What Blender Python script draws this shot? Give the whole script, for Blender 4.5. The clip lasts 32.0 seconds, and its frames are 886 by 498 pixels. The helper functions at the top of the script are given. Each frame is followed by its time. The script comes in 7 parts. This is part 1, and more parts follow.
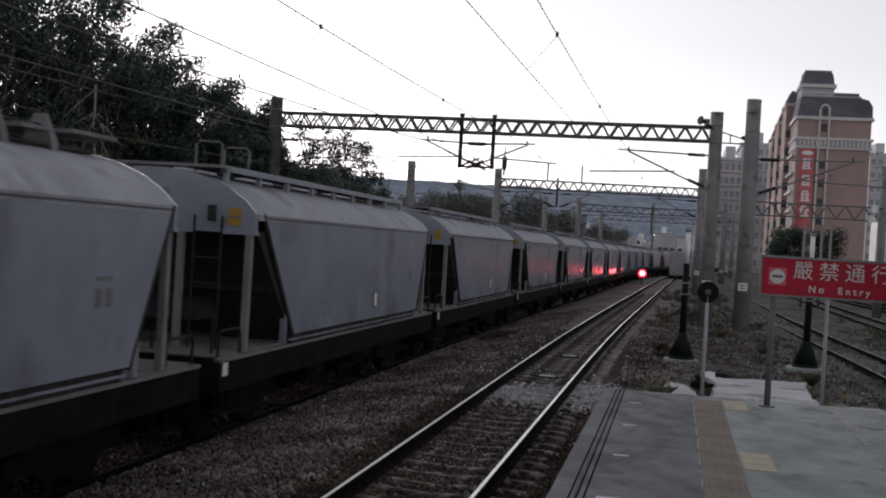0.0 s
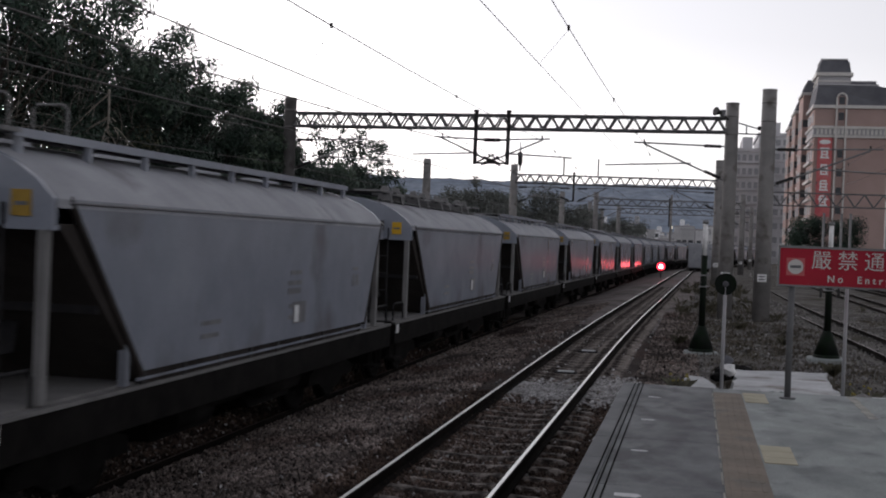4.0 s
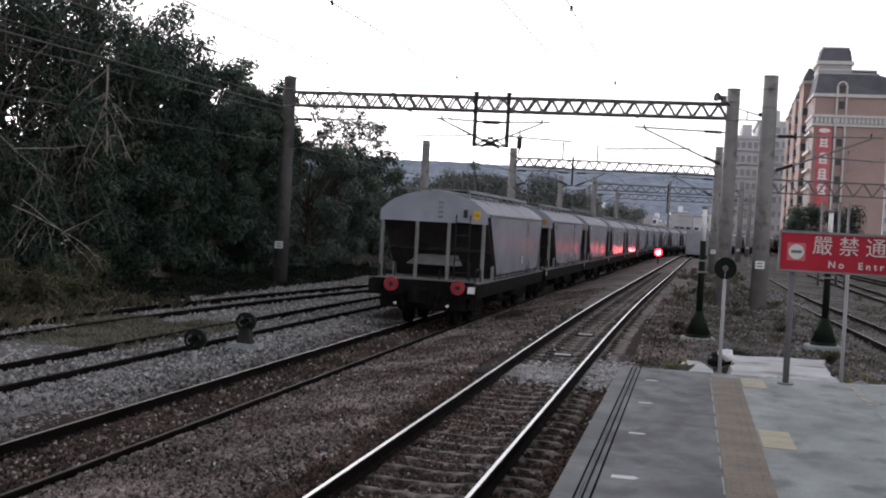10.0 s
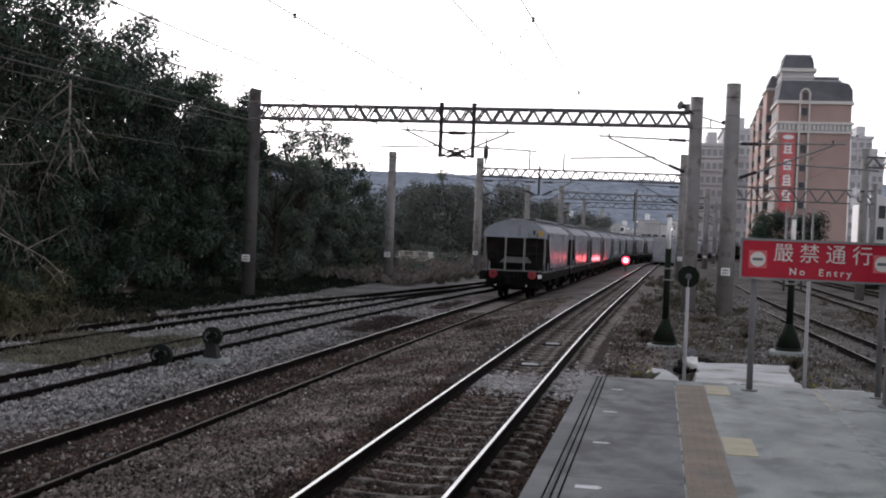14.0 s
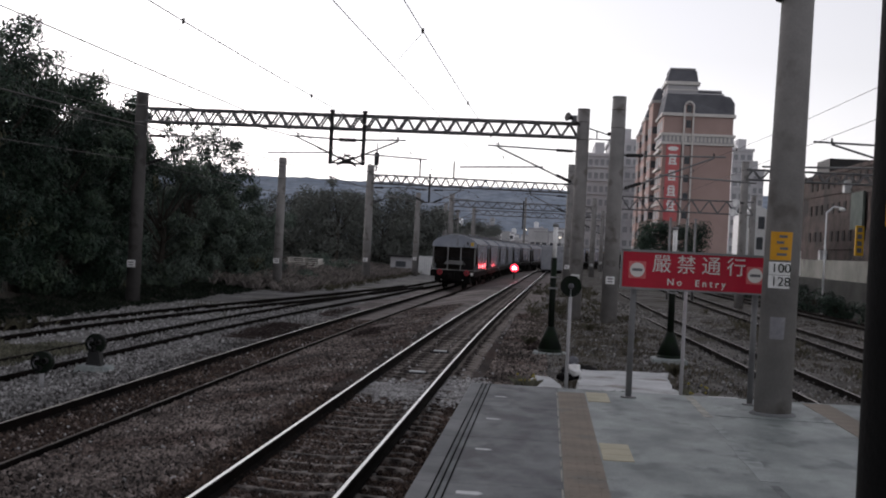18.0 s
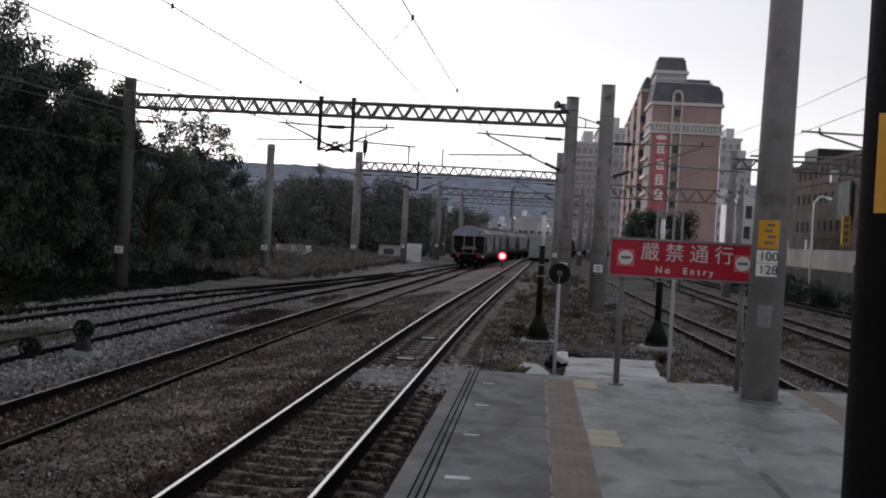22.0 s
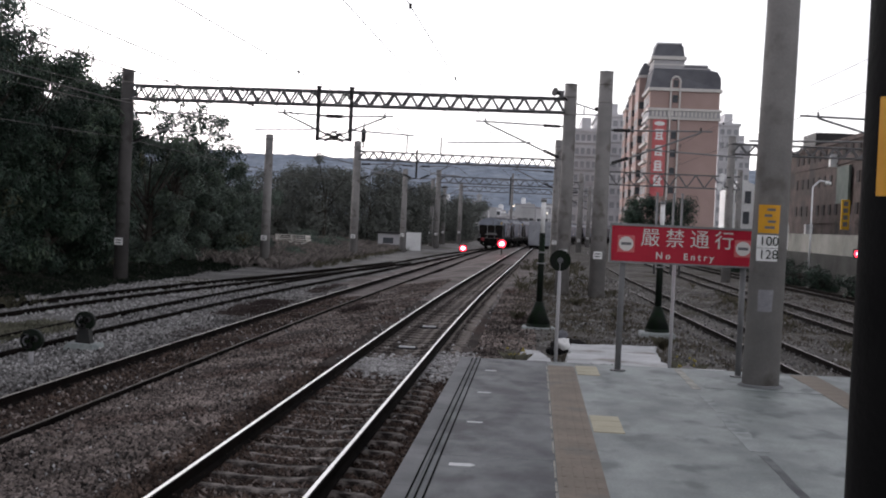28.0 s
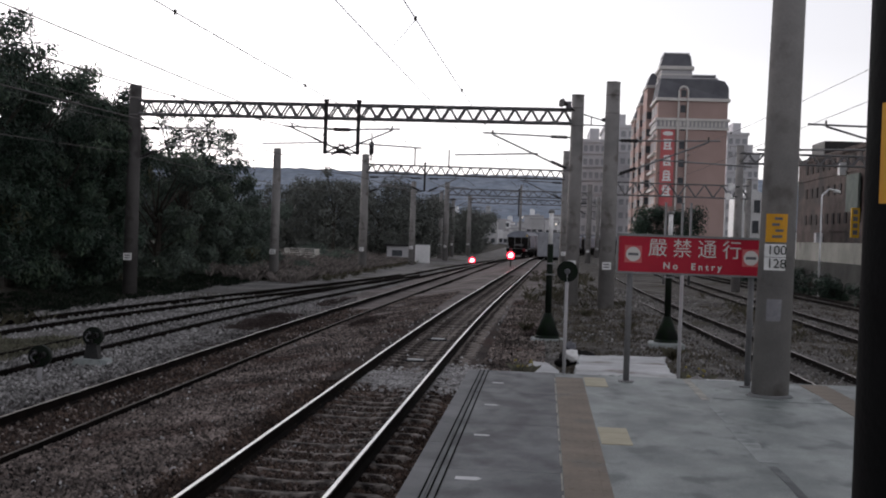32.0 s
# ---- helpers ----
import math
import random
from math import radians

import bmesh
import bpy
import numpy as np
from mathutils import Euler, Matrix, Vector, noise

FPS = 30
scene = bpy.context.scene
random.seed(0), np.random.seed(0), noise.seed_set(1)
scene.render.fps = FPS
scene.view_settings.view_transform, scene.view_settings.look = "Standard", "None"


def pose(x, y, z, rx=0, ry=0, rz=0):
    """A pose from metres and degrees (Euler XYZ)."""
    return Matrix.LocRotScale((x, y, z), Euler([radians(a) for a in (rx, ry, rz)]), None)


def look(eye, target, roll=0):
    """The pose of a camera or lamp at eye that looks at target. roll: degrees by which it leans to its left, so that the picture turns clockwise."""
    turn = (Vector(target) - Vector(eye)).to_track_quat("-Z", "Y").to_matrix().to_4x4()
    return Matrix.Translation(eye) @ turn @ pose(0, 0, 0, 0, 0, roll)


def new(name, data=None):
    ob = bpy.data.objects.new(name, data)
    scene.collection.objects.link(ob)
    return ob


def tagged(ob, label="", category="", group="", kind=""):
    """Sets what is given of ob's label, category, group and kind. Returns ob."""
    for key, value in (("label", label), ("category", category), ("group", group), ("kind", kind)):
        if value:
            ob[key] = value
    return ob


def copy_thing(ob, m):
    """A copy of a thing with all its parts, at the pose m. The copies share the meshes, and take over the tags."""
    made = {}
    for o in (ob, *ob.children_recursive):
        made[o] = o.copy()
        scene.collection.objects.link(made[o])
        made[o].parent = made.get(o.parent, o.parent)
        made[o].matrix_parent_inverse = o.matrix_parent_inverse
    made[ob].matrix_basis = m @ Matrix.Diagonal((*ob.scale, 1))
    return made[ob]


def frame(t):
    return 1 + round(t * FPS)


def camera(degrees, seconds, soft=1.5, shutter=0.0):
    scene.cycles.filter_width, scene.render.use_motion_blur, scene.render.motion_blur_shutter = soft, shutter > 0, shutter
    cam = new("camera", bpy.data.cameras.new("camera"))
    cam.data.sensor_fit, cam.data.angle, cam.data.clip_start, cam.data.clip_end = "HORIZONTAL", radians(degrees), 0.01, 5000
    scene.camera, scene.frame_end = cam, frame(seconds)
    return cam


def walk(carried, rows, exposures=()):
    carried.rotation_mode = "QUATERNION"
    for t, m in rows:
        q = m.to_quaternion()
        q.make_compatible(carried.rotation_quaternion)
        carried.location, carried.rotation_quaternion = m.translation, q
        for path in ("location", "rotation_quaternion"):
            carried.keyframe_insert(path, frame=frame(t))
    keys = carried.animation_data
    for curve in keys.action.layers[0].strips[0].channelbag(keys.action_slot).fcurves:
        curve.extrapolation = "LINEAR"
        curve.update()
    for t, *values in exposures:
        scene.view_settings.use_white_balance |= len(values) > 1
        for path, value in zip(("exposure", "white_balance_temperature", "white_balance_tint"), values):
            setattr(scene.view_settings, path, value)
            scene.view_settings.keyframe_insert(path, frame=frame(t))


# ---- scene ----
# The camera: hand-held on the platform, turning a little
cam = camera(40.06, 32.0, soft=1.95, shutter=0.5)
PATH = [
    (0.0, -0.076, -0.030, 2.142, 89.686, -3.440, 10.888),
    (0.5, -0.098, -0.015, 2.145, 90.027, -2.766, 10.674),
    (1.0, -0.102, -0.022, 2.144, 90.315, -2.790, 10.627),
    (1.5, -0.048, 0.037, 2.145, 89.649, -2.399, 9.501),
    (2.0, -0.057, 0.048, 2.150, 89.724, -2.209, 9.589),
    (2.5, -0.052, 0.018, 2.150, 89.770, -2.038, 10.386),
    (3.0, -0.061, 0.013, 2.139, 89.719, -2.184, 11.110),
    (3.5, -0.050, 0.033, 2.143, 89.712, -2.098, 11.543),
    (5.5, -0.052, 0.068, 2.137, 88.695, -2.705, 12.231),
    (6.0, -0.068, 0.017, 2.145, 88.724, -2.591, 12.143),
    (6.5, -0.076, 0.043, 2.129, 88.433, -2.599, 11.888),
    (7.0, -0.075, 0.058, 2.132, 88.832, -2.591, 11.940),
    (7.5, -0.065, 0.009, 2.140, 88.875, -2.738, 12.157),
    (8.0, -0.062, 0.039, 2.128, 88.731, -2.616, 11.887),
    (8.5, -0.058, 0.036, 2.131, 88.737, -2.742, 11.842),
    (9.0, -0.059, 0.203, 2.131, 88.646, -2.799, 12.013),
    (9.5, -0.057, 0.189, 2.129, 88.835, -2.824, 11.529),
    (10.0, -0.079, 0.149, 2.102, 88.724, -3.147, 11.623),
    (10.5, -0.065, 0.108, 2.128, 88.482, -2.927, 11.840),
    (11.0, -0.047, 0.211, 2.124, 88.432, -2.687, 11.732),
    (11.5, -0.044, 0.207, 2.123, 88.392, -2.564, 11.665),
    (12.0, -0.049, 0.081, 2.133, 88.560, -2.393, 11.342),
    (12.5, -0.036, 0.186, 2.129, 88.500, -2.351, 11.055),
    (13.0, -0.053, 0.104, 2.118, 88.745, -2.534, 11.086),
    (13.5, -0.024, 0.174, 2.131, 88.924, -2.537, 10.564),
    (14.0, -0.030, 0.136, 2.122, 89.285, -2.399, 10.135),
    (14.5, -0.017, 0.121, 2.130, 88.951, -2.159, 9.191),
    (15.0, -0.000, 0.087, 2.132, 89.319, -2.221, 7.399),
    (15.5, -0.017, 0.050, 2.137, 89.372, -2.517, 6.925),
    (17.5, 0.036, 0.017, 2.146, 90.006, -2.814, 5.041),
    (18.0, 0.023, 0.003, 2.151, 89.832, -2.902, 4.974),
    (18.5, 0.033, -0.009, 2.142, 89.880, -3.015, 4.345),
    (19.0, 0.021, -0.032, 2.154, 90.360, -3.006, 4.384),
    (19.5, 0.015, -0.046, 2.141, 90.224, -3.151, 4.201),
    (20.0, 0.021, -0.034, 2.145, 89.687, -3.029, 4.155),
    (20.5, 0.015, -0.040, 2.149, 89.475, -3.161, 3.838),
    (21.0, 0.012, -0.051, 2.148, 89.987, -3.097, 3.970),
    (21.5, 0.016, -0.043, 2.147, 89.663, -3.238, 3.976),
    (22.0, 0.012, -0.024, 2.139, 89.290, -3.184, 4.405),
    (22.5, 0.001, -0.033, 2.139, 89.087, -3.255, 4.324),
    (23.0, 0.000, 0.000, 2.140, 89.344, -2.977, 4.394),
    (23.5, -0.005, -0.027, 2.145, 89.468, -3.060, 4.537),
    (24.0, -0.012, -0.056, 2.145, 89.906, -3.072, 4.268),
    (24.5, -0.023, -0.064, 2.141, 89.958, -3.145, 4.648),
    (25.0, -0.009, -0.004, 2.136, 89.717, -2.933, 5.375),
    (25.5, -0.003, -0.030, 2.140, 89.009, -2.976, 4.597),
    (27.5, 0.010, -0.022, 2.141, 88.514, -2.598, 4.286),
    (28.0, -0.001, -0.040, 2.136, 88.746, -2.573, 4.363),
    (28.5, 0.007, -0.020, 2.134, 88.641, -2.613, 4.737),
    (29.0, 0.015, -0.023, 2.139, 88.610, -2.547, 4.605),
    (29.5, 0.016, -0.017, 2.147, 88.759, -2.237, 4.748),
    (30.0, 0.010, -0.009, 2.141, 89.124, -2.197, 4.963),
    (30.5, 0.024, 0.001, 2.134, 89.645, -2.292, 4.594),
    (31.0, 0.019, -0.016, 2.139, 89.445, -2.070, 4.676),
    (31.5, 0.027, -0.024, 2.148, 89.362, -2.015, 4.798),
    (32.0, 0.029, 0.001, 2.137, 89.302, -2.022, 4.797),
]
walk(cam, [(t, pose(x, y, z, rx, ry, rz)) for t, x, y, z, rx, ry, rz in PATH], [(0, 0.57), (1.0, 0.5), (3.5, 0.54), (6.0, 0.9), (9.0, 1.3), (12.0, 1.4), (13.0, 1.35), (15.0, 1.15), (18.5, 0.68), (20.0, 0.62), (22.0, 0.66), (25.0, 0.62), (28.0, 1.2), (30.0, 1.15), (32.0, 0.8)])

# ---- light: a clear sky after sundown, bright behind the hills
world = bpy.data.worlds.new("dusk_sky")
scene.world = world
world.use_nodes = True
wn = world.node_tree.nodes
wl = world.node_tree.links
sky = wn.new("ShaderNodeTexSky")
sky.sky_type, sky.sun_disc = "NISHITA", False
sky.sun_elevation, sky.sun_rotation = radians(10), radians(-46)
sky.air_density, sky.dust_density, sky.ozone_density = 1.0, 1.0, 1.0
hsv = wn.new("ShaderNodeHueSaturation")
hsv.inputs["Saturation"].default_value = 0.15
tint = wn.new("ShaderNodeMixRGB")
tint.blend_type = "MULTIPLY"
tint.inputs[0].default_value = 1.0
tint.inputs[2].default_value = (1.0, 0.965, 1.02, 1)
wl.new(sky.outputs[0], hsv.inputs["Color"])
wl.new(hsv.outputs[0], tint.inputs[1])
wl.new(tint.outputs[0], wn["Background"].inputs["Color"])
wn["Background"].inputs["Strength"].default_value = 0.14
sun_data = bpy.data.lights.new("sun", "SUN")
sun_data.energy, sun_data.angle, sun_data.color = 0.12, radians(60), (1.0, 0.95, 0.92)
sun = new("sun", sun_data)
sun.matrix_world = look((-43, 41.5, 10.4), (0, 0, 0))


# ---- materials
def mat(name, a, b, rough=0.8, metal=0.0, scale=3.0, fine=40.0, bump=0.25, dist=0.01, spread=0.12, island=False, objrand=0.0, stain=None, spec=0.25, ramp_at=(0.32, 0.68), stretch=None):
    """Two-scale mottled surface: colour a to b by a broad noise, grain by a fine one."""
    m = bpy.data.materials.new(name)
    m.use_nodes = True
    n, l = m.node_tree.nodes, m.node_tree.links
    bsdf = n["Principled BSDF"]
    co = n.new("ShaderNodeTexCoord")
    big, small = n.new("ShaderNodeTexNoise"), n.new("ShaderNodeTexNoise")
    big.inputs["Scale"].default_value, small.inputs["Scale"].default_value = scale, fine
    big.inputs["Detail"].default_value, small.inputs["Detail"].default_value = 7, 3
    big.inputs["Roughness"].default_value = 0.6
    vec = co.outputs["Object"]
    if stretch:
        mp = n.new("ShaderNodeMapping")
        mp.inputs["Scale"].default_value = stretch
        l.new(vec, mp.inputs["Vector"])
        vec = mp.outputs[0]
    l.new(vec, big.inputs["Vector"])
    l.new(co.outputs["Object"], small.inputs["Vector"])
    ramp = n.new("ShaderNodeValToRGB")
    ramp.color_ramp.elements[0].position, ramp.color_ramp.elements[1].position = ramp_at
    ramp.color_ramp.elements[0].color, ramp.color_ramp.elements[1].color = (*a, 1), (*b, 1)
    l.new(big.outputs[0], ramp.inputs[0])
    col = ramp.outputs[0]
    if stain:
        st, sr, sm = n.new("ShaderNodeTexNoise"), n.new("ShaderNodeValToRGB"), n.new("ShaderNodeMixRGB")
        st.inputs["Scale"].default_value, st.inputs["Detail"].default_value = stain[1], 6
        l.new(vec, st.inputs["Vector"])
        sr.color_ramp.elements[0].position, sr.color_ramp.elements[1].position = stain[2], stain[2] + 0.12
        l.new(st.outputs[0], sr.inputs[0])
        l.new(sr.outputs[0], sm.inputs[0])
        l.new(col, sm.inputs[1])
        sm.inputs[2].default_value = (*stain[0], 1)
        col = sm.outputs[0]
    val = n.new("ShaderNodeHueSaturation")
    mul = n.new("ShaderNodeMath")
    mul.operation = "MULTIPLY_ADD"
    mul.inputs[1].default_value, mul.inputs[2].default_value = 2 * spread, 1 - spread
    l.new(small.outputs[0], mul.inputs[0])
    out = mul.outputs[0]
    if island or objrand:
        rnd = n.new("ShaderNodeNewGeometry" if island else "ShaderNodeObjectInfo")
        k = n.new("ShaderNodeMath")
        k.operation = "MULTIPLY_ADD"
        s = objrand or 0.9
        k.inputs[1].default_value, k.inputs[2].default_value = s, 1 - s / 2
        l.new(rnd.outputs["Random Per Island" if island else "Random"], k.inputs[0])
        k2 = n.new("ShaderNodeMath")
        k2.operation = "MULTIPLY"
        l.new(out, k2.inputs[0])
        l.new(k.outputs[0], k2.inputs[1])
        out = k2.outputs[0]
    l.new(out, val.inputs["Value"])
    l.new(col, val.inputs["Color"])
    l.new(val.outputs[0], bsdf.inputs["Base Color"])
    bsdf.inputs["Roughness"].default_value, bsdf.inputs["Metallic"].default_value = rough, metal
    bsdf.inputs["Specular IOR Level"].default_value = spec
    if bump:
        bp = n.new("ShaderNodeBump")
        bp.inputs["Strength"].default_value, bp.inputs["Distance"].default_value = bump, dist
        l.new(small.outputs[0], bp.inputs["Height"])
        l.new(bp.outputs[0], bsdf.inputs["Normal"])
    return m


def glow(name, colour, strength):
    m = bpy.data.materials.new(name)
    m.use_nodes = True
    b = m.node_tree.nodes["Principled BSDF"]
    b.inputs["Base Color"].default_value = (*colour, 1)
    b.inputs["Emission Color"].default_value = (*colour, 1)
    b.inputs["Emission Strength"].default_value = strength
    return m


# brown darkened to hold the shade between the loose stones
BALLAST = mat("brown_ballast_ground", (0.016, 0.013, 0.0115), (0.075, 0.061, 0.056), 0.95, scale=0.6, fine=14, bump=1.0, dist=0.06, spread=0.9, stain=((0.05, 0.033, 0.028), 0.25, 0.5), spec=0.1)
PALE_BALLAST = mat("grey_ballast_ground", (0.09, 0.088, 0.086), (0.26, 0.253, 0.246), 0.95, scale=0.7, fine=14, bump=1.0, dist=0.06, spread=0.9, stain=((0.085, 0.08, 0.06), 0.3, 0.56), spec=0.1)
STONE = mat("ballast_stone", (0.048, 0.039, 0.035), (0.235, 0.197, 0.18), 0.9, scale=0.9, fine=60, spread=0.35, island=True, objrand=1.8, stain=((0.085, 0.06, 0.052), 0.5, 0.53))
RUSTY_STONE = mat("rusty_ballast_stone", (0.026, 0.018, 0.015), (0.1, 0.07, 0.056), 0.9, scale=1.2, fine=60, spread=0.3, island=True, objrand=1.4)
GREY_STONE = mat("grey_yard_stone", (0.085, 0.082, 0.08), (0.25, 0.242, 0.238), 0.9, scale=1.2, fine=60, spread=0.3, island=True, objrand=1.4)
PALE_STONE = mat("pale_limestone_chip", (0.25, 0.243, 0.24), (0.42, 0.412, 0.41), 0.9, scale=3, fine=60, spread=0.2, island=True)
RUSTY_BALLAST = mat("rust_stained_ballast_ground", (0.02, 0.014, 0.011), (0.065, 0.045, 0.035), 0.95, scale=0.8, fine=16, bump=1.0, dist=0.06, spread=0.9, spec=0.05)
YARD_BALLAST = mat("grey_weedy_ballast_ground", (0.06, 0.056, 0.052), (0.16, 0.15, 0.14), 0.95, scale=0.7, fine=14, bump=1.0, dist=0.06, spread=0.8, stain=((0.055, 0.05, 0.038), 0.5, 0.5), spec=0.1)
FAR_BALLAST = mat("packed_brown_ballast", (0.088, 0.077, 0.073), (0.23, 0.202, 0.193), 0.95, scale=0.5, fine=10, bump=1.0, dist=0.05, spread=0.7, spec=0.1)
EARTH = mat("trackside_earth", (0.016, 0.015, 0.012), (0.04, 0.036, 0.028), 0.95, scale=0.6, fine=12, bump=0.8, dist=0.04, spread=0.4, spec=0.1)
PLATFORM = mat("worn_concrete", (0.103, 0.121, 0.121), (0.243, 0.271, 0.264), 0.55, scale=2.2, fine=55, bump=0.4, dist=0.006, spread=0.45, stain=((0.085, 0.1, 0.102), 3.2, 0.55), spec=0.4, ramp_at=(0.33, 0.66), stretch=(1.0, 0.6, 1.0))
PLATFORM_EDGE = mat("dark_trodden_concrete", (0.028, 0.031, 0.038), (0.128, 0.138, 0.143), 0.62, scale=2.4, fine=55, bump=0.4, dist=0.006, spread=0.5, stain=((0.026, 0.028, 0.035), 3.0, 0.54), spec=0.32, ramp_at=(0.36, 0.63), stretch=(1.0, 0.6, 1.0))
GROOVE = mat("dark_groove", (0.006, 0.006, 0.006), (0.01, 0.01, 0.01), 1.0, spec=0.0, bump=0)
EDGE = mat("edge_concrete", (0.085, 0.09, 0.095), (0.165, 0.17, 0.175), 0.7, scale=2, fine=60, spread=0.15, objrand=0.12)
TACTILE = mat("tactile_tan", (0.15, 0.125, 0.1), (0.22, 0.185, 0.148), 0.75, scale=3, fine=45, spread=0.2, stain=((0.14, 0.13, 0.115), 2.0, 0.57))
YELLOW_TILE = mat("tactile_yellow", (0.34, 0.315, 0.23), (0.44, 0.405, 0.305), 0.75, scale=3, fine=50, spread=0.12)
PALE = mat("pale_concrete", (0.42, 0.43, 0.44), (0.68, 0.69, 0.7), 0.8, scale=1.6, fine=30, spread=0.15)
CONCRETE = mat("mast_concrete", (0.15, 0.145, 0.142), (0.25, 0.24, 0.235), 0.85, scale=1.2, fine=40, spread=0.14, stain=((0.11, 0.1, 0.092), 1.7, 0.55))
DARK_CONCRETE = mat("dark_mast_concrete", (0.055, 0.052, 0.052), (0.1, 0.095, 0.093), 0.9, scale=1.2, fine=40, spread=0.15, stain=((0.045, 0.042, 0.04), 1.7, 0.55), spec=0.1)
# near-black stands in for canopy shade on the columns
DARK_POLE = mat("shaded_column", (0.006, 0.006, 0.0065), (0.011, 0.011, 0.012), 0.75, scale=2, fine=40, spread=0.1, spec=0.1)
STEEL = mat("galvanised_steel", (0.16, 0.16, 0.165), (0.24, 0.24, 0.245), 0.55, 0.5, scale=3, fine=60, spread=0.1)
GANTRY = mat("weathered_gantry_steel", (0.10, 0.10, 0.105), (0.17, 0.17, 0.175), 0.7, 0.2, scale=3, fine=60, spread=0.1)
DARK = mat("dark_iron", (0.015, 0.015, 0.016), (0.035, 0.034, 0.034), 0.6, 0.2, scale=4, fine=50, spread=0.2)
BLACK = mat("black_paint", (0.006, 0.0145, 0.0055), (0.012, 0.012, 0.013), 0.6, scale=4, fine=60, spread=0.1, spec=0.08)
WIRE = mat("copper_wire_patina", (0.06, 0.055, 0.055), (0.09, 0.085, 0.08), 0.6, 0.4)
# rust taken near black, with the rails' flank shade in the colour
RUST = mat("rusty_shaded_rail", (0.004, 0.0033, 0.003), (0.012, 0.009, 0.0078), 0.95, scale=2, fine=60, spread=0.2, spec=0.05)
BROWN_HEAD = mat("brown_worn_railhead", (0.045, 0.033, 0.027), (0.085, 0.064, 0.053), 0.6, 0.3, scale=1.5, fine=80, bump=0.05, spread=0.2)
POLISH = mat("polished_railhead", (0.55, 0.54, 0.53), (0.7, 0.69, 0.675), 0.3, 1.0, scale=1.0, fine=80, bump=0.03, spread=0.06)
DULLHEAD = mat("dull_railhead", (0.24, 0.215, 0.2), (0.36, 0.325, 0.3), 0.42, 0.9, scale=1.0, fine=80, bump=0.05, spread=0.15)
SLEEPER = mat("concrete_sleeper", (0.018, 0.013, 0.011), (0.25, 0.22, 0.2), 0.9, scale=6.5, fine=60, spread=0.4, objrand=0.5, ramp_at=(0.42, 0.62))
WAGON = mat("wagon_grey_paint", (0.19, 0.208, 0.252), (0.258, 0.277, 0.325), 0.24, spec=0.5, scale=0.9, fine=25, bump=0.05, dist=0.006, spread=0.07, stain=((0.15, 0.156, 0.176), 0.7, 0.56))
WAGON_TOP = mat("pale_wagon_roof", (0.25, 0.257, 0.28), (0.36, 0.369, 0.395), 0.75, scale=1.2, fine=30, spread=0.1, stain=((0.19, 0.19, 0.205), 1.1, 0.58))
# dark brown with the shade behind the end posts in it
WAGON_DARK = mat("wagon_shaded_slope", (0.022, 0.019, 0.018), (0.046, 0.041, 0.039), 0.9, scale=1.2, fine=30, spread=0.15, spec=0.08)
# the shade beneath the wagons is put into this near-black
UNDER = mat("shade_black_underframe", (0.004, 0.0038, 0.0038), (0.012, 0.011, 0.0105), 0.9, scale=3, fine=40, spread=0.2, spec=0.06)
SILL = mat("dark_wagon_sill", (0.013, 0.013, 0.015), (0.034, 0.033, 0.035), 0.85, scale=2, fine=40, spread=0.15, spec=0.12)
DUSTY_YELLOW = mat("dusty_yellow_plate", (0.26, 0.165, 0.03), (0.36, 0.23, 0.045), 0.7, scale=4, fine=40, spread=0.2)
YELLOW = mat("yellow_plate", (0.5, 0.29, 0.015), (0.6, 0.36, 0.025), 0.5, scale=4, fine=40, spread=0.08)
AMBER = mat("amber_warning_plate", (0.5, 0.24, 0.012), (0.58, 0.29, 0.018), 0.5, scale=4, fine=40, spread=0.08)
FILLER = mat("pale_mortar_filler", (0.2, 0.22, 0.22), (0.31, 0.335, 0.33), 0.7, scale=4, fine=40, spread=0.3, stain=((0.15, 0.17, 0.17), 5.0, 0.54))
WORN_LINE = mat("worn_cream_paint", (0.2, 0.2, 0.185), (0.4, 0.385, 0.335), 0.75, scale=8, fine=60, spread=0.3)
FADED_BLUE = mat("faded_blue_paint", (0.145, 0.146, 0.163), (0.215, 0.212, 0.226), 0.85, scale=5, fine=40, spread=0.2)
WHITE = mat("white_paint", (0.62, 0.62, 0.62), (0.78, 0.78, 0.78), 0.6, scale=6, fine=60, spread=0.06)
FADED_RED = mat("faded_red_banner", (0.45, 0.1, 0.11), (0.55, 0.17, 0.17), 0.8, scale=0.25, fine=4, spread=0.1)
RED = mat("red_sign_paint", (0.32, 0.008, 0.026), (0.385, 0.012, 0.032), 0.4, scale=3, fine=40, spread=0.06)
DISC_RED = mat("red_disc_paint", (0.2, 0.018, 0.026), (0.3, 0.032, 0.04), 0.5, scale=6, fine=40, spread=0.1)
GREYMARK = mat("grey_stencil_paint", (0.10, 0.10, 0.11), (0.15, 0.15, 0.16), 0.7, scale=9, fine=60, spread=0.1)
# salmon tile, paled somewhat to bring distance haze into the colour
BRICK = mat("salmon_tile_cladding", (0.32, 0.228, 0.21), (0.39, 0.283, 0.26), 0.85, scale=0.2, fine=6, spread=0.12)
CREAM = mat("cream_trim", (0.52, 0.5, 0.48), (0.62, 0.6, 0.58), 0.8, scale=0.5, fine=8, spread=0.08)
SLATE = mat("slate_mansard", (0.1, 0.102, 0.118), (0.14, 0.142, 0.158), 0.8, scale=0.5, fine=10, spread=0.15)
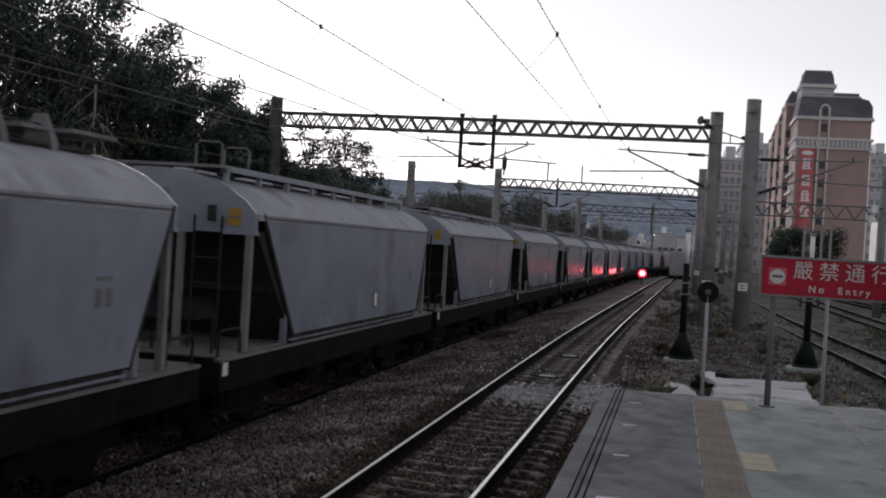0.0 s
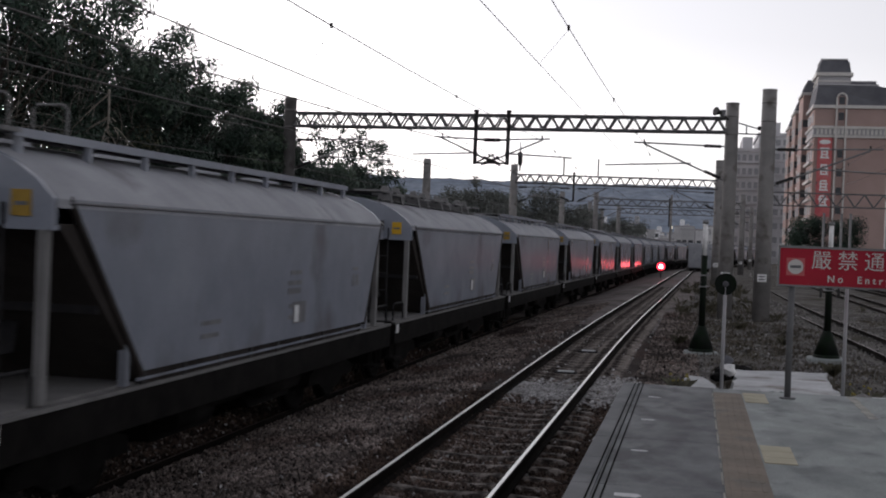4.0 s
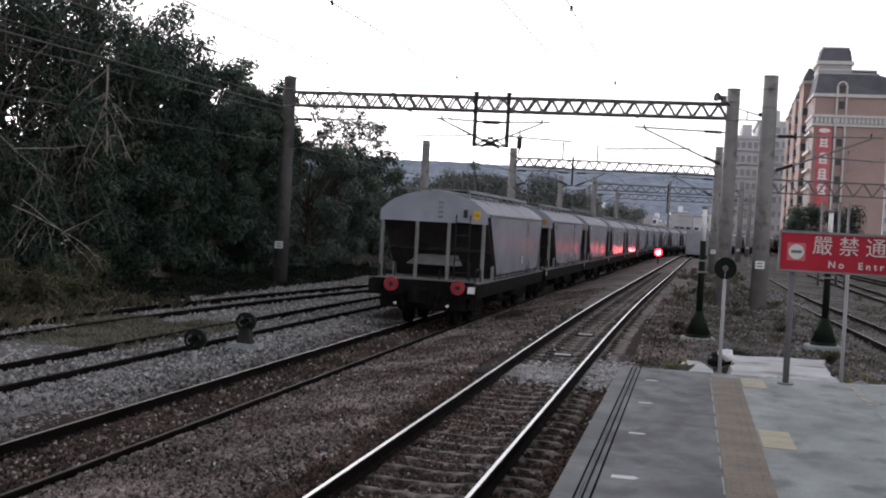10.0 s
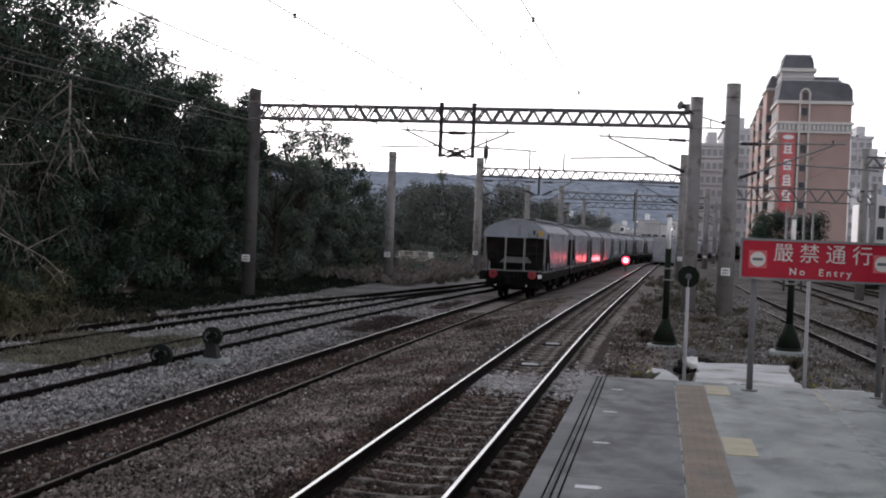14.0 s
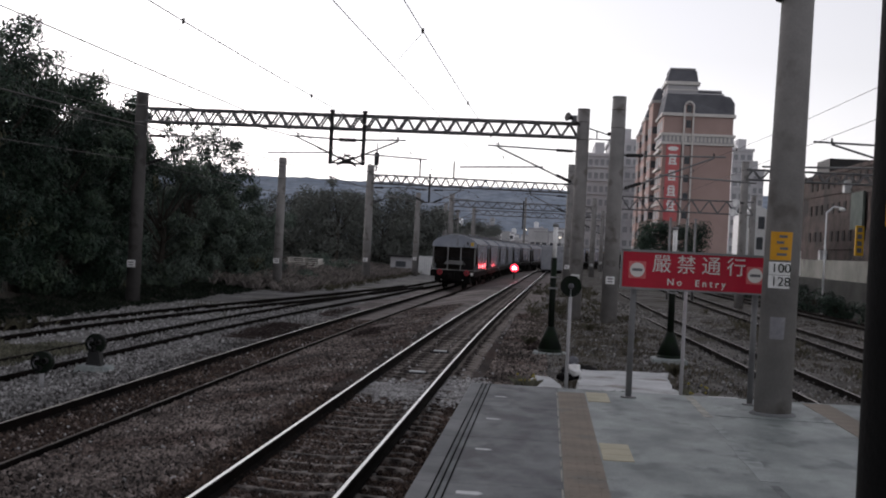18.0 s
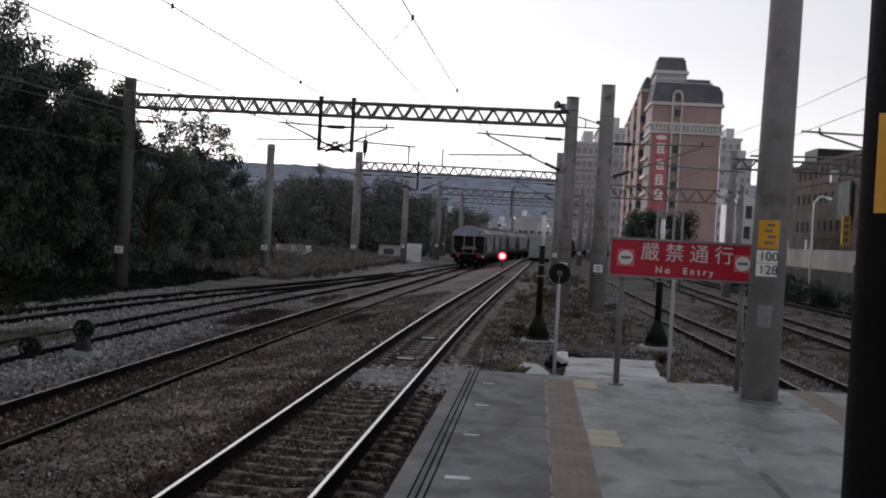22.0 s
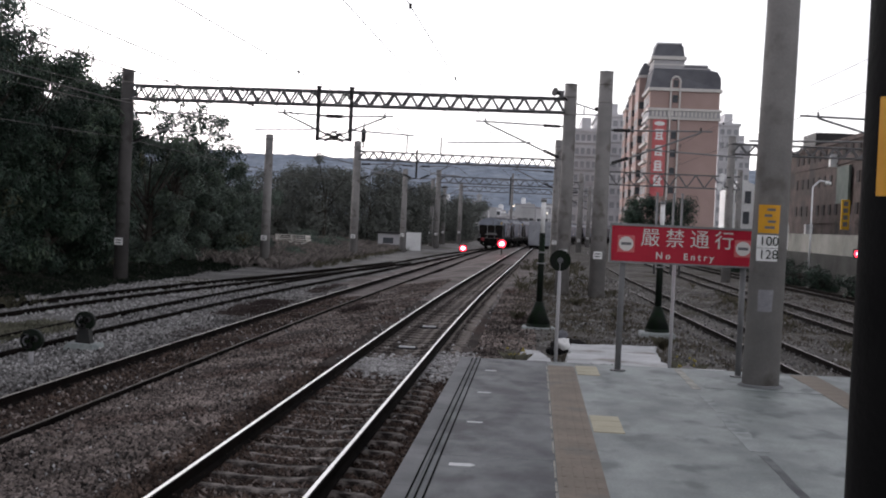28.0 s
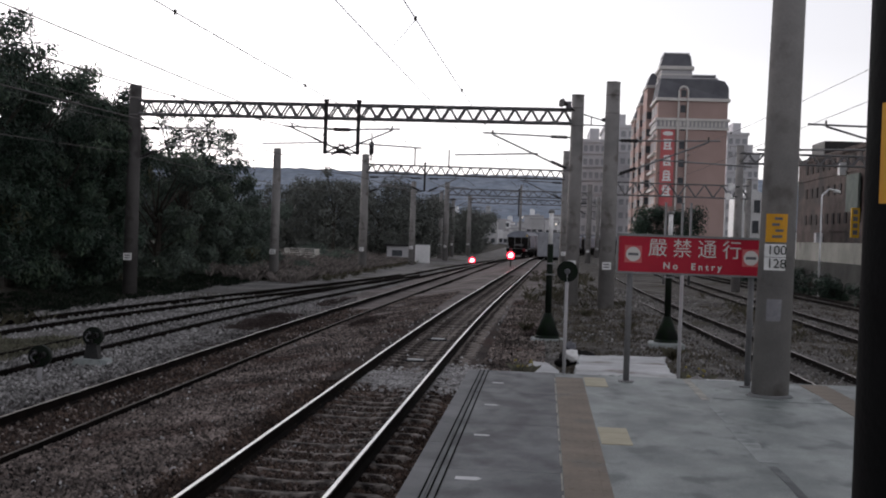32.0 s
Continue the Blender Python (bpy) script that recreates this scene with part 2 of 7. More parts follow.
# distance haze is mixed into this pale tile colour
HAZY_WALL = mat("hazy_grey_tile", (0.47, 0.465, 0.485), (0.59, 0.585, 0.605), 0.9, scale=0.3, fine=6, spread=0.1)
GREYWALL = mat("grey_render", (0.33, 0.325, 0.34), (0.43, 0.425, 0.44), 0.85, scale=0.3, fine=6, spread=0.1)
GLASS_DARK = mat("dark_window_glass", (0.035, 0.04, 0.048), (0.06, 0.065, 0.075), 0.35, scale=1, fine=5, bump=0, spread=0.1, spec=0.3)
# panes lightened to carry haze in their colour
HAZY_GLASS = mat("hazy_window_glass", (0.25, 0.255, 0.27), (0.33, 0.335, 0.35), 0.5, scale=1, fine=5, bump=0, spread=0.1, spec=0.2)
POST_PAINT = mat("dusty_post_paint", (0.13, 0.128, 0.128), (0.2, 0.198, 0.2), 0.7, scale=2, fine=40, spread=0.15, spec=0.2)
GLASS_DULL = mat("dull_sooty_glass", (0.03, 0.028, 0.028), (0.055, 0.05, 0.05), 0.8, scale=1, fine=5, bump=0, spread=0.1, spec=0.05)
BROWN_BRICK = mat("brown_brick_wall", (0.05, 0.042, 0.04), (0.105, 0.083, 0.077), 0.9, scale=0.8, fine=5, spread=0.3, spec=0.1, stain=((0.045, 0.042, 0.042), 0.3, 0.54))
FADED_GREEN = mat("faded_green_cloth", (0.07, 0.087, 0.08), (0.105, 0.122, 0.112), 0.9, scale=1, fine=6, spread=0.2)
YARD_WALL = mat("dirty_yard_wall", (0.15, 0.152, 0.135), (0.27, 0.267, 0.245), 0.9, scale=0.35, fine=9, spread=0.15, stain=((0.12, 0.12, 0.11), 0.5, 0.56))
BARK = mat("bark", (0.025, 0.022, 0.019), (0.06, 0.052, 0.043), 0.9, scale=5, fine=40, spread=0.2)
APRON = mat("pale_apron_concrete", (0.3, 0.31, 0.32), (0.54, 0.55, 0.56), 0.8, scale=1.3, fine=24, spread=0.25, stain=((0.2, 0.18, 0.165), 1.6, 0.57))
FLOWER = mat("olive_yellow_flower", (0.2, 0.17, 0.04), (0.28, 0.235, 0.06), 0.8, scale=9, fine=50, spread=0.2)
VINE = mat("dry_vine", (0.07, 0.063, 0.055), (0.15, 0.135, 0.117), 0.9, scale=5, fine=40, spread=0.2, objrand=0.5)
TWIG = mat("dead_branch", (0.2, 0.178, 0.15), (0.34, 0.305, 0.265), 0.9, scale=5, fine=40, spread=0.2)
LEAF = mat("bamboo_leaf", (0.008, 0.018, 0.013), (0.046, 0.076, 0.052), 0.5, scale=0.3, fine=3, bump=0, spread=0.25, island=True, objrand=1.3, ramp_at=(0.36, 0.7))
# thicket leaf paled by the haze of distance
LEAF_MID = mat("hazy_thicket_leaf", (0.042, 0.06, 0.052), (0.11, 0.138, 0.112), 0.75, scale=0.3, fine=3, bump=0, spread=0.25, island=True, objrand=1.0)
# near-black green stands in for the shade at the thicket foot
DARK_WEED = mat("shaded_undergrowth_leaf", (0.008, 0.012, 0.009), (0.024, 0.03, 0.022), 0.9, scale=0.6, fine=6, bump=0, spread=0.3, island=True, spec=0.05)
# skylight put into the leaf colour
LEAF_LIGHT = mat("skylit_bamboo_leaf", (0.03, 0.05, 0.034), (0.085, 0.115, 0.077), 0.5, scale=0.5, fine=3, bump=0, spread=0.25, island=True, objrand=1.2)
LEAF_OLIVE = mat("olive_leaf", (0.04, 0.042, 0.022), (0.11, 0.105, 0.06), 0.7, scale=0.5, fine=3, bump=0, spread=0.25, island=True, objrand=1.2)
# far leaves greyed, with distance haze in the colour
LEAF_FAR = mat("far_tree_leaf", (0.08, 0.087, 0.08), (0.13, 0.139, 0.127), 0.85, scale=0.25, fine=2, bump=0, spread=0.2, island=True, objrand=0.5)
MOSS = mat("dark_green_moss", (0.018, 0.035, 0.024), (0.05, 0.075, 0.052), 0.85, scale=3, fine=20, bump=0, spread=0.3, island=True)
MEADOW = mat("yellow_green_weed", (0.08, 0.082, 0.06), (0.19, 0.18, 0.135), 0.9, scale=0.8, fine=8, bump=0, spread=0.2, island=True)
YARD_WEED = mat("withered_yard_weed", (0.05, 0.044, 0.034), (0.115, 0.1, 0.078), 0.9, scale=0.5, fine=8, bump=0, spread=0.2, island=True)
BROWN_WEED = mat("dark_brown_weed", (0.035, 0.026, 0.024), (0.075, 0.058, 0.054), 0.9, scale=0.6, fine=8, bump=0, spread=0.2, island=True)
WALL_FOOT = mat("dirty_wall_foot", (0.028, 0.029, 0.028), (0.058, 0.059, 0.056), 0.9, scale=0.5, fine=9, spread=0.2, spec=0.1)
GRASS = mat("dry_grass", (0.045, 0.043, 0.029), (0.1, 0.09, 0.062), 0.9, scale=0.6, fine=8, bump=0, spread=0.2, island=True)
DRY = mat("pale_dry_grass", (0.065, 0.057, 0.04), (0.2, 0.17, 0.118), 0.9, scale=0.6, fine=8, bump=0, spread=0.2, island=True)
PALLET = mat("weathered_timber", (0.42, 0.4, 0.37), (0.64, 0.62, 0.58), 0.9, scale=3, fine=30, spread=0.2, objrand=0.7)
DECK = mat("dusty_wagon_deck", (0.12, 0.118, 0.118), (0.19, 0.187, 0.186), 0.9, scale=2, fine=40, spread=0.2, spec=0.1)
# woods painted pale blue-grey, the haze included in the colour
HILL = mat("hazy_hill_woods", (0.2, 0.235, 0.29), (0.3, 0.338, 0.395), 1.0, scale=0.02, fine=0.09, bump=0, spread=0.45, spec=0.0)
TOWN = mat("far_town_walls", (0.4, 0.405, 0.42), (0.72, 0.715, 0.72), 0.9, scale=0.1, fine=2, spread=0.15, objrand=0.9)
# brown weed colour lifted by painted-in haze
HAZY_WEED = mat("hazy_brown_weed", (0.1, 0.089, 0.083), (0.21, 0.186, 0.172), 0.9, scale=0.6, fine=8, bump=0, spread=0.2, island=True)
RED_LENS = glow("red_lens_halo", (1.0, 0.03, 0.06), 2.2)
RED_CORE = glow("red_signal_core", (1.0, 0.3, 0.34), 9.0)
WARM_LAMP = glow("warm_lamp", (1.0, 0.85, 0.65), 3.0)


# ---- mesh helpers
def box(bm, x0, x1, y0, y1, z0, z1):
    v = [bm.verts.new((x, y, z)) for z in (z0, z1) for x, y in ((x0, y0), (x1, y0), (x1, y1), (x0, y1))]
    for f in ((3, 2, 1, 0), (4, 5, 6, 7), (0, 1, 5, 4), (1, 2, 6, 5), (2, 3, 7, 6), (3, 0, 4, 7)):
        bm.faces.new([v[i] for i in f])


def rod(bm, p, q, r, r2=None, seg=8, caps=True):
    p, q = Vector(p), Vector(q)
    r2 = r if r2 is None else r2
    d = (q - p).normalized()
    u = d.cross(Vector((0, 0, 1)) if abs(d.z) < 0.9 else Vector((1, 0, 0))).normalized()
    w = d.cross(u)
    rings = []
    for c, k in ((p, r), (q, r2)):
        rings.append([bm.verts.new(c + (u * math.cos(2 * math.pi * i / seg) + w * math.sin(2 * math.pi * i / seg)) * k) for i in range(seg)])
    for i in range(seg):
        f = bm.faces.new((rings[0][i], rings[0][(i + 1) % seg], rings[1][(i + 1) % seg], rings[1][i]))
        f.smooth = seg > 8
    if caps:
        bm.faces.new(rings[0])
        bm.faces.new(rings[1])


def tube(bm, points, r, seg=5, taper=0.0):
    """One bent rod through all the points, thinner by taper at its end."""
    points = [Vector(p) for p in points]
    rings = []
    for i, p in enumerate(points):
        d = (points[min(i + 1, len(points) - 1)] - points[max(i - 1, 0)]).normalized()
        u = d.cross(Vector((0, 0, 1)) if abs(d.z) < 0.9 else Vector((1, 0, 0))).normalized()
        w = d.cross(u)
        rings.append([bm.verts.new(p + (u * math.cos(2 * math.pi * k / seg) + w * math.sin(2 * math.pi * k / seg)) * r * (1 - taper * i / (len(points) - 1))) for k in range(seg)])
    for a, b in zip(rings, rings[1:]):
        for k in range(seg):
            bm.faces.new((a[k], a[(k + 1) % seg], b[(k + 1) % seg], b[k]))
    bm.faces.new(rings[0])
    bm.faces.new(rings[-1])


def lathe(bm, p, d, rows, seg=12):
    """A turned body: rows of (distance along d, radius)."""
    u = d.cross(Vector((0, 0, 1)) if abs(d.z) < 0.9 else Vector((1, 0, 0))).normalized()
    w = d.cross(u)
    rings = [[bm.verts.new(p + d * s + (u * math.cos(2 * math.pi * i / seg) + w * math.sin(2 * math.pi * i / seg)) * r) for i in range(seg)] for s, r in rows]
    for a, b in zip(rings, rings[1:]):
        for i in range(seg):
            bm.faces.new((a[i], a[(i + 1) % seg], b[(i + 1) % seg], b[i])).smooth = True
    bm.faces.new(rings[0])
    bm.faces.new(rings[-1])


def prism(bm, poly, axis, a, b):
    """A polygon (pairs) drawn out along an axis from a to b."""
    def p3(p, s):
        return {"x": (s, p[0], p[1]), "y": (p[0], s, p[1]), "z": (p[0], p[1], s)}[axis]
    lo, hi = [bm.verts.new(p3(p, a)) for p in poly], [bm.verts.new(p3(p, b)) for p in poly]
    k = len(poly)
    for i in range(k):
        bm.faces.new((lo[i], lo[(i + 1) % k], hi[(i + 1) % k], hi[i]))
    bm.faces.new(lo)
    bm.faces.new(hi)


def solid(bm, eight):
    """A six-sided solid from its eight corners, bottom four then top four."""
    v = [bm.verts.new(p) for p in eight]
    for f in ((3, 2, 1, 0), (4, 5, 6, 7), (0, 1, 5, 4), (1, 2, 6, 5), (2, 3, 7, 6), (3, 0, 4, 7)):
        bm.faces.new([v[i] for i in f])


def mesh_of(name, bm, *materials):
    bmesh.ops.recalc_face_normals(bm, faces=bm.faces)
    me = bpy.data.meshes.new(name)
    bm.to_mesh(me)
    bm.free()
    for m in materials:
        me.materials.append(m)
    return me


def part(name, bm, material, parent=None, label=""):
    me = bm if isinstance(bm, bpy.types.Mesh) else mesh_of(name, bm, *(material if isinstance(material, tuple) else (material,)))
    ob = new(name, me)
    ob.parent = parent
    if label:
        ob["label"] = label
    return ob


def made(fn, *args):
    bm = bmesh.new()
    fn(bm, *args)
    return bm


def bevelled(bm, w):
    bmesh.ops.bevel(bm, geom=list(bm.edges), offset=w, segments=1, affect="EDGES")
    return bm


def thing(name, x=0, y=0, z=0, label="", category="", group="", kind="", turn=0):
    ob = new(name)
    ob.empty_display_size = 0.2
    ob.matrix_basis = pose(x, y, z, 0, 0, turn)
    return tagged(ob, label, category, group, kind)


def lettering(name, text, size, m, material, parent, label="", bold=0.0):
    cu = bpy.data.curves.new(name, "FONT")
    cu.body, cu.size, cu.align_x, cu.align_y, cu.extrude, cu.offset = text, size, "CENTER", "CENTER", 0.002, bold
    cu.materials.append(material)
    ob = new(name, cu)
    ob.parent = parent
    ob.matrix_basis = m
    if label:
        ob["label"] = label
    return ob


# ---- the lie of the tracks
def bend(y):
    b = 0.0 if y < 20 else 0.0165 * (y - 20) ** 2 / 48 if y < 44 else 0.198 + 0.0165 * (y - 44)
    return b + (max(0.0, y - 114) ** 2) / 680


def eased(table):
    ys, xs = zip(*table)
    return lambda y: float(np.mean([np.interp(y + d, ys, xs) for d in (-6, -3, 0, 3, 6)]))


Z2 = -0.31
near_line = lambda y: -2.22 + bend(y)
second_line = lambda y: -6.02 + bend(y)
third_line = eased([(-30, -9.25), (26, -9.2), (34, -9.05), (44, -8.75), (56, -8.1), (72, -7.5), (91, -6.8), (125, -4.7), (135, -4.1)])
fourth_line = eased([(-30, -12.6), (25, -12.42), (34, -11.95), (44, -10.75), (54, -9.45), (68, -8.1), (75, -7.6)])
right_line = eased([(-30, 6.3), (10, 5.75), (23, 5.5), (35, 5.1), (50, 4.5), (63, 4.22), (80, 4.1), (100, 4.2), (130, 5.0), (180, 9)])
right2_line = eased([(-30, 9.7), (10, 9.3), (33, 9.05), (48, 9.0), (60, 8.9), (78, 9.0), (100, 9.1)])
right3_line = eased([(-30, 14.6), (30, 14.0), (54, 13.3), (64, 12.9), (90, 12.2), (130, 11.6), (180, 14)])

PROFILE = [(-0.06, -0.14), (0.06, -0.14), (0.06, -0.125), (0.01, -0.11), (0.01, -0.04), (0.0325, -0.03), (0.0325, -0.005), (0.018, 0.0), (-0.018, 0.0), (-0.0325, -0.005), (-0.0325, -0.03), (-0.01, -0.04), (-0.01, -0.11), (-0.06, -0.125)]


def rail_mesh(line, off, z, y0, y1, head):
    ys = [y0]
    while ys[-1] < y1:
        ys.append(min(y1, ys[-1] + (2.0 if ys[-1] < 60 else 4.0)))
    bm = bmesh.new()
    rings = []
    for y in ys:
        x = line(y) + off
        rings.append([bm.verts.new((x + px_, y, z + pz_)) for px_, pz_ in PROFILE])
    k = len(PROFILE)
    for a, b in zip(rings, rings[1:]):
        for i in range(k):
            f = bm.faces.new((a[i], a[(i + 1) % k], b[(i + 1) % k], b[i]))
            if i == 7:
                f.material_index = 1
    bm.faces.new(rings[0])
    bm.faces.new(rings[-1])
    return mesh_of("rail", bm, RUST, head)


def sleeper_mesh(seed):
    """Concrete sleeper with raised rail seats, a dipped waist and chipped, uneven edges."""
    bm = bmesh.new()
    rings = []
    for k in range(17):
        x = -1.0 + 0.125 * k
        end = k in (0, 16)
        top = -0.05 if end else float(np.interp(abs(x), (0, 0.28, 0.4, 0.95), (-0.016, -0.012, 0.002, -0.008)))
        half = 0.05 if end else float(np.interp(abs(x), (0, 0.28, 0.4, 0.95), (0.055, 0.06, 0.07, 0.068)))
        n = [0.013 * noise.noise((x * 4, seed * 3.7, j * 5.1)) for j in range(4)]
        top += 0.008 * noise.noise((x * 3, seed * 2.9, 30))
        rings.append([bm.verts.new((x, y, z)) for y, z in ((-half - 0.045, -0.14), (half + 0.045, -0.14), (half + 0.006 + n[0], top - 0.016), (half - 0.014 + n[0], top + n[2] * 0.5), (-half + 0.014 + n[1], top + n[3] * 0.5), (-half - 0.006 + n[1], top - 0.016))])
    for a, b in zip(rings, rings[1:]):
        for i in range(6):
            bm.faces.new((a[i], a[(i + 1) % 6], b[(i + 1) % 6], b[i]))
    bm.faces.new(rings[0])
    bm.faces.new(rings[-1])
    return mesh_of("sleeper", bm, SLEEPER)


SLEEPER_MESHES = [sleeper_mesh(k) for k in range(6)]


def railway(name, line, z, y0, y1, head, label, step, s0, s1, drop):
    t = thing(name, label=label, category="railway track", kind="structure")
    for off, top in zip((-0.566, 0.566), head if isinstance(head, tuple) else (head, head)):
        part("rail", rail_mesh(line, off, z, y0, y1, top), None, t)
    y = s0
    while y < s1:
        s = part("sleeper", random.choice(SLEEPER_MESHES), None, t)
        a = math.degrees(math.atan2(line(y + 1) - line(y - 1), 2.0))
        s.matrix_basis = pose(line(y) + random.uniform(-0.02, 0.02), y + random.uniform(-0.02, 0.02), z + drop + random.uniform(-0.022, 0.006), 0, 0, -a + random.uniform(-0.6, 0.6))
        y += step
    return t


# ---- ground
def ground_height(x, y):
    pts_x = (-60, -22, -16, -14, -11, -7.1, -6.85, -5.52, -5.34, -4.9, -3.9, -3.5, -3.0, -2.5, -1.15, -0.9, 1.2, 3.2, 4.2, 14, 40)
    pts_z = (0.6, 0.3, -0.3, -0.44, -0.43, -0.43, -0.462, -0.462, -0.375, -0.35, -0.17, -0.115, -0.125, -0.2, -0.2, -0.19, -0.15, -0.2, -0.45, -0.455, -0.48)
    return float(np.interp(x - bend(y) * (1 if y < 160 else 0), pts_x, pts_z))


def ground_sheet():
    bm = bmesh.new()
    xs = [-3000, -600, -150, -60, -40, -28] + [i * 0.5 - 24 for i in range(0, 88)] + [21, 25, 32, 45, 70, 150, 600, 3000]
    ys = [-400, -60, -20, -5] + [i * 0.75 for i in range(0, 60)] + [46 + 3 * i for i in range(0, 40)] + [180, 220, 300, 500, 1200, 4500]
    grid = []
    for y in ys:
        row = []
        for x in xs:
            n = noise.noise((x * 0.5, y * 0.5, 0)) * 0.05 + noise.noise((x * 1.7, y * 1.7, 3)) * 0.025
            n *= 0.3 if -3.8 < x - bend(min(160, y)) < -0.7 else 1.0
            row.append(bm.verts.new((x, y, ground_height(x, y) + n)))
        grid.append(row)
    for j in range(len(ys) - 1):
        for i in range(len(xs) - 1):
            f = bm.faces.new((grid[j][i], grid[j][i + 1], grid[j + 1][i + 1], grid[j + 1][i]))
            xm = (xs[i] + xs[i + 1]) / 2 - bend(min(160, ys[j]))
            far = ys[j] > 220
            f.material_index = 1 if far or not -14.2 < xm < 14.8 else 2 if xm < -7.6 else 4 if xm > -0.6 else 3 if xm > -3.4 and ys[j] < 17.5 else 5 if ys[j] > 34 else 0
            f.smooth = True
    return tagged(part("ground", mesh_of("ground", bm, BALLAST, EARTH, PALE_BALLAST, RUSTY_BALLAST, YARD_BALLAST, FAR_BALLAST), None), "brown stone ballast and earth between the tracks", "ground", kind="structure")


ground_sheet()


def loose_stones(name, count, x0, x1, y0, y1, size, material, label):
    """Angular ballast stones as small squashed octahedra."""
    rng = np.random.default_rng(7)
    u = rng.random(count)
    ys = y0 * (y1 / y0) ** u
    xs = rng.uniform(x0, x1, count)
    base = np.array([(1, 0, 0), (-1, 0, 0), (0, 1, 0), (0, -1, 0), (0, 0, 1), (0, 0, -1)], float)
    faces = [(0, 2, 4), (2, 1, 4), (1, 3, 4), (3, 0, 4), (2, 0, 5), (1, 2, 5), (3, 1, 5), (0, 3, 5)]
    verts, polys = [], []
    for i in range(count):
        gz = ground_height(xs[i], ys[i])
        q = Euler(rng.uniform(0, 6.3, 3)).to_matrix()
        s = size * rng.uniform(0.6, 1.5) * np.array([1, rng.uniform(0.6, 1), rng.uniform(0.5, 0.9)])
        k = len(verts)
        for b in base:
            p = q @ Vector(b * s * rng.uniform(0.8, 1.2))
            verts.append((xs[i] + p.x, ys[i] + p.y, gz + 0.015 + p.z))
        polys += [tuple(k + a for a in f) for f in faces]
    me = bpy.data.meshes.new(name)
    me.from_pydata(verts, [], polys)
    me.materials.append(material)
    return tagged(part(name, me, None), label, "ballast", kind="stuff")


loose_stones("rusty_ballast_stones", 13000, -3.3, -0.85, 7.5, 18.0, 0.03, RUSTY_STONE, "small rust-stained ballast stones between the bright rails")
loose_stones("mixed_ballast_stones", 3500, -2.7, -1.75, 7.5, 18.0, 0.026, STONE, "brown stones lapping over the sleepers")
loose_stones("pale_chips", 1500, -9.0, -1.0, 8.0, 40.0, 0.03, PALE_STONE, "scattered pale chips lying in the brown ballast")
loose_stones("trackside_stones", 4500, -1.0, 0.1, 14.0, 45.0, 0.034, STONE, "loose brown stones beside the platform end")
loose_stones("yard_stones", 14000, 0.0, 13.5, 14.0, 60.0, 0.034, GREY_STONE, "grey ballast stones about the tracks beyond the platform")
loose_stones("rusty_ballast_stones", 8000, -6.75, -5.45, 7.5, 40.0, 0.03, RUSTY_STONE, "rust-stained stones between the dull rails")
loose_stones("mixed_ballast_stones", 2500, -6.75, -5.45, 7.5, 40.0, 0.03, STONE, "brown stones and dirt between the dull rails")
loose_stones("grey_ballast_stones", 18000, -9.6, -6.7, 9.0, 45.0, 0.034, GREY_STONE, "grey ballast stones beside the siding")
loose_stones("ballast_stones", 31000, -5.4, -3.2, 7.5, 48.0, 0.027, STONE, "angular grey-brown ballast stones lying between the rails")
loose_stones("pale_ballast_stones", 9000, -14.0, -7.4, 14.0, 45.0, 0.035, PALE_STONE, "pale angular ballast stones about the sidings")

railway("railway_track", near_line, 0.0, -15, 190, POLISH, "railway track with bright worn rails and half-buried concrete sleepers", 0.485, 7.0, 72, -0.137)
railway("railway_track", second_line, Z2, -30, 190, (DULLHEAD, BROWN_HEAD), "railway track with dull rails deep in brown ballast", 0.6, 6.0, 40, -0.185)
railway("railway_track", third_line, Z2, -30, 128, RUST, "siding track with dark rusty rails in pale ballast", 0.6, 12.0, 40, -0.22)
railway("railway_track", fourth_line, Z2, -30, 72, RUST, "rusty siding track that joins its neighbour at a turnout", 0.6, 14.0, 30, -0.24)
railway("railway_track", right_line, Z2, -30, 180, DULLHEAD, "curved railway track with dark rails beyond the platform", 0.6, 14.0, 50, -0.2)
railway("railway_track", right2_line, Z2, -30, 95, DULLHEAD, "dark railway track converging with the next one", 0.6, 20.0, 50, -0.2)
railway("railway_track", right3_line, Z2, -30, 180, RUST, "far dark railway track beside the yard wall", 0.6, 24.0, 50, -0.2)


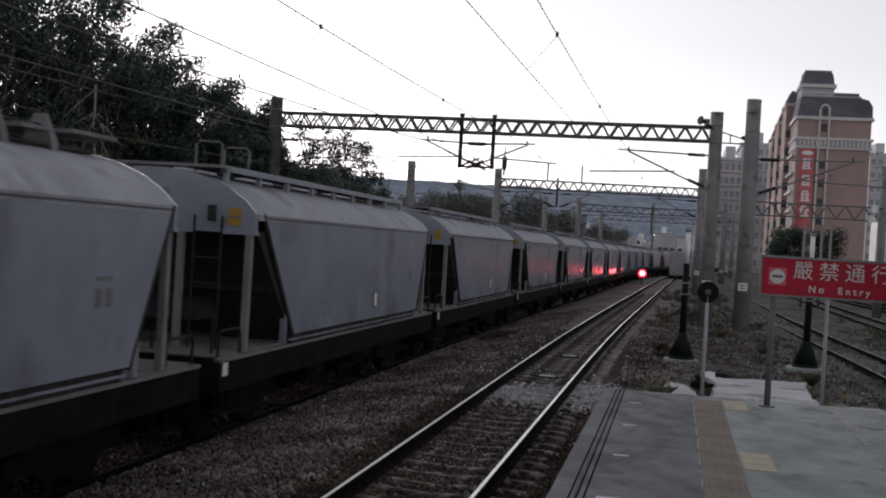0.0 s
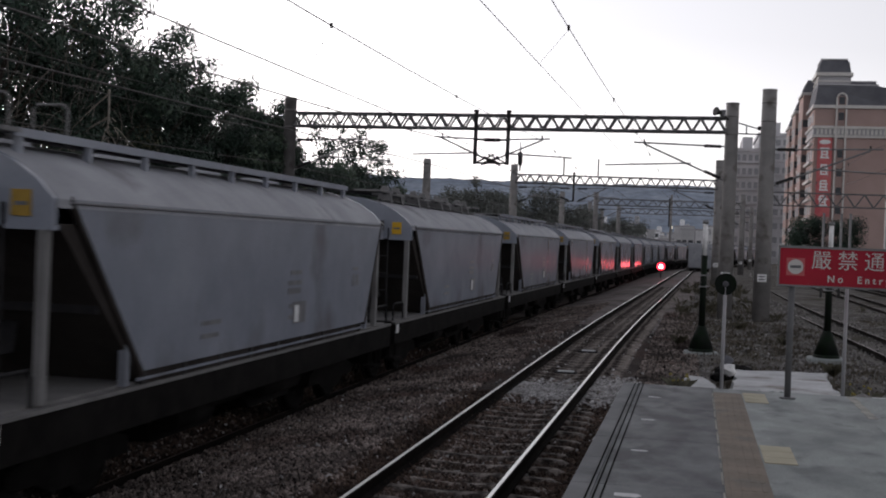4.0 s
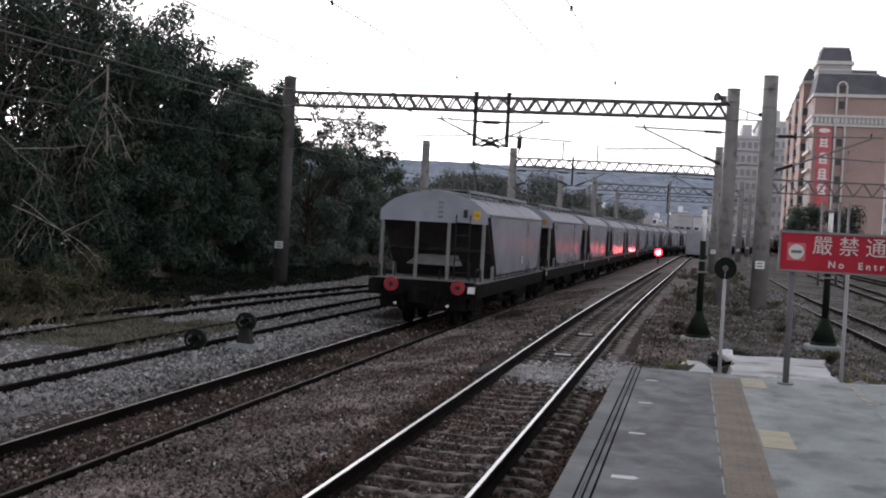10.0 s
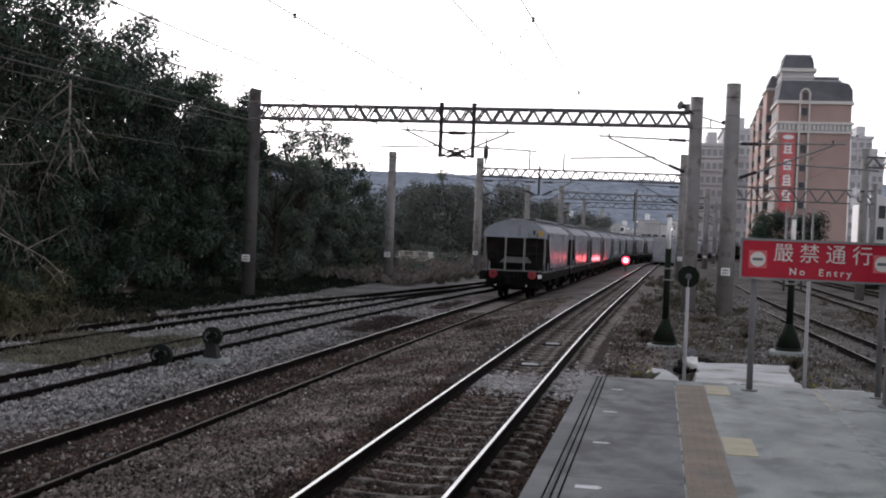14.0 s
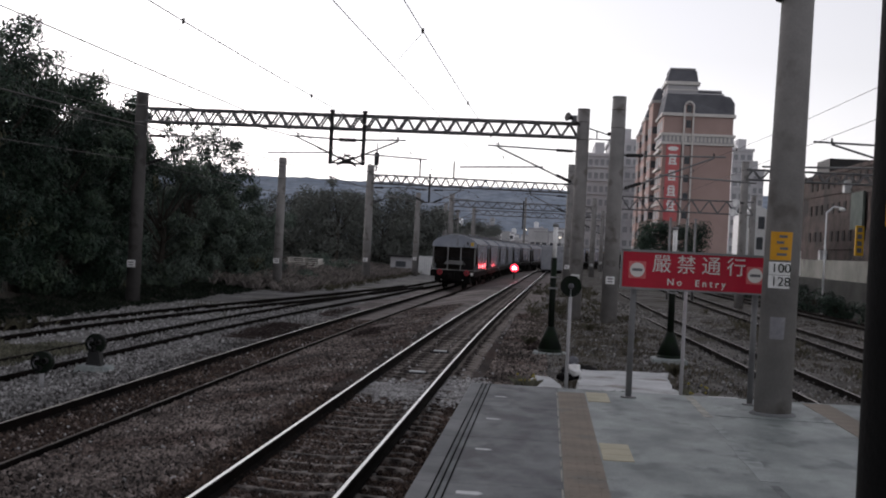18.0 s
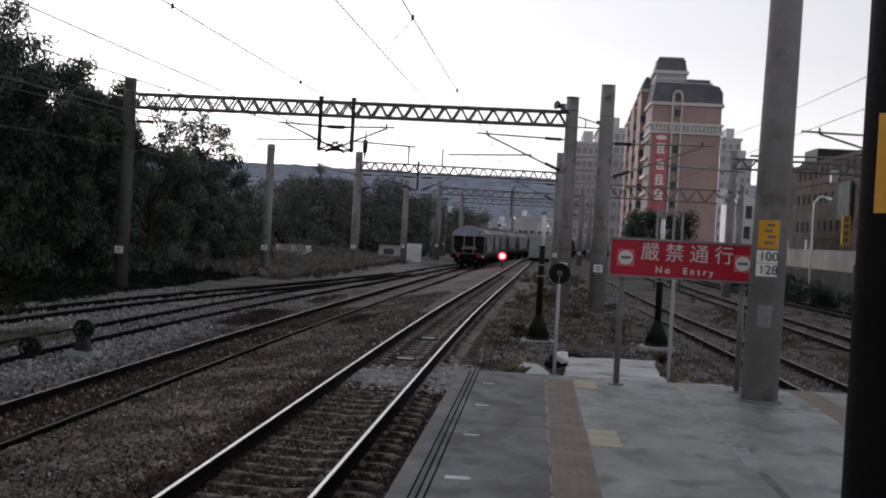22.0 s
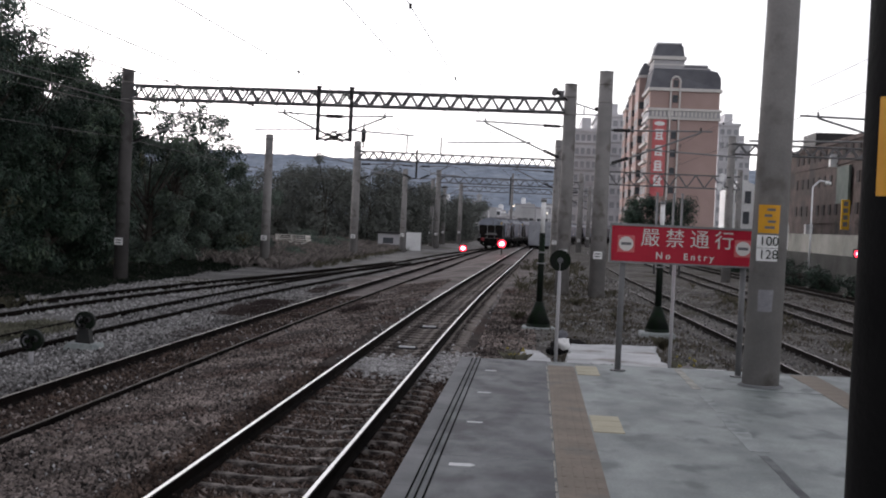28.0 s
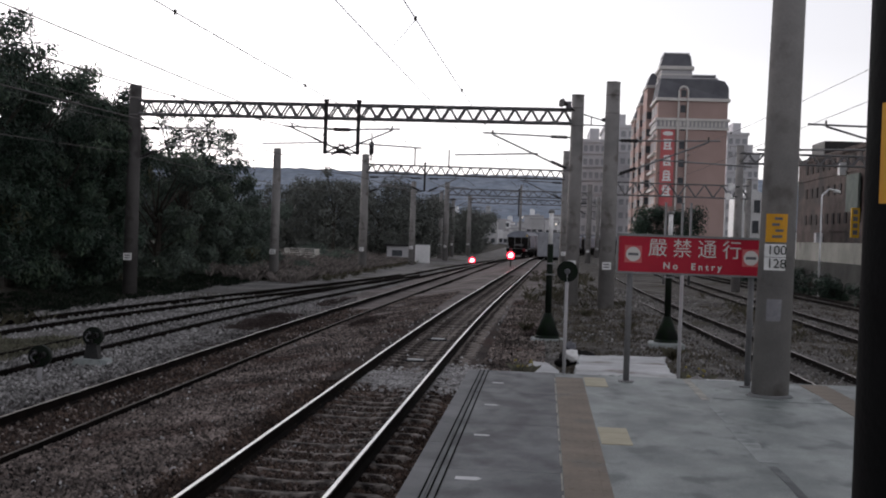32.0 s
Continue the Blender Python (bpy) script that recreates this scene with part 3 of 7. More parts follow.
# ---- platform
def platform():
    t = thing("platform", label="grey worn concrete station platform with a stained surface", category="platform", kind="structure")
    bm = bmesh.new()
    box(bm, 0.2, 4.05, -14, 13.9, -0.6, 0.6)
    part("slab", bm, PLATFORM, t)
    for i in range(14):
        bm = bmesh.new()
        box(bm, -0.62, 0.198, 13.9 - 1.98 * (i + 1) + 0.006, 13.9 - 1.98 * i, -0.6, 0.6)
        part("edge_slab", bm, PLATFORM_EDGE, t, "dark trodden concrete edge slab")
    for i in range(28):
        bm = bmesh.new()
        box(bm, -0.78, -0.625, 0, 0.985, 0.32, 0.6)
        for v in bm.verts:
            v.co.y += 13.9 - 0.99 * (i + 1)
        part("edge_stone", bm, EDGE, t)
    bm = bmesh.new()
    box(bm, -0.70, -0.63, -14, 13.85, -0.6, 0.32)
    part("edge_wall", bm, CONCRETE, t)
    for x in (-0.648, -0.602, -0.556):
        bm = bmesh.new()
        box(bm, x - 0.0055, x + 0.0055, -14, 13.9, 0.59, 0.6035)
        part("groove", bm, GROOVE, t, "dark anti-slip groove line")
    rng = random.Random(41)
    y = 13.4
    while y > -3:
        step = rng.uniform(0.25, 0.9)
        bm = bmesh.new()
        box(bm, 0.186, 0.199, y - step * rng.uniform(0.55, 0.95), y, 0.595, 0.6035)
        part("edge_line", bm, WORN_LINE, t, "worn cream line beside the guide tiles")
        y -= step
    for i in range(8):
        bm = bmesh.new()
        prism(bm, [(-0.06, -0.022), (0.04, -0.026), (0.065, 0.0), (0.04, 0.024), (-0.06, 0.02)], "z", 0.598, 0.604)
        d = part("drain_mark", bm, PALE, t, "small white painted dash")
        d.matrix_basis = pose(-0.4, 12.72 - 1.69 * i, 0) @ Matrix.Diagonal((1.35, 2.1, 1, 1) if i == 3 else (1, 1, 1, 1))
    y = 13.45
    n = 0
    while y > -3:
        bm = bmesh.new()
        box(bm, 0.203, 0.497, y - 0.2992, y, 0.598, 0.606)
        for k in range(4):
            box(bm, 0.235 + 0.068 * k, 0.262 + 0.068 * k, y - 0.295, y - 0.004, 0.606, 0.609)
        part("tactile_tile", bm, TACTILE, t, "tan ribbed guide tile")
        y -= 0.3
        n += 1
    for yy in (12.78, 9.2, 5.7, 2.2):
        for k in range(3):
            bm = bmesh.new()
            box(bm, 0.51, 0.745, yy + 0.27 * k, yy + 0.27 * k + 0.262, 0.598, 0.606)
            part("tactile_tile", bm, YELLOW_TILE, t, "pale yellow stud tile")
    bm = bmesh.new()
    box(bm, 2.905, 3.2, 0, 0.296, 0.598, 0.605)
    tile = mesh_of("tactile_tile", bm, TACTILE)
    for k in range(40):
        part("tactile_tile", tile, None, t, "tan guide tile of the far edge").matrix_basis = pose(0, 13.5 - 0.3 * k, 0)
    # the repaired joint along the platform, pale where it was filled and dark where it lies open
    for y0, y1, w, m, label in ((12.1, 13.88, 0.055, WORN_LINE, "pale filled joint"), (10.6, 11.6, 0.05, FILLER, "faint filled joint"), (8.75, 10.45, 0.085, FILLER, "broad pale mortar band"), (4.0, 8.6, 0.042, PLATFORM_EDGE, "dark open joint")):
        bm = bmesh.new()
        n = 14
        edge = [(1.665 + 0.012 * noise.noise((k * 0.9, y0, 1)) - w * (0.75 + 0.35 * noise.noise((k * 1.3, y0, 5))), y0 + (y1 - y0) * k / n) for k in range(n + 1)]
        edge += [(1.665 + 0.012 * noise.noise((k * 0.9, y0, 1)) + w * (0.75 + 0.35 * noise.noise((k * 1.3, y0, 9))), y0 + (y1 - y0) * k / n) for k in range(n, -1, -1)]
        prism(bm, edge, "z", 0.597, 0.6025)
        part("joint_strip", bm, m, t, label)


platform()
t = thing("mast_pad", 2.37, 12.62, 0.6, "pale concrete patch round the foot of the platform mast", "concrete patch")
bm = bmesh.new()
prism(bm, [(-0.62, -0.38), (0.55, -0.42), (0.6, 0.4), (-0.5, 0.36)], "z", -0.01, 0.004)
part("screed", bm, PLATFORM, t)


def apron():
    t = thing("concrete_apron", label="pale cracked concrete apron beyond the platform end", category="pavement", kind="structure")
    bm = bmesh.new()
    solid(bm, [(0.36, 13.95, -0.3), (1.9, 13.95, -0.3), (1.9, 18.4, -0.3), (0.52, 18.3, -0.3), (0.42, 13.97, 0.52), (1.62, 13.97, 0.52), (1.85, 18.3, 0.42), (0.6, 18.1, 0.42)])
    bmesh.ops.subdivide_edges(bm, edges=list(bm.edges), cuts=9, use_grid_fill=True)
    for v in bm.verts:
        v.co += Vector((noise.noise(v.co * 2.1) * 0.08, noise.noise(v.co * 2.3 + Vector((5, 0, 0))) * 0.05, noise.noise(v.co * 3.7) * 0.02))
    part("slab", bm, APRON, t)


apron()


# ---- masts and gantries
def mast(x, y, z0, z1, r0, r1, label, plate=True, lean=0.0, skin=CONCRETE):
    t = thing("concrete_mast", x, y, z0, label, "mast", "catenary masts")
    h = z1 - z0
    bm = bmesh.new()
    rod(bm, (0, 0, -0.3), (lean, 0, h), r0, r1, 20)
    part("shaft", bm, skin, t)
    bm = bmesh.new()
    rod(bm, (lean, 0, h - 0.02), (lean, 0, h + 0.02), r1 * 1.04, r1 * 1.04, 20)
    part("cap", bm, CONCRETE, t)
    for zz in (h - 0.45, h - 1.05):
        bm = bmesh.new()
        rod(bm, (lean * zz / h, 0, zz), (lean * zz / h, 0, zz + 0.045), r1 + 0.012, r1 + 0.012, 20)
        part("clamp_band", bm, CONCRETE, t)
    if plate:
        bm = bmesh.new()
        box(bm, -0.17, 0.12, -r0 - 0.02, -r0 - 0.005, 1.35, 1.6)
        p = part("number_plate", bm, WHITE, t, "small white number plate")
        for k in range(2):
            bm = bmesh.new()
            box(bm, -0.13, 0.06, -r0 - 0.024, -r0 - 0.0205, 1.41 + 0.09 * k, 1.45 + 0.09 * k)
            part("mark", bm, GREYMARK, p)
    return t


def gantry(y, xa, xb, za, zb, depth, panels, label, drop=None):
    t = thing("catenary_gantry", 0, y, 0, label, "gantry", "catenary gantries")
    w = 0.2
    for dz in (0, -depth):
        for dy in (-w, w):
            bm = bmesh.new()
            a, b = Vector((xa, dy, za + dz)), Vector((xb, dy, zb + dz))
            rod(bm, a, b, 0.05, None, 6)
            part("chord", bm, GANTRY, t)
    n = panels * 2
    length = (xb - xa) / n
    bm = bmesh.new()
    rod(bm, (0, 0, -depth), (length, 0, 0), 0.036, None, 5)
    up = mesh_of("brace", bm, GANTRY)
    bm = bmesh.new()
    rod(bm, (0, 0, 0), (length, 0, -depth), 0.036, None, 5)
    down = mesh_of("brace", bm, GANTRY)
    for dy in (-w, w):
        for i in range(n):
            b = part("brace", up if i % 2 == 0 else down, None, t)
            b.matrix_basis = pose(xa + length * i, dy, za + (zb - za) * i / n)
    bm = bmesh.new()
    rod(bm, (0, -w, 0), (0, w, 0), 0.018, None, 5)
    tie = mesh_of("tie", bm, GANTRY)
    for i in range(0, n + 1, 2):
        for dz in (0, -depth):
            b = part("tie", tie, None, t)
            b.matrix_basis = pose(xa + length * i, 0, za + (zb - za) * i / n + dz)
    if drop:
        x0, x1, z0 = drop
        for x in sorted({x0, x1}):
            bm = bmesh.new()
            box(bm, x - 0.06, x + 0.06, -0.3, -0.2, z0, za + 0.12)
            part("drop_post", bm, DARK, t)
            bm = bmesh.new()
            rod(bm, (x, -0.25, za + 0.12), (x, -0.25, za + 0.2), 0.09, None, 10)
            part("post_head", bm, DARK, t)
        for z in (z0 + 0.85, z0 + 0.05) if x1 > x0 else ():
            bm = bmesh.new()
            rod(bm, (x0, -0.25, z), (x1, -0.25, z), 0.035, None, 6)
            part("cross_rail", bm, DARK, t)
        for s in (0, 1) if x1 > x0 else ():
            bm = bmesh.new()
            rod(bm, (x0 + (x1 - x0) * s, -0.25, z0 + 0.05), (x0 + (x1 - x0) * (0.6 - 0.2 * s), -0.25, z0 + 0.35), 0.03, None, 6)
            part("stay", bm, DARK, t)
    return t


def cantilever(x, y, z, reach, rise, label, r=0.03):
    """Bracket arm from a mast at x: a slanted tube with insulator, a top tube, a steady arm."""
    t = thing("cantilever_arm", x, y, z, label, "cantilever", "catenary cantilevers")
    s = 1 if reach > 0 else -1
    bm = bmesh.new()
    rod(bm, (s * 0.22, 0, 0), (reach, 0, rise), r, None, 8)
    part("slant_tube", bm, STEEL, t)
    bm = bmesh.new()
    rod(bm, (s * 0.2, 0, rise - 0.03), (reach * 1.12, 0, rise + 0.05), r * 0.95, None, 8)
    part("top_tube", bm, STEEL, t)
    for q, a in (((s * 0.3, 0, 0.3 * rise / abs(reach) - 0.05), Vector((reach, 0, rise)).normalized()), ((s * 0.3, 0, rise - 0.03), Vector((s, 0, 0.02)))):
        bm = bmesh.new()
        lathe(bm, Vector(q), a, [(0.0, 0.03)] + [(0.09 * (k // 2) + 0.045 * (k % 2) + 0.02, 0.075 if k % 2 else 0.035) for k in range(12)] + [(0.58, 0.03)], 10)
        part("insulator", bm, DARK, t, "dark ribbed insulator")
    bm = bmesh.new()
    rod(bm, (reach * 0.45, 0, rise * 0.47), (reach * 1.45, 0, rise * 0.36), r * 0.9, None, 8)
    part("steady_arm", bm, STEEL, t)
    bm = bmesh.new()
    rod(bm, (reach, 0, rise), (reach, 0, rise + 0.16), r * 0.9, None, 8)
    part("wire_clamp", bm, DARK, t)
    return t


GY = 41.5
mast(-14.4, GY, -0.5, 6.95, 0.25, 0.21, "tall dark concrete catenary mast beside the thicket", skin=DARK_CONCRETE)
mast(0.98, GY, -0.2, 7.0, 0.24, 0.21, "tall grey concrete catenary mast carrying the gantry end")
t = thing("horn_loudspeaker", 0.55, 41.1, 6.62, "dark horn loudspeaker on the gantry end", "loudspeaker")
bm = bmesh.new()
lathe(bm, Vector((0.1, 0, 0)), Vector((-0.75, -0.6, 0.2)).normalized(), [(0, 0.05), (0.1, 0.06), (0.18, 0.09), (0.28, 0.15), (0.3, 0.14)], 14)
part("horn", bm, DARK, t)
bm = bmesh.new()
rod(bm, (0.1, 0, 0), (0.35, 0.3, -0.2), 0.03, None, 8)
part("bracket", bm, DARK, t)
bm = bmesh.new()
box(bm, 0.02, 0.2, -0.08, 0.1, -0.1, 0.12)
part("driver", bm, GREYMARK, t)
t = thing("feeder_bracket", 1.2, 41.4, 6.1, "small steel feeder bracket with insulators on the mast", "bracket")
for a, b in (((0, 0, 0.25), (0.75, -0.1, 0.02)), ((0, 0, -0.1), (0.85, -0.1, -0.12)), ((0.25, 0, 0.2), (0.25, 0, -0.12))):
    bm = bmesh.new()
    rod(bm, a, b, 0.025, None, 6)
    part("arm", bm, GANTRY, t)
for p in ((0.6, -0.1, 0.06), (0.75, -0.1, -0.1)):
    bm = bmesh.new()
    lathe(bm, Vector(p), Vector((0.8, 0, 0.3)).normalized(), [(0, 0.03), (0.05, 0.08), (0.12, 0.05), (0.2, 0.08), (0.28, 0.03)], 10)
    part("insulator", bm, DARK, t)
mast(2.13, 41.0, -0.2, 7.4, 0.28, 0.23, "thick freestanding concrete mast with a steel cap band")
gantry(GY, -14.2, 0.8, 6.42, 6.5, 0.46, 27, "lattice steel catenary gantry spanning all the tracks", (-7.6, -6.47, 4.75))
mast(-13.35, 59.5, -0.5, 6.1, 0.24, 0.19, "slim concrete mast standing in weeds by the siding")
mast(-11.7, 78, -0.5, 7.1, 0.28, 0.24, "concrete catenary mast with an insulator on top")
mast(1.25, 78, -0.3, 7.7, 0.28, 0.24, "far concrete catenary mast")
gantry(78, -11.6, 1.2, 6.5, 6.45, 0.55, 20, "distant lattice steel catenary gantry", (-7.8, -7.8, 4.9))
for k, x in enumerate((-8.5, -6.3)):
    t = thing("gantry_finial", x, 78, 6.5, "short upright insulator post on the distant gantry", "insulator post", "gantry insulator posts")
    bm = bmesh.new()
    rod(bm, (0, 0, 0), (0, 0, 1.1), 0.05, 0.05, 8)
    part("stem", bm, DARK, t)
t = thing("mast_insulator", -11.35, 78, 6.7, "dark ribbed insulator post beside the mast head", "insulator")
bm = bmesh.new()
lathe(bm, Vector((0, 0, 0)), Vector((0, 0, 1)), [(0, 0.05), (0.4, 0.05), (0.42, 0.14), (0.6, 0.16), (1.2, 0.16), (1.25, 0.05), (1.9, 0.03)], 12)
part("body", bm, DARK, t)
for gy, xa, xb, zz in ((118, -9.6, 4.2, 6.6), (152, -9.5, 6.5, 6.8)):
    mast(xa, gy, -0.5, 7.2, 0.28, 0.24, "distant concrete catenary mast")
    mast(xb, gy, -0.5, 7.4, 0.28, 0.24, "distant concrete catenary mast")
    gantry(gy, xa, xb, zz, zz, 0.6, 14, "far-off lattice steel gantry", (-2.6, -2.6, 4.1) if gy == 118 else None)
    cantilever(xb, gy, 4.5, -2.6, 1.1, "far-off steel cantilever arm")
    cantilever(xa, gy, 4.5, 2.4, 1.1, "far-off steel cantilever arm")
mast(-3.4, 166, -0.5, 9.2, 0.2, 0.14, "tall slim steel-grey mast far down the line")
for x, y, h in ((-10.7, 98, 6.3), (-11.0, 128, 6.6), (-10.8, 142, 6.4), (-10.4, 165, 6.4)):
    mast(x, y, -0.5, h, 0.26, 0.2, "distant slim concrete mast")
cantilever(0.98, GY, 4.45, -2.85, 1.15, "steel cantilever arm over the bright track")
cantilever(2.13, 41.0, 4.3, 3.2, 1.2, "steel cantilever arm over the curved track")
cantilever(-14.4, GY, 4.4, 2.6, 1.1, "steel cantilever arm over the siding")
cantilever(1.25, 78, 4.6, -2.6, 1.1, "distant steel cantilever arm")
cantilever(-11.7, 78, 4.6, 2.4, 1.1, "distant steel cantilever arm")
cantilever(-7.8, 77.7, 4.8, -2.0, 0.9, "distant steel cantilever arm on the drop frame")
cantilever(-7.8, 77.7, 4.8, 2.0, 0.9, "distant steel cantilever arm on the drop frame")
cantilever(-10.7, 98, 4.5, 2.4, 1.1, "distant steel cantilever arm")
cantilever(-7.6, GY - 0.25, 4.72, 2.3, 0.9, "steel cantilever arm on the drop frame")
cantilever(-6.47, GY - 0.25, 4.72, -2.3, 0.9, "steel cantilever arm on the drop frame")


def wire(points, r, label, droppers=None):
    t = thing("overhead_wire", label=label, category="wire", group="overhead wires")
    bm = bmesh.new()
    tube(bm, points, r)
    part("strand", bm, WIRE, t)
    return t


def sag(a, b, dip, n=10):
    a, b = Vector(a), Vector(b)
    return [tuple(a.lerp(b, i / n) - Vector((0, 0, 4 * dip * (i / n) * (1 - i / n)))) for i in range(n + 1)]


def catenary(xs, zc, zm, label, rc=0.0105, rm=0.0075):
    """A contact wire with its messenger and droppers from support to support; xs: (y, messenger x, contact wire's offset)."""
    t = thing("overhead_wire", label=label, category="wire", group="overhead wires")
    line, low = [], []
    for (y0, x0, o0), (y1, x1, o1) in zip(xs, xs[1:]):
        pm = sag((x0, y0, zm), (x1, y1, zm), 0.25)
        line += pm if not line else pm[1:]
        for k, a in list(enumerate(pm))[1:-1:2]:
            bm = bmesh.new()
            foot = (a[0] + o0 + (o1 - o0) * k / 10, a[1], zc)
            tube(bm, [(a[0], a[1], a[2] + 0.04), (a[0], a[1], a[2] - 0.035)], 0.024, 6)
            rod(bm, (a[0], a[1], a[2] - 0.03), foot, 0.003, None, 4)
            part("dropper", bm, WIRE, t)
    bm = bmesh.new()
    tube(bm, [(x + o, y, zc) for y, x, o in xs], rc)
    part("contact_wire", bm, WIRE, t)
    bm = bmesh.new()
    tube(bm, line, rm)
    part("messenger", bm, WIRE, t)


catenary([(-5, -2.2, -0.55), (41.5, -1.87, -0.3), (78, -1.35, 0.1), (118, -0.7, 0)], 4.83, 5.62, "catenary over the bright track", 0.006, 0.007)
catenary([(-5, -6.1, -0.5), (41.25, -5.3, -0.3), (78, -5.0, 0), (118, -4.2, 0)], 4.58, 5.62, "catenary over the train's track", 0.0105, 0.0095)
catenary([(5, -11.3, 0), (41.25, -8.77, 0), (78, -8.0, 0)], 4.62, 5.62, "catenary over the siding", 0.017, 0.017)
catenary([(-5, 5.8, 0), (41.0, 5.33, 0), (92, 4.6, 0)], 4.7, 5.5, "catenary over the curved track", 0.006, 0.0055)
for x, z in ((-14.7, 5.7), (-14.5, 4.6), (-15.0, 6.3)):
    wire(sag((x, -12, z), (x, GY, z), 0.35) + sag((x, GY, z), (x + 3, 78, z), 0.3)[1:], 0.014, "dark feeder wire along the line of masts")


# ---- things at the platform end
def round_mast_on_platform():
    t = thing("concrete_mast", 2.37, 12.62, 0.6, "thick grey concrete mast on the platform with warning and number plates", "mast", "catenary masts")
    bm = bmesh.new()
    rod(bm, (0, 0, 0), (0.075, 0, 6.6), 0.187, 0.148, 28)
    part("shaft", bm, CONCRETE, t)
    bm = bmesh.new()
    rod(bm, (0, 0, 0), (0, 0, 0.03), 0.24, 0.2, 28)
    part("mortar_foot", bm, EDGE, t)
    for z in (4.28, 4.22):
        bm = bmesh.new()
        rod(bm, (0, 0, z), (0, 0, z + 0.04), 0.175, 0.175, 28)
        part("clamp_band", bm, DARK, t)
    for s in (-1, 1):
        bm = bmesh.new()
        rod(bm, (s * 0.16, 0, 4.26), (s * 0.28, 0, 4.27), 0.03, 0.02, 8)
        part("clamp_bolt", bm, DARK, t)
    bm = bmesh.new()
    rod(bm, (0.2, 0, 4.26), (3.4, 0.2, 5.6), 0.022, None, 8)
    part("bracket_tube", bm, DARK, t)

    def curved(name, z0, z1, half, material, label):
        bm = bmesh.new()
        prev = None
        for k in range(9):
            a = math.radians(-97 - half + 2 * half * k / 8)
            pts = [bm.verts.new((math.cos(a) * r, math.sin(a) * r, z)) for z in (z0, z1) for r in (0.176, 0.184)]
            if prev:
                for i, j in ((0, 1), (1, 3), (3, 2), (2, 0)):
                    bm.faces.new((prev[i], prev[j], pts[j], pts[i]))
            else:
                bm.faces.new((pts[0], pts[1], pts[3], pts[2]))
            prev = pts
        bm.faces.new((prev[0], prev[1], prev[3], prev[2]))
        return part(name, bm, material, t, label)
    w = curved("warning_plate", 1.575, 1.86, 36, AMBER, "amber high-voltage warning plate")
    for k, (a, b) in enumerate(((-0.03, 0.05), (-0.055, 0.02), (-0.02, 0.06), (-0.05, 0.05))):
        bm = bmesh.new()
        box(bm, a - 0.02, b - 0.02, -0.19, -0.186, 1.80 - 0.06 * k, 1.825 - 0.06 * k)
        part("mark", bm, GREYMARK, w)
    for z, s in ((1.49, "100"), (1.355, "128")):
        p = curved("number_plate", z - 0.064, z + 0.064, 38, WHITE, "white plate with black numerals")
        lettering("numerals", s, 0.13, pose(-0.02, -0.196, z, 90, 0, -7), BLACK, p)
    curved("paint_patch", 0.78, 1.0, 24, FADED_BLUE, "faded blue paint patch")
    bm = bmesh.new()
    box(bm, 0.185, 0.20, -0.03, 0.03, 1.42, 1.68)
    part("side_tag", bm, WHITE, t)


round_mast_on_platform()


def dark_column():
    t = thing("platform_column", 1.17, 3.7, 0.6, "dark round platform column with an amber plate", "column")
    bm = bmesh.new()
    rod(bm, (0, 0, 0), (0.0, 0, 5.5), 0.2, 0.19, 32)
    part("shaft", bm, DARK_POLE, t)
    bm = bmesh.new()
    prev = None
    for k in range(9):
        a = math.radians(-152 + 62 * k / 8)
        pts = [bm.verts.new((math.cos(a) * r, math.sin(a) * r, z)) for z in (1.67, 1.96) for r in (0.203, 0.21)]
        if prev:
            for i, j in ((0, 1), (1, 3), (3, 2), (2, 0)):
                bm.faces.new((prev[i], prev[j], pts[j], pts[i]))
        prev = pts
    part("warning_plate", bm, AMBER, t, "amber warning plate")


dark_column()


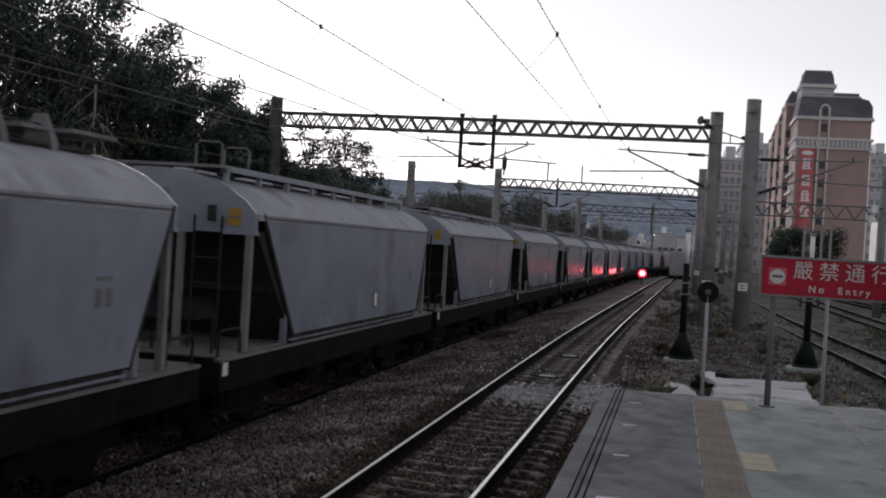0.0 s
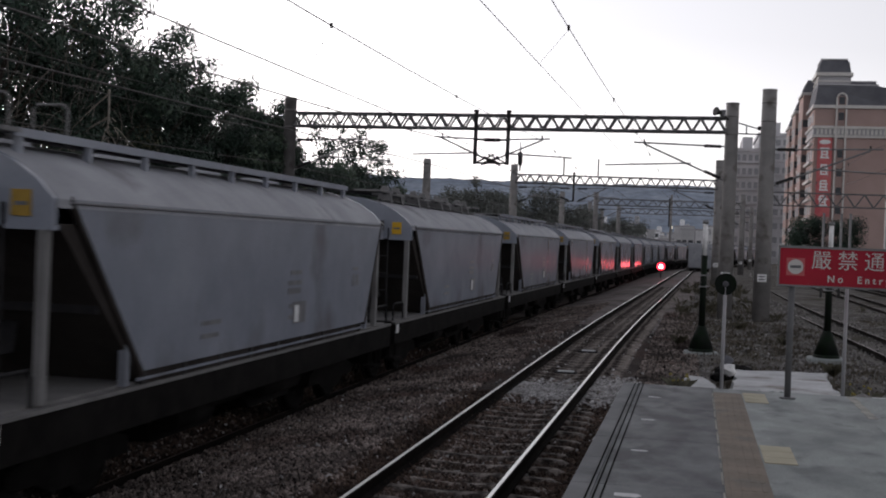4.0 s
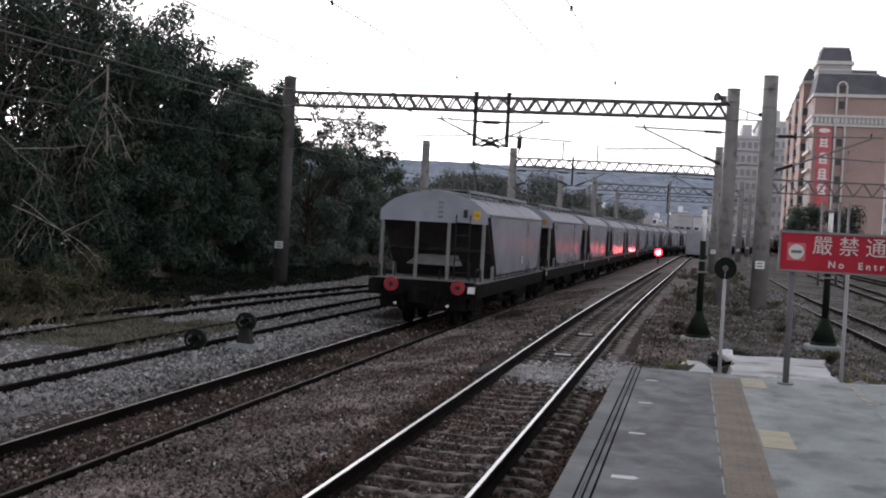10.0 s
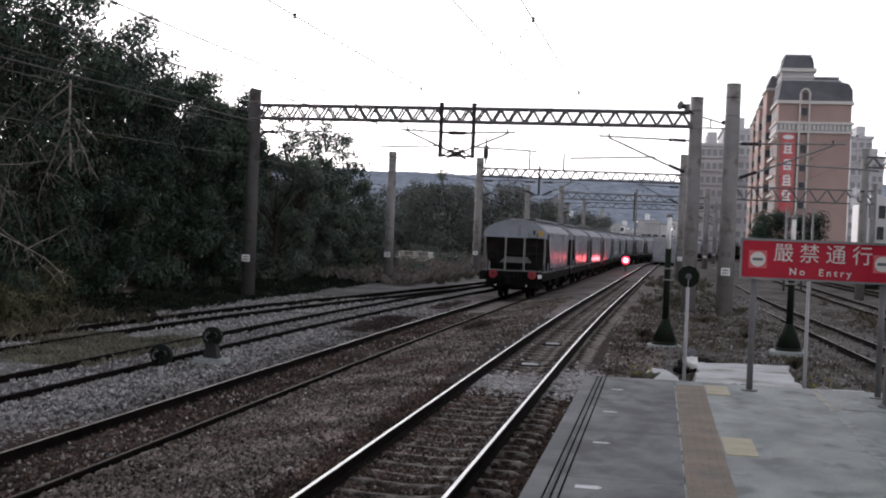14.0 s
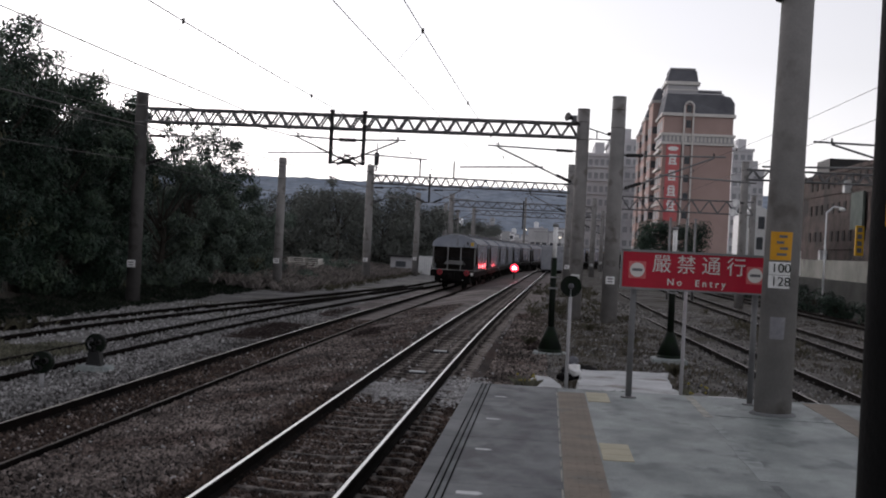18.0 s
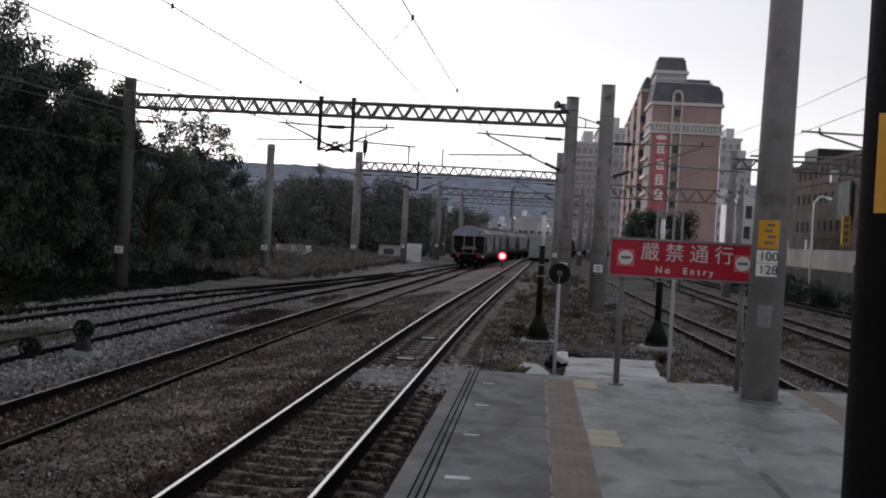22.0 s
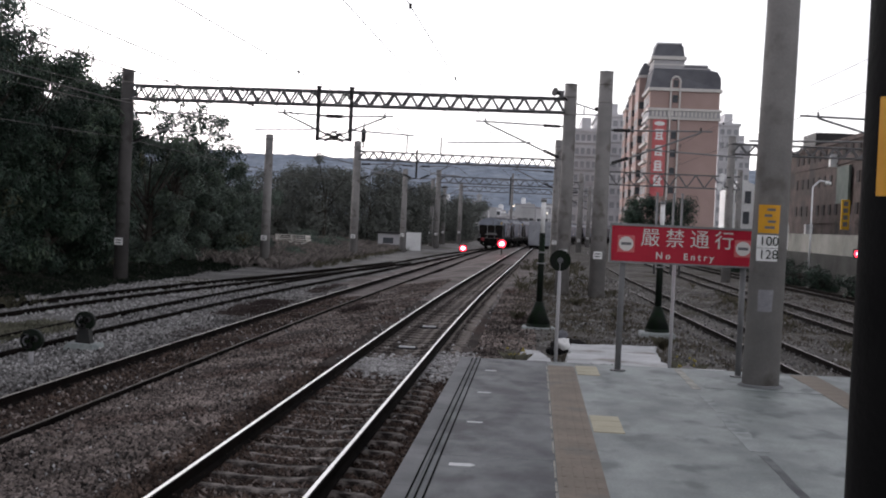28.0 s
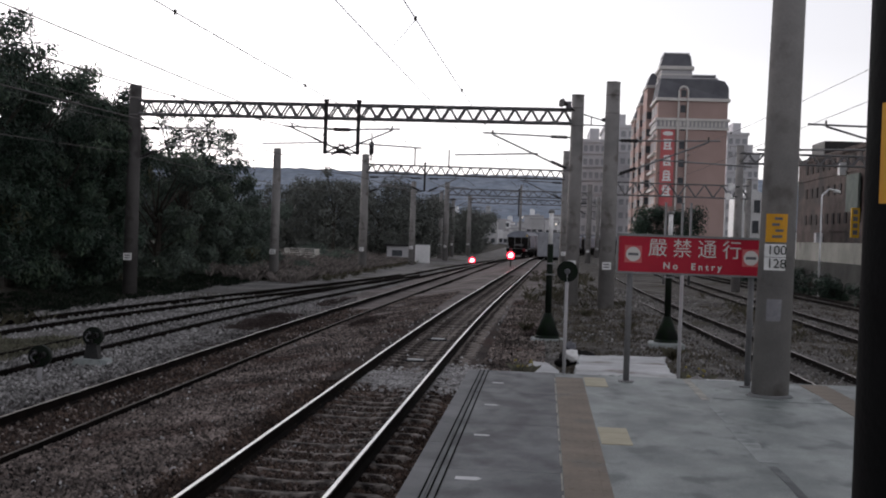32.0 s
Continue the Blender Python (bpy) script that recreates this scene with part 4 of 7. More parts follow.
def no_entry_sign():
    t = thing("no_entry_sign", 1.565, 13.33, 0.6, "red no-entry signboard with white lettering on two steel posts", "sign")
    for x in (-0.6, 0.7):
        bm = bmesh.new()
        rod(bm, (x, 0.03, 0.0), (x, 0.03, 1.32), 0.033, 0.033, 12)
        p = part("post", bm, GANTRY, t)
        bm = bmesh.new()
        rod(bm, (x, 0.03, 0.0), (x, 0.03, 0.015), 0.085, 0.085, 14)
        part("base_flange", bm, STEEL, p)
    bm = bmesh.new()
    box(bm, -0.735, 0.785, -0.02, 0.02, 1.205, 1.59)
    board = part("board", bevelled(bm, 0.004), RED, t, "red painted board")
    for a in ((-0.755, 0.805, 1.59, 1.615), (-0.755, 0.805, 1.185, 1.205)):
        bm = bmesh.new()
        box(bm, a[0], a[1], -0.03, 0.03, a[2], a[3])
        part("frame_bar", bm, STEEL, board)
    for a in (-0.755, 0.785):
        bm = bmesh.new()
        box(bm, a, a + 0.02, -0.03, 0.03, 1.205, 1.59)
        part("frame_bar", bm, STEEL, board)
    for x in (-0.575, 0.68):
        bm = bmesh.new()
        rod(bm, (x, -0.0205, 1.395), (x, -0.026, 1.395), 0.078, 0.078, 28)
        d = part("no_entry_disc", bm, CREAM, board, "white disc with a dark bar")
        bm = bmesh.new()
        box(bm, x - 0.092, x + 0.092, -0.0225, -0.0202, 1.303, 1.487)
        part("disc_panel", bm, FADED_RED, board)
        bm = bmesh.new()
        box(bm, x - 0.055, x + 0.055, -0.029, -0.0265, 1.38, 1.41)
        part("bar", bm, GREYMARK, d)
    for k, ch in enumerate("嚴禁通行"):
        lettering("lettering", ch, 0.21, pose(-0.315 + 0.264 * k, -0.024, 1.46, 90), CREAM, board)
    lettering("lettering", "No  Entry", 0.1, pose(0.06, -0.024, 1.277, 90), CREAM, board, bold=0.002).data.space_character = 1.55


no_entry_sign()


def disc_post(x, y, z0, h, label, disc=True):
    t = thing("disc_signal_post", x, y, z0, label, "trackside sign")
    bm = bmesh.new()
    rod(bm, (0, 0, 0), (0, 0, h), 0.021, 0.021, 10)
    part("post", bm, GREYWALL, t)
    if disc:
        bm = bmesh.new()
        rod(bm, (0, -0.02, h), (0, 0.02, h), 0.122, 0.122, 32)
        d = part("disc", bevelled(bm, 0.004), BLACK, t, "round black disc")
        bm = bmesh.new()
        rod(bm, (0, -0.03, h), (0, -0.02, h), 0.024, 0.034, 16)
        part("hub", bm, GREYMARK, d)
    return t


disc_post(0.30, 14.02, 0.5, 1.26, "thin grey post with a round black disc at the platform end")
disc_post(1.61, 14.1, 0.5, 1.4, "thin grey steel post behind the signboard", False)


def flared_post(x, y, z0, label):
    t = thing("signal_post", x, y, z0, label, "signal post", "flared signal posts")
    bm = bmesh.new()
    rod(bm, (0, 0, 0), (0, 0, 0.5), 0.27, 0.09, 16)
    rod(bm, (0, 0, -0.2), (0, 0, 0.0), 0.3, 0.27, 16)
    part("flared_foot", bm, BLACK, t)
    bm = bmesh.new()
    box(bm, -0.38, 0.38, -0.35, 0.35, -0.4, -0.07)
    part("concrete_base", bevelled(bm, 0.03), FILLER, t, "pale concrete block")
    bm = bmesh.new()
    rod(bm, (0, 0, 0.5), (0, 0, 2.05), 0.075, 0.07, 14)
    part("lower_shaft", bm, BLACK, t)
    bm = bmesh.new()
    rod(bm, (0, 0, 2.05), (0, 0, 2.75), 0.05, 0.05, 12)
    part("upper_shaft", bm, WHITE, t, "white upper tube")
    bm = bmesh.new()
    rod(bm, (0, 0, 2.75), (0, 0, 2.82), 0.075, 0.06, 12)
    part("cap", bm, STEEL, t)
    for z in (1.35, 1.6):
        bm = bmesh.new()
        box(bm, -0.1, 0.12, -0.1, 0.1, z, z + 0.03)
        part("collar", bm, STEEL, t)
    return t


flared_post(0.16, 27.5, -0.05, "black flared-foot signal post with a white upper tube")
flared_post(2.78, 27.1, 0.0, "black flared-foot signal post half hidden by the signboard")


def dwarf_signal(x, y, z0, face, label, foot):
    t = thing("dwarf_signal", x, y, z0, label, "dwarf signal", "dwarf shunting signals")
    bm = bmesh.new()
    if foot:
        prism(bm, [(-0.3, -0.05), (0.32, -0.05), (0.24, 0.1), (-0.22, 0.12)], "y", -0.3, 0.28)
        part("concrete_foot", bm, FILLER, t, "pale rough concrete block")
        bm = bmesh.new()
        prism(bm, [(-0.14, 0.1), (0.14, 0.1), (0.09, 0.38), (-0.09, 0.38)], "y", -0.1, 0.1)
        part("pedestal", bm, DARK, t)
        zc = 0.5
    else:
        rod(bm, (0, 0, -0.05), (0, 0, 0.3), 0.042, 0.042, 10)
        part("post", bm, GREYWALL, t)
        zc = 0.38
    bm = bmesh.new()
    rod(bm, (0, -0.06, zc), (0, 0.1, zc), 0.18, 0.17, 24)
    head = part("head", bevelled(bm, 0.008), BLACK, t, "round black signal head")
    for a in (20, 140, 260):
        ax, az = 0.085 * math.cos(radians(a)), zc + 0.085 * math.sin(radians(a))
        bm = bmesh.new()
        rod(bm, (ax, -0.16, az), (ax, -0.06, az), 0.05, 0.05, 12, False)
        rod(bm, (ax, -0.062, az), (ax, -0.061, az), 0.045, 0.045, 12)
        part("lamp_hood", bm, DARK, head)
    bm = bmesh.new()
    tube(bm, [(0.07 * math.cos(radians(a)) - 0.01, -0.165, zc + 0.07 * math.sin(radians(a))) for a in range(80, 290, 30)], 0.013)
    part("lens_rim", bm, GREYMARK, head, "dull grey lens rim")
    return t


dwarf_signal(-7.95, 18.83, -0.42, 0, "round black dwarf signal on a short grey post", False)
dwarf_signal(-7.98, 21.2, -0.42, 0, "round black dwarf signal on a pale concrete block", True)


def red_signal(x, y, z0, zl, r, power, label):
    t = thing("red_signal", x, y, z0, label, "railway signal", "red railway signals")
    bm = bmesh.new()
    rod(bm, (0, 0, -0.1), (0, 0, zl - z0), 0.05, 0.05, 10)
    part("post", bm, DARK, t)
    bm = bmesh.new()
    box(bm, -r * 1.2, r * 1.2, 0.02, 0.25, zl - z0 - r * 1.3, zl - z0 + r * 1.3)
    part("case", bm, BLACK, t)
    # lens disc widened so its red rim imitates the halo round the lamp
    bm = bmesh.new()
    rod(bm, (0, 0.02, zl - z0), (0, -0.02, zl - z0), r * 1.15, r * 1.1, 20)
    lens = part("lens", bm, RED_LENS, t, "bright red lens spread to the size of its glow")
    bm = bmesh.new()
    rod(bm, (0, -0.02, zl - z0), (0, -0.03, zl - z0), r * 0.62, r * 0.6, 20)
    part("lamp_core", bm, RED_CORE, lens)
    if power:
        ld = bpy.data.lights.new("signal_beam", "SPOT")
        ld.energy, ld.color, ld.shadow_soft_size, ld.spot_size, ld.spot_blend = power, (1, 0.08, 0.09), 0.1, radians(70), 0.6
        lo = new("signal_beam", ld)
        lo.matrix_world = look((x, y - 0.15, zl), (x - 1.2, y - 40, zl + 0.3))
    return t


red_signal(-2.48, 91.5, -0.3, 0.72, 0.26, 45, "low signal showing a bright red light beside the track")
red_signal(-6.41, 109, -0.5, -0.12, 0.26, 0, "dwarf signal showing red beside the siding")
red_signal(13.0, 50, -0.5, 1.62, 0.14, 0, "red signal light beside the far tracks")


def rubble(name, x0, x1, y0, y1, z, count, size, material, label, seed):
    t = thing(name, (x0 + x1) / 2, (y0 + y1) / 2, z, label, "rubble")
    rng = random.Random(seed)
    for _ in range(count):
        bm = bmesh.new()
        bmesh.ops.create_icosphere(bm, subdivisions=1, radius=size * rng.uniform(0.5, 1.3))
        o = rng.uniform(0, 50)
        for v in bm.verts:
            v.co *= 1 + 0.5 * noise.noise(v.co * 6 + Vector((o, 0, 0)))
            v.co.z *= 0.6
        c = part("lump", bm, material, t)
        c.matrix_basis = pose(rng.uniform(x0, x1) - (x0 + x1) / 2, rng.uniform(y0, y1) - (y0 + y1) / 2, size * 0.3, 0, 0, rng.uniform(0, 360))
    return t


rubble("rubble_heap", -0.55, 0.0, 13.9, 15.4, 0.28, 22, 0.13, CONCRETE, "small heap of broken concrete beside the apron", 3)
rubble("rubble_heap", 0.3, 0.75, 17.6, 19.2, 0.3, 16, 0.14, UNDER, "dark heap of rubble behind the apron", 4)
rubble("concrete_lump", 1.78, 1.86, 14.1, 14.2, 0.5, 1, 0.13, CONCRETE, "rough concrete lump on the platform end", 6)


def platform_end_clutter():
    t = thing("broken_slab", 0.02, 15.2, 0.42, "broken white concrete slab", "slab")
    bm = bmesh.new()
    prism(bm, [(-0.2, -0.9), (0.26, -1.0), (0.24, 0.1), (0.1, 1.0), (-0.1, 1.1), (-0.18, 0.3)], "z", -0.3, 0.06)
    part("slab", bm, APRON, t)
    t = thing("plastic_bottle", 0.46, 16.6, 0.54, "crumpled white plastic container lying on the apron", "container")
    bm = bmesh.new()
    bmesh.ops.create_icosphere(bm, subdivisions=3, radius=0.1)
    for v in bm.verts:
        v.co *= 1 + 0.55 * noise.noise(v.co * 14) + 0.25 * noise.noise(v.co * 34)
        v.co.z = v.co.z * 0.75 + 0.02
    for f in bm.faces:
        f.smooth = True
    part("body", bm, WHITE, t)
    bm = bmesh.new()
    bmesh.ops.create_icosphere(bm, subdivisions=2, radius=0.07)
    for v in bm.verts:
        v.co *= 1 + 0.5 * noise.noise(v.co * 18 + Vector((4, 0, 0)))
        v.co += Vector((-0.03, 0.02, 0.13))
    part("label_side", bm, SLATE, t, "blue-grey printed side")
    t = thing("pale_plank", 2.08, 14.55, 0.5, "short pale plank lying past the platform end", "plank")
    bm = bmesh.new()
    box(bm, -0.2, 0.25, -0.06, 0.06, -0.05, 0.03)
    part("board", bm, PALE, t)
    for y in (21.7, 26.2):
        t = thing("track_plate", near_line(y), y, -0.17, "pale flat equipment plate between the rails", "track plate", "track plates")
        bm = bmesh.new()
        box(bm, -0.2, 0.2, -0.13, 0.13, -0.02, 0.035)
        part("cover", bevelled(bm, 0.015), SILL, t)
        bm = bmesh.new()
        box(bm, -0.13, 0.15, -0.09, 0.06, 0.035, 0.05)
        part("lid", bm, PALE, t)


platform_end_clutter()


def potted_weed(x, y, z, h, n, material, flowers, label, seed):
    t = thing("weed_tuft", x, y, z, label, "weed")
    rng = random.Random(seed)
    verts, faces = [], []
    for _ in range(n):
        a, l, b = rng.uniform(0, 6.28), h * rng.uniform(0.5, 1.2), rng.uniform(0.2, 0.9)
        dx, dy = math.cos(a), math.sin(a)
        k = len(verts)
        verts += [(-dy * 0.012, dx * 0.012, 0), (dy * 0.012, -dx * 0.012, 0), (dx * l * b * 0.6 + dy * 0.02, dy * l * b * 0.6 - dx * 0.02, l * 0.7), (dx * l * b, dy * l * b, l * 0.8)]
        faces += [(k, k + 1, k + 2), (k, k + 2, k + 3)]
    me = bpy.data.meshes.new("foliage")
    me.from_pydata(verts, [], faces)
    me.materials.append(material)
    part("foliage", me, None, t)
    for _ in range(flowers):
        bm = bmesh.new()
        bmesh.ops.create_icosphere(bm, subdivisions=1, radius=0.016)
        f = part("flower", bm, FLOWER, t, "yellow flower head")
        f.location = (rng.uniform(-0.12, 0.12), rng.uniform(-0.1, 0.1), h * rng.uniform(0.7, 1.1))


potted_weed(-0.18, 14.9, 0.35, 0.26, 110, MEADOW, 12, "weed tuft with yellow flowers among the rubble", 1)
for k in range(9):
    potted_weed(0.72 + 0.045 * k, 14.05 + 0.03 * (k % 3), 0.52, 0.05 + 0.02 * (k % 2), 46, MOSS, 0, "low green moss and weeds at the platform end", 2 + 50 * k)
potted_weed(1.95, 15.3, 0.2, 0.35, 110, MEADOW, 9, "yellowing weed beside the apron", 4)
for k, (x, y) in enumerate(((-0.35, 29.5), (2.2, 31), (1.3, 36), (0.6, 47), (2.6, 24))):
    potted_weed(x, y, -0.2, 0.3, 90, GRASS, 0, "low dark weed clump in the ballast", 10 + k)


def pale_patch():
    rng = np.random.default_rng(21)
    verts, faces = [], []
    tri = [(0, 2, 4), (2, 1, 4), (1, 3, 4), (3, 0, 4)]
    for _ in range(2600):
        x = rng.uniform(-3.0, -0.85)
        y = 18.9 + rng.normal(0, 0.6 if x < -1.6 else 0.9) + (0.5 if x > -1.6 else 0)
        s = rng.uniform(0.02, 0.05)
        q = Euler(rng.uniform(-0.6, 0.6, 3)).to_matrix()
        k = len(verts)
        for b in ((1, 0, 0), (-1, 0, 0), (0, 1, 0), (0, -1, 0), (0, 0, 0.8)):
            v = q @ (Vector(b) * s)
            verts.append((x + v.x, y + v.y, -0.16 + v.z))
        faces += [tuple(k + i for i in f) for f in tri]
    me = bpy.data.meshes.new("pale_stones")
    me.from_pydata(verts, [], faces)
    me.materials.append(PALE_STONE)
    tagged(part("pale_stones", me, None), "patch of pale limestone chips across the rails", "stones", kind="stuff")


pale_patch()

# ---- right-hand yard
for x, z in ((7.33, 5.0), (8.33, 5.0), (8.84, 5.0)):
    t = thing("steel_pole", x, 75, -0.5, "slim grey steel pole standing in the yard", "pole", "slim yard poles")
    bm = bmesh.new()
    rod(bm, (0, 0, 0), (0, 0, z), 0.08, 0.07, 10)
    part("shaft", bm, STEEL, t)
    bm = bmesh.new()
    rod(bm, (0, 0, z), (0, 0, z + 0.05), 0.1, 0.09, 10)
    part("cap", bm, STEEL, t)
mast(10.44, 67.2, -0.5, 7.5, 0.25, 0.2, "slim dark mast carrying yard floodlights", False)
gantry(67.2, 10.44, 24, 7.1, 7.1, 0.54, 16, "lattice gantry over the far yard tracks", None)
mast(4.6, 92, -0.4, 7.0, 0.25, 0.2, "distant concrete mast in the yard", False)
mast(15.0, 92, -0.4, 7.0, 0.25, 0.2, "distant concrete mast in the yard", False)
gantry(92, 4.6, 15.0, 6.5, 6.5, 0.95, 8, "wide distant lattice gantry before the tall building", None)
mast(11.3, 33, -0.5, 7.0, 0.24, 0.2, "concrete mast beside the far tracks", False)
cantilever(11.3, 33, 4.3, -3.95, 1.05, "steel cantilever arm over the far track")
for k, z in enumerate((5.27, 4.73)):
    t = thing("floodlight", 10.02 - 0.12 * k, 66.8, z, "pale round floodlight on the yard mast", "floodlight", "yard floodlights")
    bm = bmesh.new()
    lathe(bm, Vector((0.1, 0, 0)), Vector((-0.8, -0.6, -0.1)).normalized(), [(0, 0.08), (0.12, 0.14), (0.25, 0.22), (0.27, 0.2)], 16)
    part("reflector", bm, PALE, t)
    bm = bmesh.new()
    rod(bm, (0.1, 0, 0), (0.4, 0.2, 0), 0.04, None, 8)
    part("bracket", bm, DARK, t)
for x, y, h in ((14.6, 66, 5.4), (13.6, 74, 4.4)):
    t = thing("lamp_post", x, y, -0.5, "pale yard lamp post with a curved head", "lamp post", "yard lamp posts")
    bm = bmesh.new()
    rod(bm, (0, 0, 0), (0, 0, h), 0.055, 0.04, 10)
    part("pole", bm, PALE, t)
    bm = bmesh.new()
    rod(bm, (0, 0, h), (0.35, 0, h + 0.35), 0.045, None, 8)
    rod(bm, (0.35, 0, h + 0.35), (0.8, 0, h + 0.3), 0.045, None, 8)
    part("arm", bm, PALE, t)
    bm = bmesh.new()
    lathe(bm, Vector((0.8, 0, h + 0.32)), Vector((0, 0, -1)), [(0, 0.06), (0.04, 0.15), (0.14, 0.17), (0.18, 0.08)], 14)
    part("lamp_head", bm, WHITE, t)


# ---- an unseen canopy, added over the platform behind the camera to block sky light
def canopy():
    t = thing("platform_canopy", label="unseen canopy roof added to hold back sky light", category="canopy", kind="structure")
    bm = bmesh.new()
    box(bm, -0.5, 4.2, -40, 2.2, 4.6, 4.8)
    part("roof_slab", bm, CONCRETE, t)
    for y in (-4, -12, -20, -28, -36):
        bm = bmesh.new()
        rod(bm, (1.9, y, 0.6), (1.9, y, 4.6), 0.2, 0.2, 16)
        part("column", bm, DARK_POLE, t)
    bm = bmesh.new()
    box(bm, -0.7, 4.05, -40, -14, -0.6, 0.6)
    part("platform_slab", bm, PLATFORM, t)


canopy()


# ---- the train
HALF, EAVE, CROWN = 1.28, 2.64, 3.13
ROOF_ARC = [(HALF * math.sin(radians(a)) / math.sin(radians(66)), EAVE + (CROWN - EAVE) * (math.cos(radians(a)) - math.cos(radians(66))) / (1 - math.cos(radians(66)))) for a in range(-66, 67, 12)]


def hopper_wagon(label, catwalk=True, tail=False):
    t = thing("hopper_wagon", label=label, category="freight wagon", group="hopper wagons of the train")
    # underframe
    for s in (-1, 1):
        bm = bmesh.new()
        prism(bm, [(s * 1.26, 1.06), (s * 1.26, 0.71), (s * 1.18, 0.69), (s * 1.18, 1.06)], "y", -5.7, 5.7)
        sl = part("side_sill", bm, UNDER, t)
        bm = bmesh.new()
        box(bm, s * 1.19, s * 1.268, -5.7, 5.7, 1.03, 1.064)
        part("sill_lip", bm, DECK, sl)
        bm = bmesh.new()
        box(bm, -1.18, 1.18, s * 5.7 - 0.06 - 0.05 * s, s * 5.7 + 0.06 - 0.05 * s, 0.70, 1.07)
        part("end_beam", bm, UNDER, t)
    bm = bmesh.new()
    box(bm, -0.35, 0.35, -5.6, 5.6, 0.62, 0.9)
    part("centre_sill", bm, UNDER, t)
    for s in (-1, 1):
        bm = bmesh.new()
        box(bm, -1.18, 1.18, min(s * 5.6, s * 3.1), max(s * 5.6, s * 3.1), 1.05, 1.085)
        part("deck", bm, DECK, t, "dusty end deck")
        bm = bmesh.new()
        rod(bm, (0, s * 5.7, 0.72), (0, s * 5.98, 0.72), 0.1, 0.12, 10)
        box(bm, -0.17, 0.15, s * 5.9 - 0.1, s * 5.9 + 0.1, 0.56, 0.9)
        prism(bm, [(-0.2, s * 5.95), (0.05, s * 5.95), (0.02, s * 6.1), (-0.1, s * 6.14), (-0.22, s * 6.05)], "z", 0.58, 0.86)
        box(bm, -0.3, 0.3, s * 5.72 - 0.04, s * 5.72 + 0.04, 0.52, 1.0)
        part("coupler", bm, UNDER, t)
        for x in (-0.42, 0.4):
            bm = bmesh.new()
            tube(bm, [(x, s * 5.68, 0.8), (x, s * 5.86, 0.72), (x * 0.95, s * 5.92, 0.5), (x * 0.8, s * 5.88, 0.34)], 0.03, 6)
            part("air_hose", bm, UNDER, t)
        bm = bmesh.new()
        box(bm, -1.0, 1.0, s * 5.55 - 0.03, s * 5.55 + 0.03, 0.42, 0.72)
        part("brake_beam", bm, UNDER, t)
    # hopper body
    for s in (-1, 1):
        bm = bmesh.new()
        prism(bm, [(-4.6, EAVE), (4.79, EAVE), (4.02, 1.19), (-3.25, 1.19)], "x", s * (HALF - 0.03), s * HALF)
        side = part("side_sheet", bm, WAGON, t, "smooth grey side sheet")
        # dark rods stand for the shadowed gap along the sheet's sloped ends
        for a, b in (((-4.6, EAVE), (-3.25, 1.17)), ((4.79, EAVE), (4.02, 1.17))):
            bm = bmesh.new()
            rod(bm, (s * (HALF - 0.02), a[0], a[1]), (s * (HALF - 0.02), b[0], b[1]), 0.035, None, 6)
            part("gap_shade_edge", bm, WAGON_DARK, side)
        bm = bmesh.new()
        box(bm, s * 1.23, s * 1.262, -3.3, 4.0, 1.105, 1.13)
        rail = part("foot_rail", bm, WAGON, side)
        for k in range(9):
            bm = bmesh.new()
            box(bm, s * 1.2, s * 1.255, -3.2 + 0.88 * k, -3.12 + 0.88 * k, 1.04, 1.2)
            part("rail_bracket", bm, DARK, rail)
        # stencilled marks
        marks = [(0.62, 1.60, 0.12, 0.05), (0.6, 1.47, 0.14, 0.05), (0.62, 2.0, 0.42, 0.05), (0.55, 1.88, 0.5, 0.055), (0.56, 1.79, 0.46, 0.07), (1.02, 1.60, 0.1, 0.22), (-2.0, 1.55, 0.5, 0.045), (-2.0, 1.42, 0.45, 0.045), (3.3, 2.0, 0.28, 0.04), (3.3, 1.9, 0.1, 0.16), (3.48, 1.9, 0.12, 0.16)]
        for y, z, w, h in marks:
            bm = bmesh.new()
            box(bm, s * HALF, s * (HALF + 0.004), y, y + w, z - h, z)
            part("stencil_mark", bm, GREYMARK, side)
        bm = bmesh.new()
        box(bm, s * HALF, s * (HALF + 0.012), 0.8, 0.96, 1.38, 1.58)
        part("card_holder", bm, PALE, side, "small white card holder")
        bm = bmesh.new()
        box(bm, s * HALF, s * (HALF + 0.008), 0.76, 1.22, 1.36, 1.62)
        part("notice_board", bm, GREYMARK, side, "dark backing board of the card holder")
        bm = bmesh.new()
        rod(bm, (s * (HALF + 0.004), -4.62, EAVE - 0.03), (s * (HALF + 0.004), 4.72, EAVE - 0.03), 0.011, None, 6)
        part("eave_seam", bm, GREYMARK, side)
        for e in (-1, 1):
            bm = bmesh.new()
            tube(bm, [(s * 1.2, e * 5.62, 1.08), (s * 1.2, e * 5.62, 1.3), (s * 1.2, e * 5.56, 1.36), (s * 1.2, e * 5.02, 1.36), (s * 1.2, e * 4.96, 1.3), (s * 1.2, e * 4.96, 1.08)], 0.017, 6)
            part("side_handrail", bm, SILL, t)
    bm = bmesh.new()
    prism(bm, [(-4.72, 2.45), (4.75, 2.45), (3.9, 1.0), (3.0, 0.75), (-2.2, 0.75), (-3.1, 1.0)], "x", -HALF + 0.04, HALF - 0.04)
    part("hopper_body", bm, WAGON_DARK, t, "dark hopper inside the end frames, painted with their shade")
    # roof
    bm = bmesh.new()
    rows = []
